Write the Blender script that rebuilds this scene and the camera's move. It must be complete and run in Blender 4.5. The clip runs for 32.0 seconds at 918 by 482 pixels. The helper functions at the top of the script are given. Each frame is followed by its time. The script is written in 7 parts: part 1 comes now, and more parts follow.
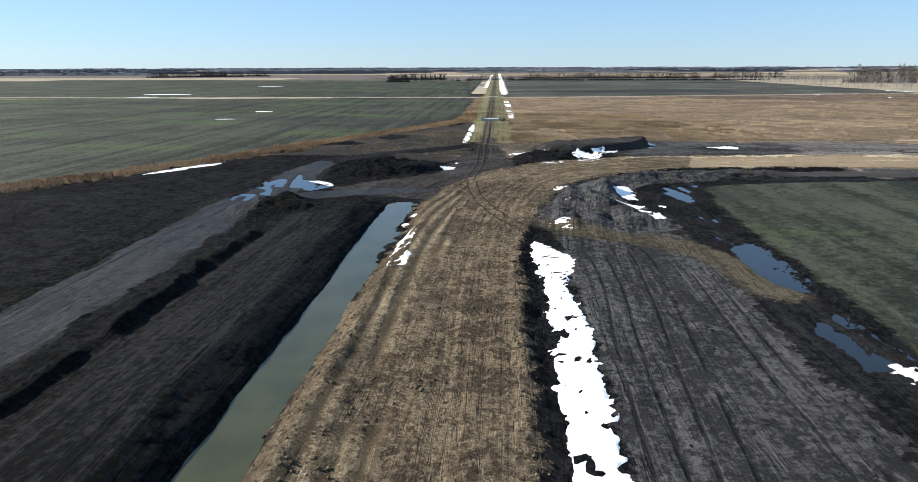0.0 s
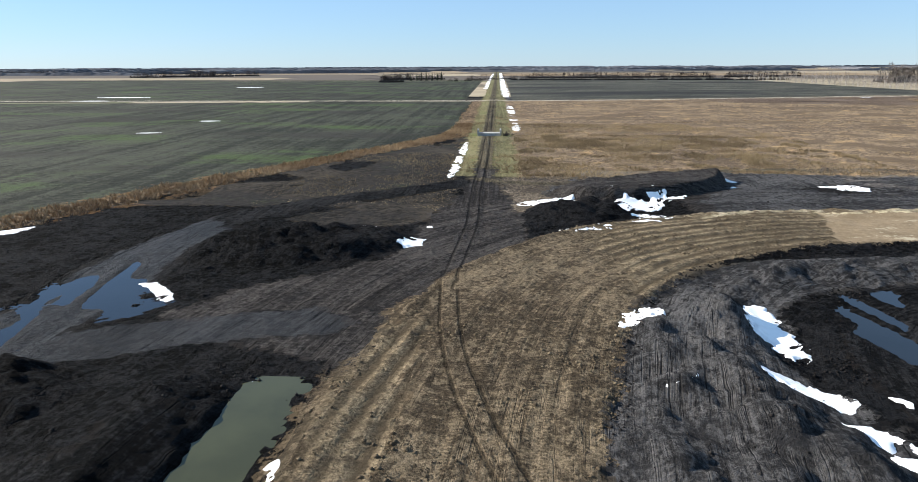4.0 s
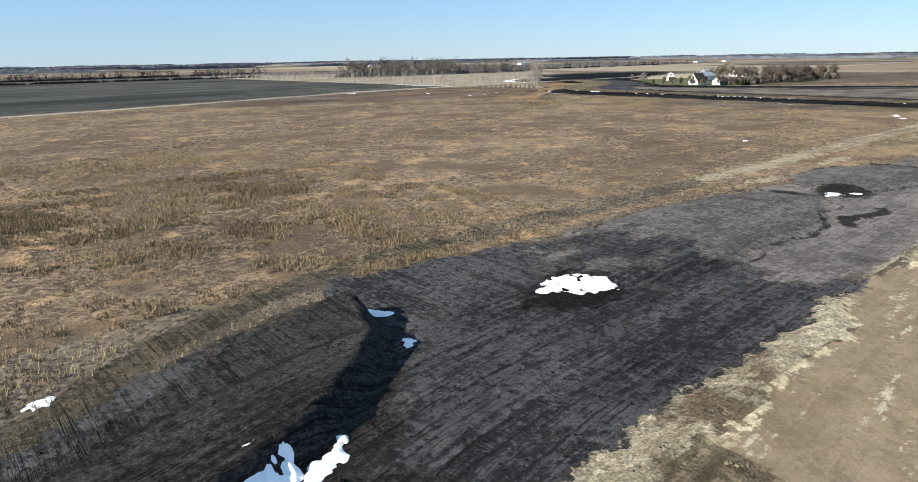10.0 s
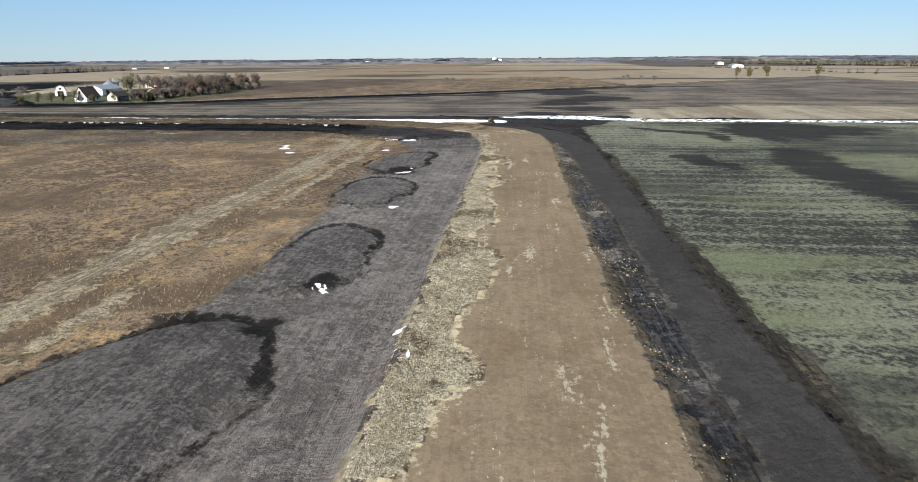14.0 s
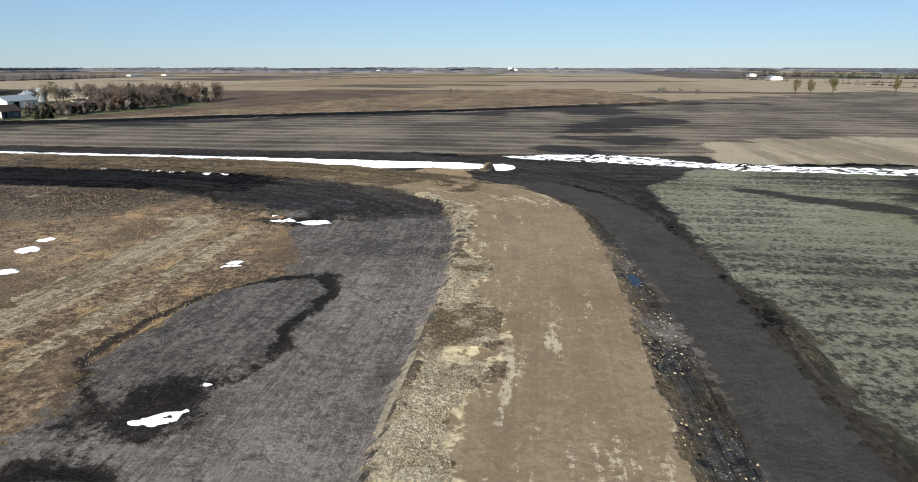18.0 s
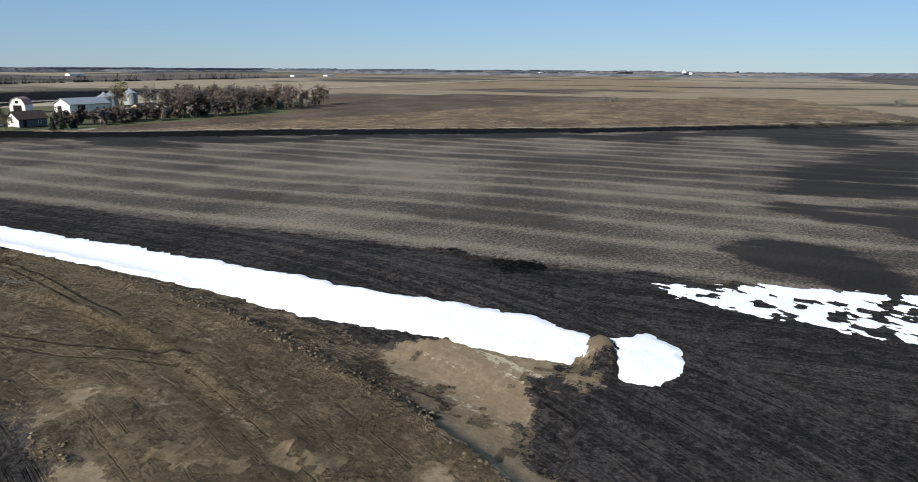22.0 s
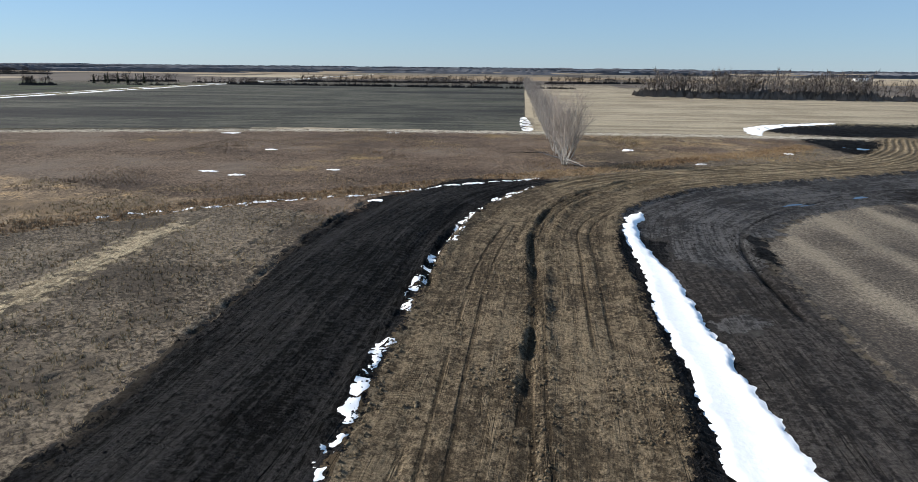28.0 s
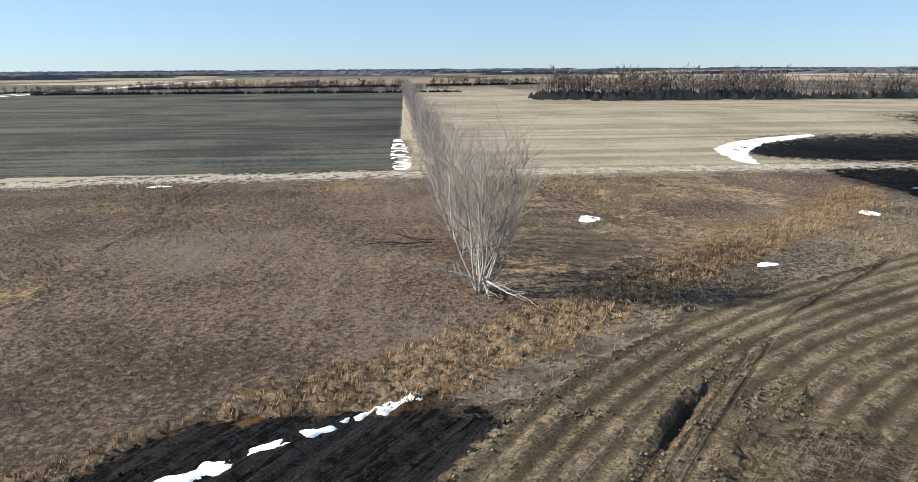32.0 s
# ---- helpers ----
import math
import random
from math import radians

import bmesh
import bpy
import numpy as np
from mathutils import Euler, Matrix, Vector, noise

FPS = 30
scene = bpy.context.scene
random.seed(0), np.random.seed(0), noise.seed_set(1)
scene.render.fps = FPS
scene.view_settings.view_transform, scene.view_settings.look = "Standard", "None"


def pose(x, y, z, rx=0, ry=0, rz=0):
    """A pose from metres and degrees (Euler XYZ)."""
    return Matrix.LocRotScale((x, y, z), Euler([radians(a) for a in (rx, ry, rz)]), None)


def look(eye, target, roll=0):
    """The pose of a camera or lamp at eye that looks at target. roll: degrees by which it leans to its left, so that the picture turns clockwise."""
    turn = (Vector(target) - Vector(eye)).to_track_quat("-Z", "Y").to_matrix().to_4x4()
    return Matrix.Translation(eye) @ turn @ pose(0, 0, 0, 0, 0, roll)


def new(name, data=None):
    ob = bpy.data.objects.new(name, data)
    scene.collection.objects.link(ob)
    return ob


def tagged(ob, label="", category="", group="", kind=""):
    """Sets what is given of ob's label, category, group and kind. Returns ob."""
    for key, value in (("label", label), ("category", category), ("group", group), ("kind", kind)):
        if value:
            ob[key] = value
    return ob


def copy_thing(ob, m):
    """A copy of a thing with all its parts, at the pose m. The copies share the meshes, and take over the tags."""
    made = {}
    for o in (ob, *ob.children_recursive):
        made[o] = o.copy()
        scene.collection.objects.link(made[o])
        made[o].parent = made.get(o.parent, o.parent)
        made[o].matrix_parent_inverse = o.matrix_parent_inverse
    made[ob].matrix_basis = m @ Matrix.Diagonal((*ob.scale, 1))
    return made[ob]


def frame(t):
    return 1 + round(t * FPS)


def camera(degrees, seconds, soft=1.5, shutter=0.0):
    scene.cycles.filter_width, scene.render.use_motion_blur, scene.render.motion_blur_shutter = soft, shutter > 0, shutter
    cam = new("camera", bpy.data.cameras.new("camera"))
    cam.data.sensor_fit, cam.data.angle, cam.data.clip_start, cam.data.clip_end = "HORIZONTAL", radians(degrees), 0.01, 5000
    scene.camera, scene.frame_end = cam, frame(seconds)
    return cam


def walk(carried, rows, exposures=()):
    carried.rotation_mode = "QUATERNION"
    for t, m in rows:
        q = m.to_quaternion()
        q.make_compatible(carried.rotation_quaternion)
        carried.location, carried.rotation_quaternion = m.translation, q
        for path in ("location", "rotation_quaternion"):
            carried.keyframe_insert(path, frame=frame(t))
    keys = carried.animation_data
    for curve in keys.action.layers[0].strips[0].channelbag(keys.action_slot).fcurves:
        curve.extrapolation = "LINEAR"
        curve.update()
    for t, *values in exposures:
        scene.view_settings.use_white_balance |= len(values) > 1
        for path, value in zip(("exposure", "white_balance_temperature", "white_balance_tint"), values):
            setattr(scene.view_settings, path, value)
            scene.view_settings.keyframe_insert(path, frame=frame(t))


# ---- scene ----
cam = camera(69.8, 32.0, soft=0.7)
# seconds, eye, yaw, pitch, roll
ROWS = [
    (0.0, -0.66, 1.77, 20.42, 3.22, -14.95, -0.16),
    (0.5, -0.43, 17.99, 20.31, 3.37, -14.96, -0.18),
    (1.0, -0.51, 31.19, 20.26, 3.35, -14.97, -0.20),
    (1.5, -0.68, 41.36, 20.24, 3.28, -14.98, -0.21),
    (2.0, -0.66, 48.21, 20.21, 3.25, -14.98, -0.22),
    (2.5, -0.58, 52.45, 20.16, 3.35, -14.99, -0.23),
    (3.0, -0.69, 56.01, 20.13, 3.26, -14.99, -0.24),
    (3.5, -0.64, 59.41, 20.12, 3.33, -15.00, -0.24),
    (5.5, -0.73, 73.42, 19.75, 3.15, -15.05, -0.24),
    (6.0, -0.75, 76.86, 19.75, 3.10, -15.06, -0.24),
    (6.5, -0.77, 80.35, 19.73, 3.11, -15.06, -0.24),
    (7.0, -0.68, 85.09, 19.69, 3.12, -15.06, -0.24),
    (7.5, -0.79, 91.91, 19.60, 2.99, -15.06, -0.24),
    (8.0, -0.76, 101.00, 19.46, 2.86, -15.06, -0.24),
    (8.5, 0.17, 111.30, 19.44, -3.17, -15.16, -0.41),
    (9.0, 2.64, 121.59, 19.46, -14.06, -15.27, -0.59),
    (9.5, 7.02, 131.12, 19.55, -26.40, -15.44, -0.78),
    (10.0, 14.01, 139.31, 19.63, -39.95, -15.61, -0.98),
    (10.5, 22.82, 144.80, 19.91, -52.64, -15.90, -1.08),
    (11.0, 32.98, 148.23, 20.28, -66.02, -16.20, -1.18),
    (11.5, 44.06, 149.96, 20.42, -76.00, -16.28, -1.20),
    (12.0, 55.62, 150.42, 20.61, -83.21, -16.34, -0.94),
    (12.5, 66.93, 150.58, 20.61, -84.03, -16.17, -0.81),
    (13.0, 78.01, 150.68, 20.68, -83.90, -16.04, -0.75),
    (13.5, 89.22, 150.93, 20.69, -83.76, -15.88, -0.61),
    (14.0, 100.45, 151.13, 20.65, -83.44, -15.71, -0.47),
    (14.5, 111.50, 151.41, 20.67, -83.20, -15.59, -0.39),
    (16.5, 155.40, 152.13, 19.28, -82.28, -15.09, -0.08),
    (17.0, 167.08, 152.48, 19.22, -82.07, -15.03, -0.05),
    (17.5, 178.49, 152.93, 19.28, -82.04, -14.98, -0.03),
    (18.0, 189.53, 153.54, 19.40, -82.19, -14.92, 0.00),
    (18.5, 200.47, 153.87, 19.55, -82.68, -14.88, -0.01),
    (19.0, 211.76, 154.25, 19.60, -82.78, -14.83, -0.03),
    (19.5, 223.02, 154.33, 19.53, -82.44, -14.80, -0.01),
    (20.0, 234.27, 154.68, 19.42, -82.16, -14.77, 0.02),
    (20.5, 245.00, 155.14, 19.35, -82.06, -14.73, 0.04),
    (21.0, 255.94, 155.56, 19.21, -82.11, -14.72, 0.11),
    (21.5, 267.38, 156.80, 18.92, -77.18, -14.72, 0.17),
    (22.0, 278.38, 159.26, 18.66, -68.25, -14.75, 0.40),
    (22.5, 287.51, 163.31, 18.80, -58.26, -14.79, 0.63),
    (23.0, 294.74, 170.43, 19.21, -47.69, -14.93, 0.95),
    (23.5, 301.54, 178.73, 19.26, -36.74, -15.06, 1.26),
    (24.0, 306.47, 188.33, 19.20, -25.98, -15.18, 1.31),
    (24.5, 309.45, 198.92, 19.26, -15.99, -15.31, 1.36),
    (25.0, 311.13, 209.69, 19.33, -6.21, -15.39, 1.34),
    (25.5, 311.86, 220.56, 19.51, 1.05, -15.47, 1.31),
    (27.5, 316.29, 270.19, 21.61, 4.92, -15.05, 0.71),
    (28.0, 316.78, 282.17, 21.56, 5.02, -14.99, 0.58),
    (28.5, 316.99, 294.29, 21.37, 4.97, -14.92, 0.44),
    (29.0, 317.05, 306.14, 21.19, 4.73, -14.86, 0.31),
    (29.5, 317.03, 317.39, 21.03, 4.43, -14.84, 0.22),
    (30.0, 317.34, 329.09, 20.79, 4.14, -14.82, 0.13),
    (30.5, 317.61, 340.38, 20.65, 3.93, -14.80, 0.04),
    (31.0, 317.87, 351.78, 20.62, 3.62, -14.79, -0.05),
    (31.5, 318.35, 363.21, 20.66, 2.56, -14.82, -0.19),
    (32.0, 320.46, 374.57, 20.67, -4.73, -14.85, -0.33),
]
# seconds, stops, kelvin, tint
EXPOSURE = [(0, 0.94, 6700, 10), (8, 0.96, 6800, 10), (12, 0.68, 6600, 10), (17, 0.56, 6900, 10), (20, 0.48, 6750, 10), (22, 0.3, 6500, 10), (23, 0.08, 6250, 10), (24, 0.2, 6200, 10), (26, 0.36, 6300, 10), (28, 0.53, 6650, 10), (30, 0.78, 6650, 10), (32, 0.92, 6850, 10)]
walk(cam, [(t, pose(x, y, z, 90 + pitch, 0, yaw) @ pose(0, 0, 0, 0, 0, roll)) for t, x, y, z, yaw, pitch, roll in ROWS], EXPOSURE)

# ---- world, sun ----
SUN_FROM = Vector((-0.85, 0.16, 0.46)).normalized()
world = bpy.data.worlds.new("sky")
scene.world = world
world.use_nodes = True
wt = world.node_tree
sky = wt.nodes.new("ShaderNodeTexSky")
sky.sky_type, sky.sun_disc = "NISHITA", False
sky.sun_elevation = math.asin(SUN_FROM.z)
sky.sun_rotation = math.atan2(SUN_FROM.x, SUN_FROM.y)
sky.altitude, sky.air_density, sky.dust_density, sky.ozone_density = 300, 1.0, 0.0, 3.2
wt.nodes["Background"].inputs["Strength"].default_value = 0.066
cool = wt.nodes.new("ShaderNodeMix")
cool.data_type, cool.blend_type = "RGBA", "MULTIPLY"
cool.inputs[0].default_value, cool.inputs[7].default_value = 1.0, (0.78, 0.95, 1.26, 1)
wt.links.new(sky.outputs[0], cool.inputs[6])
# thin even haze over the whole sky
haze = wt.nodes.new("ShaderNodeMix")
haze.data_type = "RGBA"
haze.inputs[0].default_value, haze.inputs[7].default_value = 0.5, (3.3, 5.45, 7.9, 1)
wt.links.new(cool.outputs[2], haze.inputs[6])
wt.links.new(haze.outputs[2], wt.nodes["Background"].inputs[0])
sun = new("sun", bpy.data.lights.new("sun", "SUN"))
sun.data.energy, sun.data.angle, sun.data.color = 5.0, radians(0.53), (1.0, 0.95, 0.87)
sun.matrix_world = look(SUN_FROM * 100, (0, 0, 0))


# ---- materials ----
def mix_rgb(nt, fac, a, b, blend="MIX"):
    n = nt.nodes.new("ShaderNodeMix")
    n.data_type, n.blend_type = "RGBA", blend
    for sock, v in ((n.inputs[0], fac), (n.inputs[6], a), (n.inputs[7], b)):
        if isinstance(v, (tuple, list)):
            sock.default_value = (*v[:3], 1)
        elif isinstance(v, (int, float)):
            sock.default_value = v
        else:
            nt.links.new(v, sock)
    return n.outputs[2]


def maths(nt, op, a, b=0.0, c=0.0):
    n = nt.nodes.new("ShaderNodeMath")
    n.operation = op
    for sock, v in zip(n.inputs, (a, b, c)):
        if isinstance(v, (int, float)):
            sock.default_value = v
        else:
            nt.links.new(v, sock)
    return n.outputs[0]


def noise_at(nt, vec, scale, detail=4, rough=0.55, stretch=None):
    if stretch:
        m = nt.nodes.new("ShaderNodeMapping")
        m.inputs["Scale"].default_value = stretch
        nt.links.new(vec, m.inputs[0])
        vec = m.outputs[0]
    n = nt.nodes.new("ShaderNodeTexNoise")
    n.inputs["Scale"].default_value, n.inputs["Detail"].default_value, n.inputs["Roughness"].default_value = scale, detail, rough
    nt.links.new(vec, n.inputs["Vector"])
    return n.outputs[0]


def ramp(nt, fac, lo, hi, a=0.0, b=1.0):
    n = nt.nodes.new("ShaderNodeMapRange")
    n.interpolation_type = "SMOOTHSTEP"
    for k, v in zip((1, 2, 3, 4), (lo, hi, a, b)):
        n.inputs[k].default_value = v
    nt.links.new(fac, n.inputs[0])
    return n.outputs[0]


def blank(name, rough=0.9, spec=0.2):
    mat = bpy.data.materials.new(name)
    mat.use_nodes = True
    nt = mat.node_tree
    bsdf = nt.nodes["Principled BSDF"]
    bsdf.inputs["Roughness"].default_value = rough
    bsdf.inputs["Specular IOR Level"].default_value = spec
    geo = nt.nodes.new("ShaderNodeNewGeometry")
    return mat, nt, bsdf, geo.outputs["Position"]


def attribute(nt, name, out="Fac"):
    n = nt.nodes.new("ShaderNodeAttribute")
    n.attribute_name = name
    return n.outputs[out]


def bump(nt, bsdf, height, dist, strength=1.0):
    n = nt.nodes.new("ShaderNodeBump")
    n.inputs["Strength"].default_value, n.inputs["Distance"].default_value = strength, dist
    nt.links.new(height, n.inputs["Height"])
    nt.links.new(n.outputs[0], bsdf.inputs["Normal"])


def plain(name, color, rough=0.7, spec=0.3, metal=0.0, vary=0.25, scale=2.0):
    mat, nt, bsdf, pos = blank(name, rough, spec)
    a, b = [tuple(c * k for c in color) for k in (1 - vary, 1 + vary)]
    col = mix_rgb(nt, ramp(nt, noise_at(nt, pos, scale, 5), 0.3, 0.7), a, b)
    nt.links.new(col, bsdf.inputs["Base Color"])
    bsdf.inputs["Metallic"].default_value = metal
    return mat


def ragged_rim(nt, pos, share, col, fine):
    """Where two surfaces meet, one noise field decides on both sides which of them shows."""
    n = maths(nt, "MULTIPLY", maths(nt, "SUBTRACT", noise_at(nt, pos, 0.5, 9, 0.78), 0.5), 2.6)
    n = maths(nt, "MULTIPLY", n, maths(nt, "MINIMUM", maths(nt, "MULTIPLY", share, 3.0), 1.0))
    n = maths(nt, "MULTIPLY", n, attribute(nt, "side"))
    own = mix_rgb(nt, ramp(nt, fine, 0.35, 0.65, 0.0, 1.0), (0.62, 0.62, 0.62), (1.35, 1.35, 1.35))
    other = mix_rgb(nt, 1.0, attribute(nt, "tint", "Color"), own, "MULTIPLY")
    return mix_rgb(nt, ramp(nt, maths(nt, "ADD", share, n), 0.46, 0.54), col, other)


def soil(name, dark, light, third=None, third_at=(0.55, 0.7), streak=0.6, lump=0.12, rough=0.92, grain=1.6, tread=0.0, wet=0.0, ruts=1.0, patch=None, furrow=0.0, gap=1.5, speck=0.30):
    """Bare earth: blotches, streaks along the way of the machines (attribute 'track': along, across), grains and lumps."""
    mat, nt, bsdf, pos = blank(name, rough, 0.04)
    big = noise_at(nt, pos, 0.05, 5)
    mid = noise_at(nt, pos, 0.35, 6, 0.6)
    fine = noise_at(nt, pos, grain, 9, 0.78)
    clod = noise_at(nt, pos, 4.2, 6, 0.75)
    tr = attribute(nt, "track", "Vector")
    st = noise_at(nt, tr, 1.0, 8, 0.7, (0.07, 2.3, 1))
    st2 = noise_at(nt, tr, 1.0, 4, 0.65, (0.012, 0.35, 1))
    f = maths(nt, "ADD", maths(nt, "MULTIPLY", maths(nt, "ADD", st, maths(nt, "MULTIPLY", maths(nt, "SUBTRACT", st2, 0.5), 0.6)), streak), maths(nt, "MULTIPLY", mid, 1 - streak * 0.6))
    f = maths(nt, "ADD", f, maths(nt, "MULTIPLY", maths(nt, "SUBTRACT", fine, 0.5), 1.45))
    f = maths(nt, "ADD", f, maths(nt, "MULTIPLY", maths(nt, "SUBTRACT", big, 0.5), 0.6))
    centre = 0.5 * streak + 0.5 * (1 - streak * 0.6)
    # narrow ruts where a stretched noise crosses its middle; shade inside them is painted too
    ln1 = noise_at(nt, tr, 1.0, 3, 0.55, (0.018, 0.9, 1))
    ln2 = noise_at(nt, tr, 1.0, 4, 0.6, (0.05, 3.2, 1))
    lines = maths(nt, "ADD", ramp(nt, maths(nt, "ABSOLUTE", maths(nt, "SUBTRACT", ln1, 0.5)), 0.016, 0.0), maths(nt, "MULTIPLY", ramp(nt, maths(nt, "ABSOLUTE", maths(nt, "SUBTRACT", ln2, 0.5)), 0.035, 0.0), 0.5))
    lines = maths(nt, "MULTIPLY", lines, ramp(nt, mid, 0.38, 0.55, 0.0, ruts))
    wv = nt.nodes.new("ShaderNodeTexWave")
    wv.wave_profile = "SIN"
    wv.inputs["Scale"].default_value, wv.inputs["Distortion"].default_value, wv.inputs["Detail"].default_value = 0.95, 0.8, 1
    nt.links.new(tr, wv.inputs["Vector"])
    cleat = wv.outputs["Fac"]
    col = mix_rgb(nt, ramp(nt, f, centre - 0.14, centre + 0.14), dark, light)
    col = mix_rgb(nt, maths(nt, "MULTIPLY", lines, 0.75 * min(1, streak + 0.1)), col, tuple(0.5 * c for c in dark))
    if third:
        g = noise_at(nt, pos, 0.12, 7, 0.7)
        g = maths(nt, "ADD", g, maths(nt, "MULTIPLY", maths(nt, "SUBTRACT", fine, 0.5), 0.35))
        col = mix_rgb(nt, ramp(nt, g, *third_at), col, third)
    if patch:
        g = noise_at(nt, tr, 1.0, 7, 0.72, (0.075, 0.42, 1))
        g = maths(nt, "ADD", g, maths(nt, "MULTIPLY", maths(nt, "SUBTRACT", fine, 0.5), 0.5))
        col = mix_rgb(nt, ramp(nt, g, 0.585, 0.64, 0.0, 0.85), col, patch)
    # crumbs, lighter and darker than the rest
    crumb = noise_at(nt, pos, 4.5, 5, 0.75)
    col = mix_rgb(nt, 1.0, col, mix_rgb(nt, ramp(nt, crumb, 0.40, 0.60), (1 - speck,) * 3, (1 + 1.2 * speck,) * 3), "MULTIPLY")
    # the mask that lays in a neighbour's colour: attribute 'blend' with its colour 'tint'
    t = attribute(nt, "blend")
    col = ragged_rim(nt, pos, t, col, fine)
    soaked = maths(nt, "ADD", attribute(nt, "soak"), maths(nt, "MULTIPLY", maths(nt, "SUBTRACT", noise_at(nt, pos, 0.9, 9, 0.82), 0.5), 1.9))
    col = mix_rgb(nt, ramp(nt, soaked, 0.42, 0.74, 0.0, 0.9), col, (0.014, 0.012, 0.011))
    # wheel ruts: attribute 'rut' is the distance from the wheel's line; groove shade is in the colour
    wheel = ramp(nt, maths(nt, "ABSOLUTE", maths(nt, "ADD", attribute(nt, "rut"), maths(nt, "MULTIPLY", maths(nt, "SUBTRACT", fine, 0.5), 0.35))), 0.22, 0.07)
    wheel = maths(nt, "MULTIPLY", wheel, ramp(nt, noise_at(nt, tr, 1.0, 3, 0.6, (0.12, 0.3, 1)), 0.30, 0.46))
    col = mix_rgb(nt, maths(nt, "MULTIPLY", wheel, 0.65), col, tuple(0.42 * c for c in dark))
    if furrow:
        sp = nt.nodes.new("ShaderNodeSeparateXYZ")
        nt.links.new(tr, sp.inputs[0])
        drift = maths(nt, "MULTIPLY", noise_at(nt, tr, 1.0, 3, 0.5, (0.02, 0.16, 1)), 7.0)
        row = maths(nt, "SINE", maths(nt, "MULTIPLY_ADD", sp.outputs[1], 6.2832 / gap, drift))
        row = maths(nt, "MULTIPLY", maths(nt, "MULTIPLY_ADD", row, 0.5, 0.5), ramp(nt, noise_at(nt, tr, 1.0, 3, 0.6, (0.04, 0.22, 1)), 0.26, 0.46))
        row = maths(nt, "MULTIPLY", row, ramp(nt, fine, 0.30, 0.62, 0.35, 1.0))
        # shade in the furrow bottoms, laid into the colour
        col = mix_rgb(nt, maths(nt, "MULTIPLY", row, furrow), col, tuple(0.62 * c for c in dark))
    # relief: clods, machine lines, tread bands; lowered parts are also shaded by colour
    vor = nt.nodes.new("ShaderNodeTexVoronoi")
    vor.inputs["Scale"].default_value, vor.inputs["Detail"].default_value, vor.inputs["Roughness"].default_value = 2.6, 2.0, 0.7
    nt.links.new(pos, vor.inputs["Vector"])
    where = ramp(nt, noise_at(nt, pos, 0.5, 5, 0.6), 0.45, 0.6)
    h = maths(nt, "ADD", maths(nt, "MULTIPLY", fine, 0.9), maths(nt, "MULTIPLY", clod, 0.4))
    h = maths(nt, "SUBTRACT", h, maths(nt, "MULTIPLY", maths(nt, "MULTIPLY", vor.outputs["Distance"], where), 0.35))
    h = maths(nt, "ADD", h, maths(nt, "MULTIPLY", mid, 0.4))
    h = maths(nt, "SUBTRACT", h, maths(nt, "MULTIPLY", lines, 0.55 * streak))
    h = maths(nt, "SUBTRACT", h, maths(nt, "MULTIPLY", wheel, 0.5))
    if furrow:
        h = maths(nt, "SUBTRACT", h, maths(nt, "MULTIPLY", row, 0.9 * furrow))
    if tread:
        band = ramp(nt, noise_at(nt, tr, 1.0, 2, 0.5, (0.010, 0.8, 1)), 0.56, 0.585)
        band = maths(nt, "MULTIPLY", band, ramp(nt, noise_at(nt, tr, 1.0, 2, 0.5, (0.06, 0.3, 1)), 0.42, 0.52))
        h = maths(nt, "ADD", h, maths(nt, "MULTIPLY", maths(nt, "MULTIPLY", cleat, band), tread * 2.0))
        # painted shade between the tread cleats
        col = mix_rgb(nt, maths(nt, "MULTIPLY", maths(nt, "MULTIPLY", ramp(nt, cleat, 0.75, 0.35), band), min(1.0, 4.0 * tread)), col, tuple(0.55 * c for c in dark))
    nt.links.new(col, bsdf.inputs["Base Color"])
    if wet:
        w_ = ramp(nt, noise_at(nt, pos, 0.22, 6, 0.65), 0.5 - 0.25 * wet, 0.62, 0.85, 0.24)
        nt.links.new(w_, bsdf.inputs["Roughness"])
        bsdf.inputs["Specular IOR Level"].default_value = 0.35
    bump(nt, bsdf, h, lump * 7.0, 1.0)
    return mat


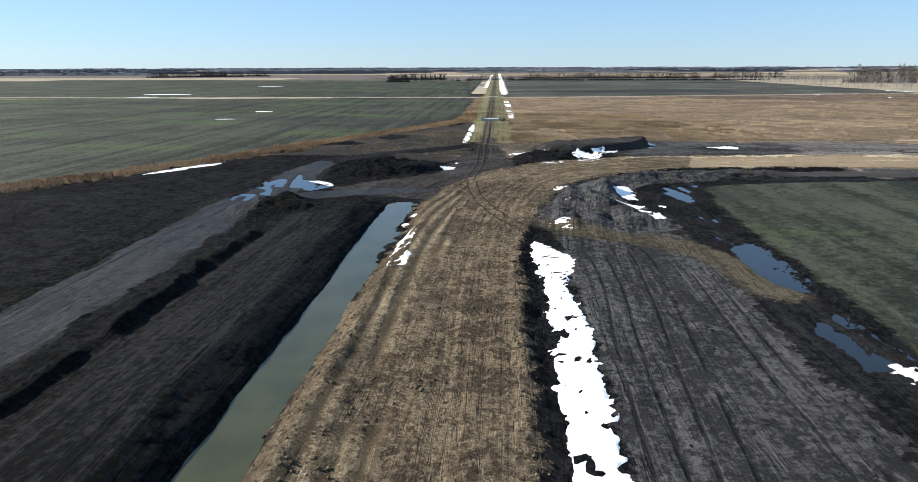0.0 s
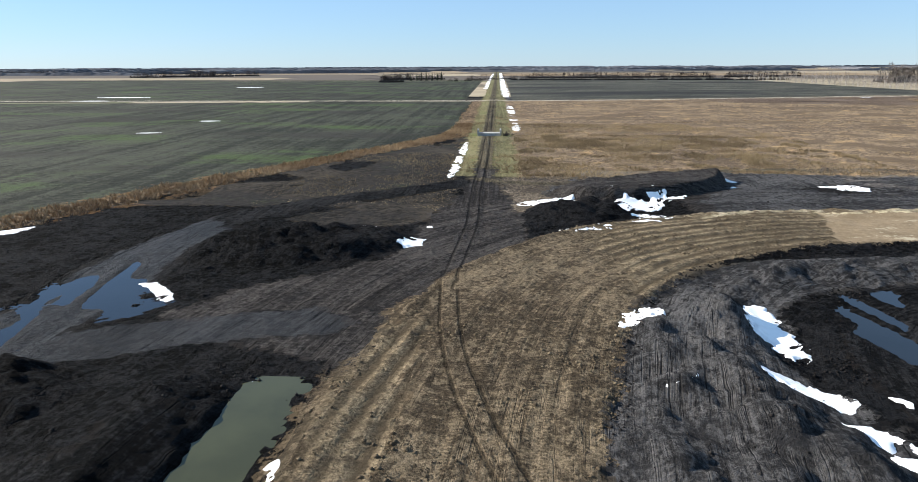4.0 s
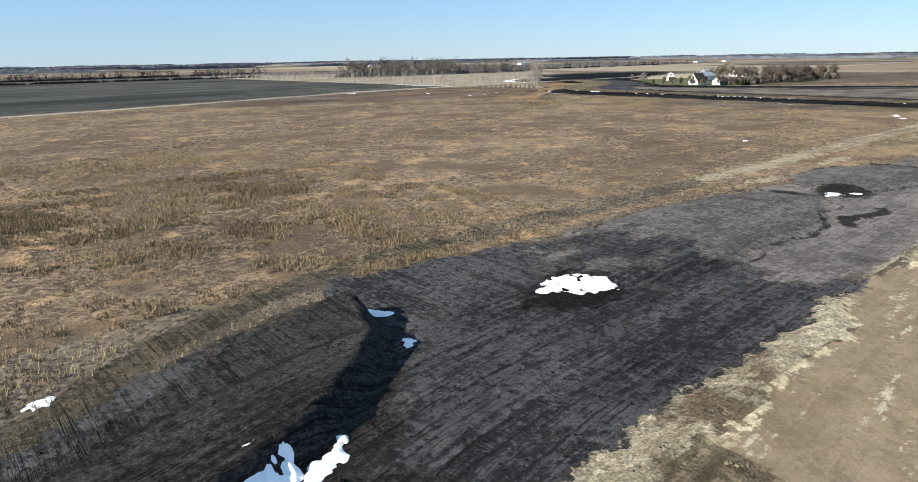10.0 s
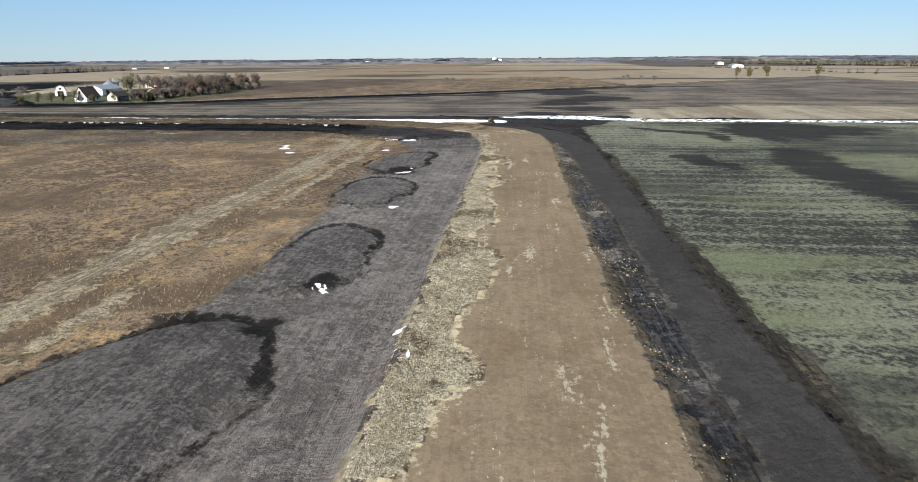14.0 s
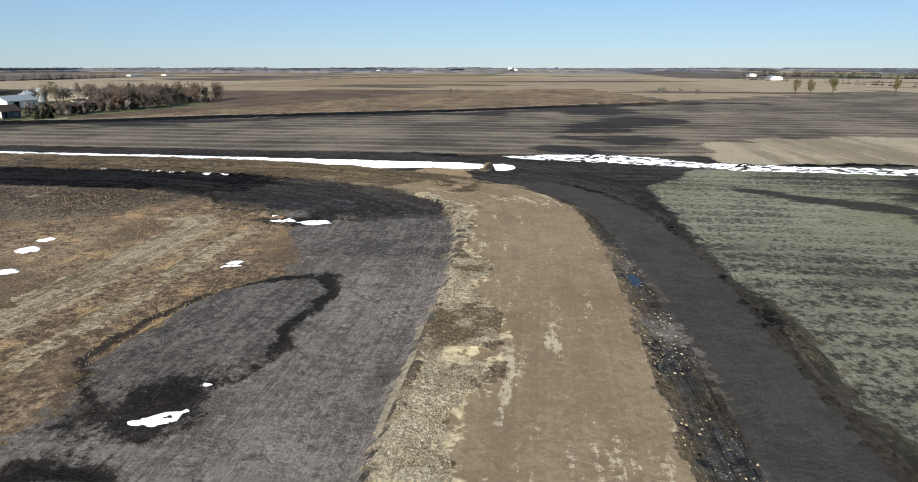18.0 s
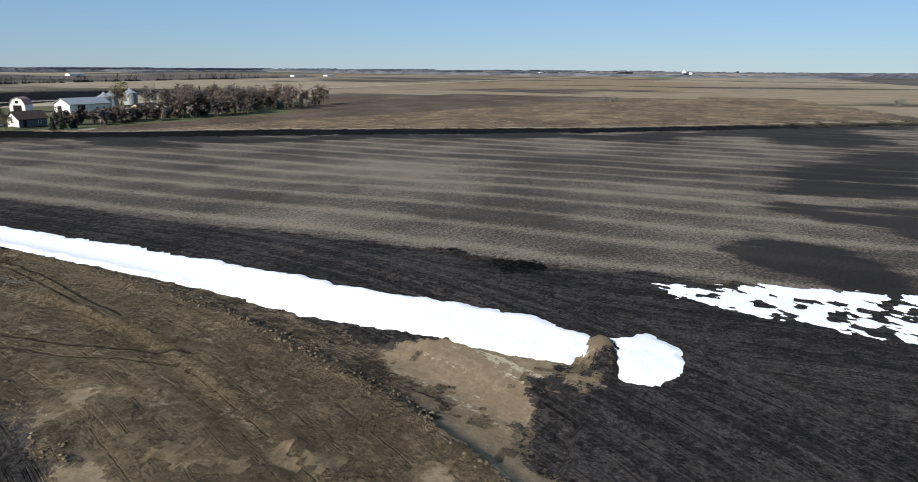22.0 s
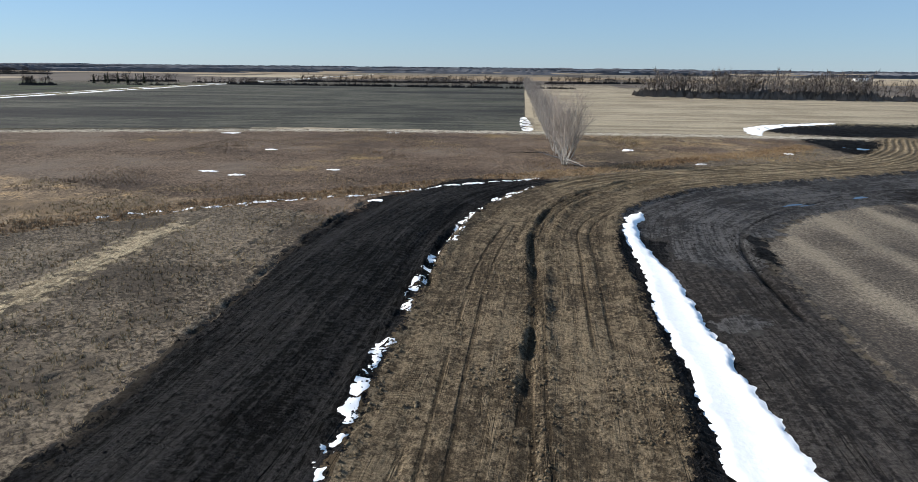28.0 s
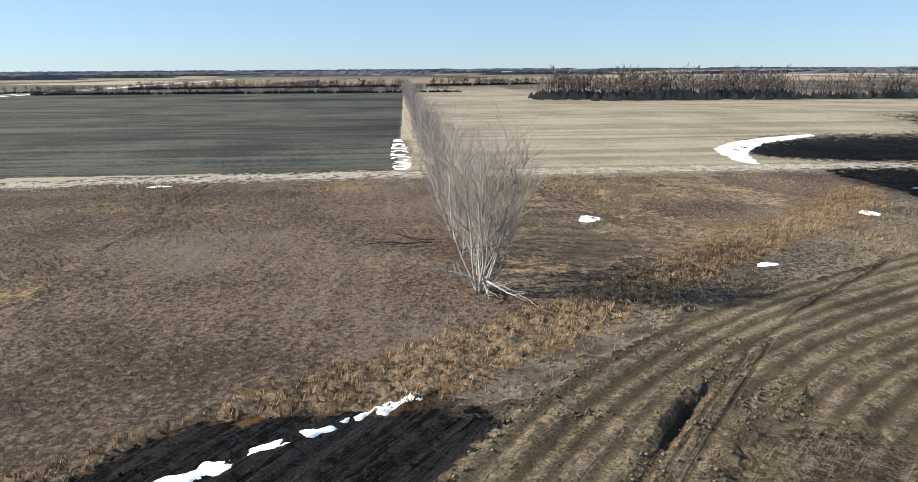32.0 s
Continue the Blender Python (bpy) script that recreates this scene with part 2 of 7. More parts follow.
def crop(name, dark, light, row, axis, extra=None, extra_at=(0.5, 0.62), extra_scale=0.02, row_mix=0.6, fine_scale=0.9, wave=0.0, spot=(0.02, 0.02, 0.019), spot_at=(0.6, 0.72), spot_scale=0.01, stretch=(1, 1, 1), warp=2.0, spot_mix=0.8, even=1.0, tufty=0.28):
    """A field: drill rows or swaths across one axis, patches of growth, darker wet spots."""
    mat, nt, bsdf, pos = blank(name, 0.95, 0.1)
    m = nt.nodes.new("ShaderNodeMapping")
    m.inputs["Scale"].default_value = (1 / row, 0.02 / row, 1) if axis == "x" else (0.02 / row, 1 / row, 1)
    wob = nt.nodes.new("ShaderNodeVectorMath")
    wob.operation = "ADD"
    nn = nt.nodes.new("ShaderNodeTexNoise")
    nn.inputs["Scale"].default_value = 0.012
    sc = nt.nodes.new("ShaderNodeVectorMath")
    sc.operation = "SCALE"
    sc.inputs["Scale"].default_value = warp
    nt.links.new(pos, nn.inputs["Vector"])
    nt.links.new(nn.outputs["Color"], sc.inputs[0])
    nt.links.new(pos, wob.inputs[0])
    nt.links.new(sc.outputs[0], wob.inputs[1])
    nt.links.new(wob.outputs[0], m.inputs[0])
    rows_n = noise_at(nt, m.outputs[0], 1.0, 3, 0.6)
    if wave:
        sp = nt.nodes.new("ShaderNodeSeparateXYZ")
        nt.links.new(m.outputs[0], sp.inputs[0])
        sn = maths(nt, "SINE", maths(nt, "MULTIPLY", sp.outputs["X" if axis == "x" else "Y"], 6.2832))
        rows_n = maths(nt, "ADD", maths(nt, "MULTIPLY_ADD", rows_n, even, 0.5 - 0.5 * even), maths(nt, "MULTIPLY", maths(nt, "POWER", maths(nt, "MULTIPLY_ADD", sn, 0.5, 0.5), 4.0), 2 * wave))
        rows_n = maths(nt, "SUBTRACT", rows_n, 0.55 * wave)
    fine = noise_at(nt, pos, fine_scale, 8, 0.72)
    big = noise_at(nt, pos, 0.03, 5, 0.6)
    f = maths(nt, "ADD", maths(nt, "MULTIPLY", rows_n, row_mix), maths(nt, "MULTIPLY", fine, 1 - row_mix))
    f = maths(nt, "ADD", f, maths(nt, "MULTIPLY", maths(nt, "SUBTRACT", big, 0.5), 0.4))
    col = mix_rgb(nt, ramp(nt, f, 0.41, 0.59), dark, light)
    if extra:
        e = noise_at(nt, pos, extra_scale, 6, 0.65, stretch)
        e = maths(nt, "ADD", e, maths(nt, "MULTIPLY", maths(nt, "SUBTRACT", f, 0.5), 0.5))
        col = mix_rgb(nt, ramp(nt, e, *extra_at), col, extra)
    tuftn = noise_at(nt, pos, 3.2, 5, 0.75)
    col = mix_rgb(nt, 1.0, col, mix_rgb(nt, ramp(nt, tuftn, 0.40, 0.60), (1 - tufty,) * 3, (1 + 1.2 * tufty,) * 3), "MULTIPLY")
    if spot:
        s = noise_at(nt, pos, spot_scale, 6, 0.6, stretch)
        s = maths(nt, "ADD", s, maths(nt, "MULTIPLY", maths(nt, "SUBTRACT", f, 0.5), 0.3))
        col = mix_rgb(nt, ramp(nt, s, *spot_at, 0.0, spot_mix), col, spot)
    soaked = maths(nt, "ADD", attribute(nt, "soak"), maths(nt, "MULTIPLY", maths(nt, "SUBTRACT", noise_at(nt, pos, 0.12, 7, 0.7, (1.6, 0.4, 1)), 0.5), 1.3))
    soaked = maths(nt, "ADD", soaked, maths(nt, "MULTIPLY", maths(nt, "SUBTRACT", f, 0.5), -0.5))
    col = mix_rgb(nt, ramp(nt, soaked, 0.40, 0.70, 0.0, 0.9), col, (0.020, 0.018, 0.018))
    t = attribute(nt, "blend")
    col = ragged_rim(nt, pos, t, col, fine)
    nt.links.new(col, bsdf.inputs["Base Color"])
    bump(nt, bsdf, maths(nt, "ADD", fine, maths(nt, "MULTIPLY", rows_n, 0.4)), 0.25, 0.8)
    return mat


BLACK, GREY, BROWN, TAN = (0.022, 0.020, 0.020), (0.062, 0.056, 0.054), (0.130, 0.098, 0.064), (0.36, 0.30, 0.19)
MAT = {}
MAT["ground"] = soil("black_topsoil", (0.0045, 0.0046, 0.0050), (0.022, 0.0222, 0.0240), streak=0.55, lump=0.16)
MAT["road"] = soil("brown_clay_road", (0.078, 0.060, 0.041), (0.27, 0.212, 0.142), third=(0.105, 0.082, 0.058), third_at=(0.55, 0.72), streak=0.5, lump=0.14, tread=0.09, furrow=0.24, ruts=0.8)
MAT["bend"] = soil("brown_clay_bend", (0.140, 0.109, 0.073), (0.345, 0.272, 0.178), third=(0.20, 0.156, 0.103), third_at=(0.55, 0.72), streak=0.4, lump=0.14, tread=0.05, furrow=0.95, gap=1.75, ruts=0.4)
MAT["damp"] = soil("damp_dark_clay_road", (0.058, 0.049, 0.040), (0.245, 0.210, 0.165), third=(0.066, 0.055, 0.044), third_at=(0.48, 0.62), streak=0.6, lump=0.14, tread=0.10)
MAT["shelf"] = soil("dark_grey_graded_soil", (0.035, 0.0345, 0.0358), (0.130, 0.127, 0.128), third=(0.030, 0.028, 0.027), third_at=(0.56, 0.7), streak=0.8, lump=0.10, tread=0.08, speck=0.18)
MAT["road_pale"] = soil("pale_clay_road", (0.192, 0.144, 0.092), (0.250, 0.190, 0.124), third=(0.165, 0.120, 0.071), third_at=(0.50, 0.72), streak=0.6, lump=0.005, ruts=0.12, speck=0.07, patch=(0.44, 0.385, 0.275))
MAT["clay"] = soil("pale_clay_windrow", (0.40, 0.335, 0.225), (0.66, 0.58, 0.42), third=(0.195, 0.150, 0.097), third_at=(0.51, 0.60), streak=0.2, lump=0.14)
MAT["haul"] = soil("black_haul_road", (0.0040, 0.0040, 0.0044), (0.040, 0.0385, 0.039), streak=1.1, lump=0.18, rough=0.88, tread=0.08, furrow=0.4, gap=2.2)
MAT["grey"] = soil("grey_spread_soil", (0.136, 0.121, 0.109), (0.272, 0.243, 0.218), third=(0.072, 0.064, 0.057), third_at=(0.55, 0.72), streak=0.6, lump=0.06, tread=0.05, ruts=0.5, speck=0.13)
MAT["packed"] = soil("smooth_packed_dark_lane", (0.043, 0.039, 0.036), (0.058, 0.0535, 0.049), third=(0.082, 0.071, 0.057), third_at=(0.62, 0.76), streak=0.35, lump=0.012, ruts=0.15, speck=0.08)
MAT["mound"] = soil("dark_spread_mound", (0.092, 0.083, 0.077), (0.212, 0.193, 0.177), third=(0.050, 0.045, 0.042), third_at=(0.58, 0.74), streak=0.55, lump=0.08, ruts=0.35, speck=0.13)
MAT["slick"] = soil("slick_packed_mud_lane", (0.022, 0.022, 0.0228), (0.052, 0.0515, 0.052), third=(0.020, 0.0195, 0.0195), third_at=(0.52, 0.66), streak=1.0, lump=0.05, rough=0.5, speck=0.12)
MAT["eastlane"] = soil("dark_brown_graded_strip", (0.027, 0.0245, 0.0235), (0.086, 0.078, 0.073), third=(0.100, 0.090, 0.083), third_at=(0.60, 0.74), streak=0.9, lump=0.09, tread=0.04, furrow=0.3, gap=2.4)
MAT["wetclay"] = soil("dark_wet_clay_road", (0.102, 0.079, 0.050), (0.190, 0.146, 0.094), third=(0.108, 0.083, 0.052), third_at=(0.5, 0.66), streak=0.5, lump=0.08, tread=0.05, speck=0.14, patch=(0.29, 0.23, 0.155))
MAT["prairie"] = crop("dry_prairie_grass", (0.086, 0.061, 0.042), (0.272, 0.199, 0.127), 6.0, "y", extra=(0.335, 0.228, 0.122), extra_at=(0.51, 0.66), extra_scale=0.16, row_mix=0.12, fine_scale=1.3, spot=(0.098, 0.070, 0.046), spot_at=(0.47, 0.62), spot_scale=0.06, spot_mix=0.8)
MAT["meadow"] = crop("red_brown_meadow_grass", (0.050, 0.035, 0.026), (0.160, 0.114, 0.080), 6.0, "y", extra=(0.27, 0.186, 0.080), extra_at=(0.57, 0.74), extra_scale=0.035, row_mix=0.12, fine_scale=2.0, spot=(0.135, 0.110, 0.090), spot_at=(0.50, 0.72), spot_scale=0.03, spot_mix=0.6)
MAT["west"] = crop("winter_wheat", (0.016, 0.018, 0.013), (0.053, 0.056, 0.040), 3.0, "x", extra=(0.050, 0.073, 0.027), extra_at=(0.50, 0.70), extra_scale=0.025, row_mix=0.45, spot=(0.028, 0.026, 0.022), spot_at=(0.52, 0.68), spot_scale=0.02, stretch=(0.5, 1.3, 1))
MAT["east"] = crop("corn_stubble", (0.054, 0.045, 0.038), (0.215, 0.180, 0.136), 9.6, "x", row_mix=0.5, wave=0.09, spot=(0.045, 0.038, 0.034), spot_at=(0.58, 0.80), spot_scale=0.012, warp=9.0, stretch=(1.3, 0.5, 1), even=0.3, fine_scale=2.6)
MAT["south"] = crop("sparse_winter_crop", (0.036, 0.036, 0.030), (0.225, 0.222, 0.158), 4.5, "x", extra=(0.160, 0.169, 0.098), extra_at=(0.46, 0.70), extra_scale=0.03, row_mix=0.3, wave=0.10, fine_scale=1.7, tufty=0.15, spot=(0.032, 0.030, 0.029), spot_at=(0.49, 0.64), spot_scale=0.018, stretch=(1.4, 0.6, 1), warp=8.0, even=0.35)
MAT["north"] = crop("tilled_field", (0.030, 0.030, 0.026), (0.092, 0.090, 0.070), 5.0, "y", extra=(0.075, 0.095, 0.045), extra_at=(0.60, 0.76), row_mix=0.5, spot=(0.014, 0.014, 0.015), spot_at=(0.50, 0.62), spot_scale=0.010, stretch=(0.35, 1.4, 1))
MAT["straw"] = crop("pale_stubble", (0.20, 0.165, 0.115), (0.33, 0.28, 0.20), 6.0, "y", row_mix=0.6, spot=None)
MAT["verge"] = crop("green_verge", (0.085, 0.075, 0.035), (0.185, 0.165, 0.085), 1.2, "x", extra=(0.100, 0.115, 0.042), extra_at=(0.52, 0.74), extra_scale=0.06, row_mix=0.4, spot=None)
MAT["gravel"] = soil("gravel_road", (0.30, 0.265, 0.21), (0.46, 0.41, 0.335), streak=0.4, lump=0.03)
MAT["lane"] = soil("rutted_farm_lane", (0.052, 0.044, 0.032), (0.13, 0.11, 0.075), streak=0.9, lump=0.06)
MAT["reeds"] = crop("dry_reed_bed", (0.062, 0.042, 0.028), (0.20, 0.142, 0.088), 2.0, "y", row_mix=0.1, spot=None)
MAT["lawn"] = crop("farm_lawn", (0.060, 0.066, 0.032), (0.135, 0.130, 0.070), 3.0, "y", row_mix=0.2, spot=None)


def far_country():
    """Quarter sections out to the horizon: each field its own crop."""
    mat, nt, bsdf, pos = blank("far_farmland", 0.95, 0.1)
    m = nt.nodes.new("ShaderNodeMapping")
    m.inputs["Scale"].default_value = (1 / 820, 1 / 330, 0)
    nt.links.new(pos, m.inputs[0])
    v = nt.nodes.new("ShaderNodeTexVoronoi")
    v.distance, v.inputs["Randomness"].default_value, v.inputs["Scale"].default_value = "CHEBYCHEV", 0.55, 1.0
    nt.links.new(m.outputs[0], v.inputs["Vector"])
    sep = nt.nodes.new("ShaderNodeSeparateColor")
    nt.links.new(v.outputs["Color"], sep.inputs[0])
    r = nt.nodes.new("ShaderNodeValToRGB")
    r.color_ramp.interpolation = "CONSTANT"
    cols = [(0.0, (0.34, 0.275, 0.19)), (0.2, (0.12, 0.100, 0.085)), (0.32, (0.40, 0.335, 0.235)), (0.55, (0.30, 0.232, 0.155)), (0.74, (0.17, 0.145, 0.112)), (0.82, (0.16, 0.165, 0.088)), (0.9, (0.27, 0.20, 0.125))]
    el = r.color_ramp.elements
    el[0].position, el[0].color = 0.0, (*cols[0][1], 1)
    el[1].position, el[1].color = cols[1][0], (*cols[1][1], 1)
    for p, c in cols[2:]:
        e = el.new(p)
        e.color = (*c, 1)
    nt.links.new(sep.outputs[0], r.inputs[0])
    n1 = noise_at(nt, pos, 0.006, 6, 0.6, (1.3, 0.4, 1))
    col = mix_rgb(nt, ramp(nt, n1, 0.53, 0.60, 0, 0.85), r.outputs[0], (0.035, 0.031, 0.029))
    col = mix_rgb(nt, ramp(nt, noise_at(nt, pos, 0.05, 5), 0.3, 0.7, 0, 0.35), col, (0.09, 0.07, 0.05))
    nt.links.new(col, bsdf.inputs["Base Color"])
    return mat


MAT["mud"] = soil("wet_black_mud", (0.0055, 0.0055, 0.0058), (0.030, 0.0295, 0.0305), streak=0.95, lump=0.10)
MAT["weeds"] = crop("weedy_black_soil", (0.010, 0.0088, 0.0075), (0.049, 0.040, 0.030), 4.0, "x", extra=(0.075, 0.105, 0.030), extra_at=(0.60, 0.72), extra_scale=0.07, row_mix=0.15, fine_scale=1.2, spot=(0.020, 0.018, 0.017), spot_at=(0.45, 0.60), spot_scale=0.07)
MAT["deadgrass"] = crop("trampled_dead_grass", (0.042, 0.033, 0.025), (0.190, 0.152, 0.110), 4.0, "x", row_mix=0.1, fine_scale=2.0, spot=(0.045, 0.036, 0.028), spot_at=(0.50, 0.66), spot_scale=0.08)
MAT["trail"] = soil("worn_grass_trail", (0.20, 0.160, 0.106), (0.44, 0.365, 0.250), third=(0.16, 0.125, 0.083), third_at=(0.60, 0.70), streak=0.9, lump=0.05, ruts=0.5)
MAT["far"] = far_country()
MAT["snow"], nt_, bs_, pos_ = blank("old_snow", 0.75, 0.3)
col_ = mix_rgb(nt_, ramp(nt_, noise_at(nt_, pos_, 1.2, 8, 0.7), 0.40, 0.72), (0.95, 0.955, 0.96), (0.87, 0.875, 0.88))
nt_.links.new(col_, bs_.inputs["Base Color"])
bump(nt_, bs_, noise_at(nt_, pos_, 2.5, 6, 0.6), 0.05, 0.6)


def water_mat(name, color, rough):
    mat, nt, bsdf, pos = blank(name, rough, 0.5)
    col = mix_rgb(nt, ramp(nt, noise_at(nt, pos, 0.2, 5), 0.35, 0.65), color, tuple(c * 1.35 for c in color))
    nt.links.new(col, bsdf.inputs["Base Color"])
    bsdf.inputs["IOR"].default_value = 1.33
    bump(nt, bsdf, noise_at(nt, pos, 5.0, 3), 0.006, 0.5)
    return mat


MAT["water"] = water_mat("muddy_ditch_water", (0.040, 0.042, 0.020), 0.06)
MAT["puddle"] = water_mat("dark_puddle_water", (0.005, 0.006, 0.008), 0.04)
MAT["muddy"] = water_mat("muddy_puddle_water", (0.105, 0.085, 0.070), 0.1)


# ---- plan tools ----
def lattice(ix, iy, seed):
    h = (ix.astype(np.int64) * 374761393 + iy.astype(np.int64) * 668265263 + seed * 974634777) & 0x7FFFFFFF
    h = ((h ^ (h >> 13)) * 1274126177) & 0x7FFFFFFF
    return ((h ^ (h >> 16)) & 0xFFFF) / 65535.0


def vnoise(x, y, size, seed):
    u, v = x / size, y / size
    iu, iv = np.floor(u), np.floor(v)
    fu, fv = u - iu, v - iv
    fu, fv = fu * fu * (3 - 2 * fu), fv * fv * (3 - 2 * fv)
    a, b = lattice(iu, iv, seed), lattice(iu + 1, iv, seed)
    c, d = lattice(iu, iv + 1, seed), lattice(iu + 1, iv + 1, seed)
    return (a * (1 - fu) + b * fu) * (1 - fv) + (c * (1 - fu) + d * fu) * fv - 0.5


def fbm(x, y, size, seed, octaves=4):
    total, amp = 0, 1.0
    for k in range(octaves):
        total = total + amp * vnoise(x, y, size / 2**k, seed + k * 17)
        amp *= 0.5
    return total


def glide(points, step=2.0):
    """A smooth line through plan points, resampled; extra columns (widths) glide along."""
    p = np.array(points, float)
    p = np.vstack([2 * p[0] - p[1], p, 2 * p[-1] - p[-2]])
    out = []
    for i in range(1, len(p) - 2):
        n = max(2, int(np.linalg.norm(p[i + 1, :2] - p[i, :2]) / step))
        t = np.linspace(0, 1, n, endpoint=False)[:, None]
        a, b, c, d = p[i - 1], p[i], p[i + 1], p[i + 2]
        out.append(0.5 * (2 * b + (c - a) * t + (2 * a - 5 * b + 4 * c - d) * t**2 + (3 * b - a - 3 * c + d) * t**3))
    return np.vstack(out + [p[-2:-1]])


def along(line, x, y, reach):
    """For each place: the way along the line, the signed distance to its right, and the line's extra columns there."""
    shape = x.shape
    x, y = x.ravel(), y.ravel()
    s = np.full(len(x), -1e3)
    d = np.full(len(x), 1e4)
    extra = np.zeros((len(x), line.shape[1] - 2))
    lo, hi = line[:, :2].min(0) - reach, line[:, :2].max(0) + reach
    near = np.nonzero((x > lo[0]) & (x < hi[0]) & (y > lo[1]) & (y < hi[1]))[0]
    a, b = line[:-1, :2], line[1:, :2]
    ab = b - a
    ln = np.linalg.norm(ab, axis=1)
    start = np.concatenate([[0], np.cumsum(ln)])[:-1]
    for k in range(0, len(near), 20000):
        q = near[k:k + 20000]
        px, py = x[q][:, None], y[q][:, None]
        t = np.clip(((px - a[:, 0]) * ab[:, 0] + (py - a[:, 1]) * ab[:, 1]) / ln**2, 0, 1)
        e = (px - a[:, 0] - t * ab[:, 0])**2 + (py - a[:, 1] - t * ab[:, 1])**2
        j = e.argmin(1)
        r = np.arange(len(q))
        tj = t[r, j]
        side = np.sign((py[:, 0] - a[j, 1]) * ab[j, 0] - (px[:, 0] - a[j, 0]) * ab[j, 1])
        s[q] = start[j] + tj * ln[j]
        d[q] = -side * np.sqrt(e[r, j])
        if extra.shape[1]:
            extra[q] = line[j, 2:] * (1 - tj[:, None]) + line[j + 1, 2:] * tj[:, None]
    return s.reshape(shape), d.reshape(shape), [extra[:, k].reshape(shape) for k in range(extra.shape[1])]


def within(points, x, y):
    """True inside the polygon."""
    hit = np.zeros(x.shape, bool)
    n = len(points)
    for i in range(n):
        (x0, y0), (x1, y1) = points[i], points[(i + 1) % n]
        if y0 == y1:
            continue
        hit ^= ((y0 > y) != (y1 > y)) & (x < (x1 - x0) * (y - y0) / (y1 - y0) + x0)
    return hit


def inset(points, x, y):
    """Distance inside the polygon (negative outside)."""
    best = np.full(x.shape, 1e9)
    n = len(points)
    for i in range(n):
        (x0, y0), (x1, y1) = points[i], points[(i + 1) % n]
        dx, dy = x1 - x0, y1 - y0
        t = np.clip(((x - x0) * dx + (y - y0) * dy) / (dx * dx + dy * dy + 1e-9), 0, 1)
        best = np.minimum(best, (x - x0 - t * dx)**2 + (y - y0 - t * dy)**2)
    return np.where(within(points, x, y), 1, -1) * np.sqrt(best)


def hump(x, y, cx, cy, rx, ry, turn=0.0, power=2.0):
    """1 in the middle of an ellipse, 0 on its rim."""
    c, s = math.cos(radians(turn)), math.sin(radians(turn))
    u, v = ((x - cx) * c + (y - cy) * s) / rx, (-(x - cx) * s + (y - cy) * c) / ry
    return np.clip(1 - (u * u + v * v)**(power / 2), 0, 1)


def bell(d, width):
    return np.exp(-(d / width)**2)


def step(a, b, v):
    t = np.clip((v - a) / (b - a), 0, 1)
    return t * t * (3 - 2 * t)


# ---- plan ----
# the new road: centre x, y and half width
ROAD = glide([(-5.3, -60, 7.1), (-5.3, 30, 7.1), (-5.0, 62, 7.0), (-4.2, 80, 7.0), (-2.2, 100, 8.6), (2.2, 118, 9.2), (9.5, 130.5, 9.4), (20.5, 140, 9.4), (37, 146.2, 8.8),
              (62, 148.6, 8.6), (107, 150, 9.8), (158, 152.4, 8.7), (219, 154, 8.2), (250, 154.6, 8.2), (274, 157, 8.6), (288.5, 163, 8.8), (301, 178, 8.4), (310.5, 203, 8.2),
              (313.5, 235, 9.3), (314.5, 265, 9.0), (315.5, 295, 8.6), (317.5, 320, 10.4), (318.5, 345, 10.8), (320, 370, 10.5), (327, 393, 10.2), (349, 416, 10.2), (396, 440, 9.6), (420, 463, 9.5), (440, 500, 9.0)])
# rim of the old prairie along the works, from the farm lane round to the gravel road
RIM = [(3, 452), (3.5, 185), (17, 185), (25, 191), (43, 191.5), (66, 189), (90, 187), (124, 184.5), (137, 184), (150, 179.5), (189, 180), (203, 184), (223, 182), (250, 178.5), (268, 186),
       (284, 204), (293, 236), (290, 280), (289.5, 363), (292.5, 390), (303, 401.5), (316, 411), (327, 421), (349, 435), (378, 455), (397, 480), (406, 503), (250, 505), (120, 478)]
WEST = [(-900, 60), (-108, 92), (-84, 121), (-66, 152), (-52, 184), (-38, 218), (-20, 255), (-15.5, 290), (-14.5, 448), (-300, 425), (-900, 400)]
SOUTH = [(37, 122), (33.5, 105), (32.3, 83), (31.4, 64), (31, 48), (30, -60), (335, -160), (333, 90), (324, 124), (302, 137), (245, 136), (194, 134.4), (144, 132), (110, 130), (78, 129.5), (47, 124)]
EAST = [(341, 160), (340.5, 290), (341.5, 330), (345, 353), (352, 374), (368, 392), (386, 402), (400, 392), (418, 330), (450, 288), (500, 200), (592, 78), (760, -120), (420, -160), (345, 100)]
STRAWFIELD = [(322, 512), (700, 512), (660, 800), (330, 1100)]
NORTHFIELD = [(8, 462), (120, 483), (250, 512), (319, 512), (322, 1100), (10, 1090)]
HEAP = [(5.5, 96), (10, 113), (17, 123), (27, 128.5), (52, 132), (50, 127), (31, 124), (22.5, 119), (18, 106), (20.5, 97), (24, 88), (14, 84), (8, 86)]
PILE = [(6, 168), (16.5, 174.5), (28, 181.2), (39.4, 185), (41, 182.6), (38, 175), (30, 168), (21, 164), (13, 163.4)]
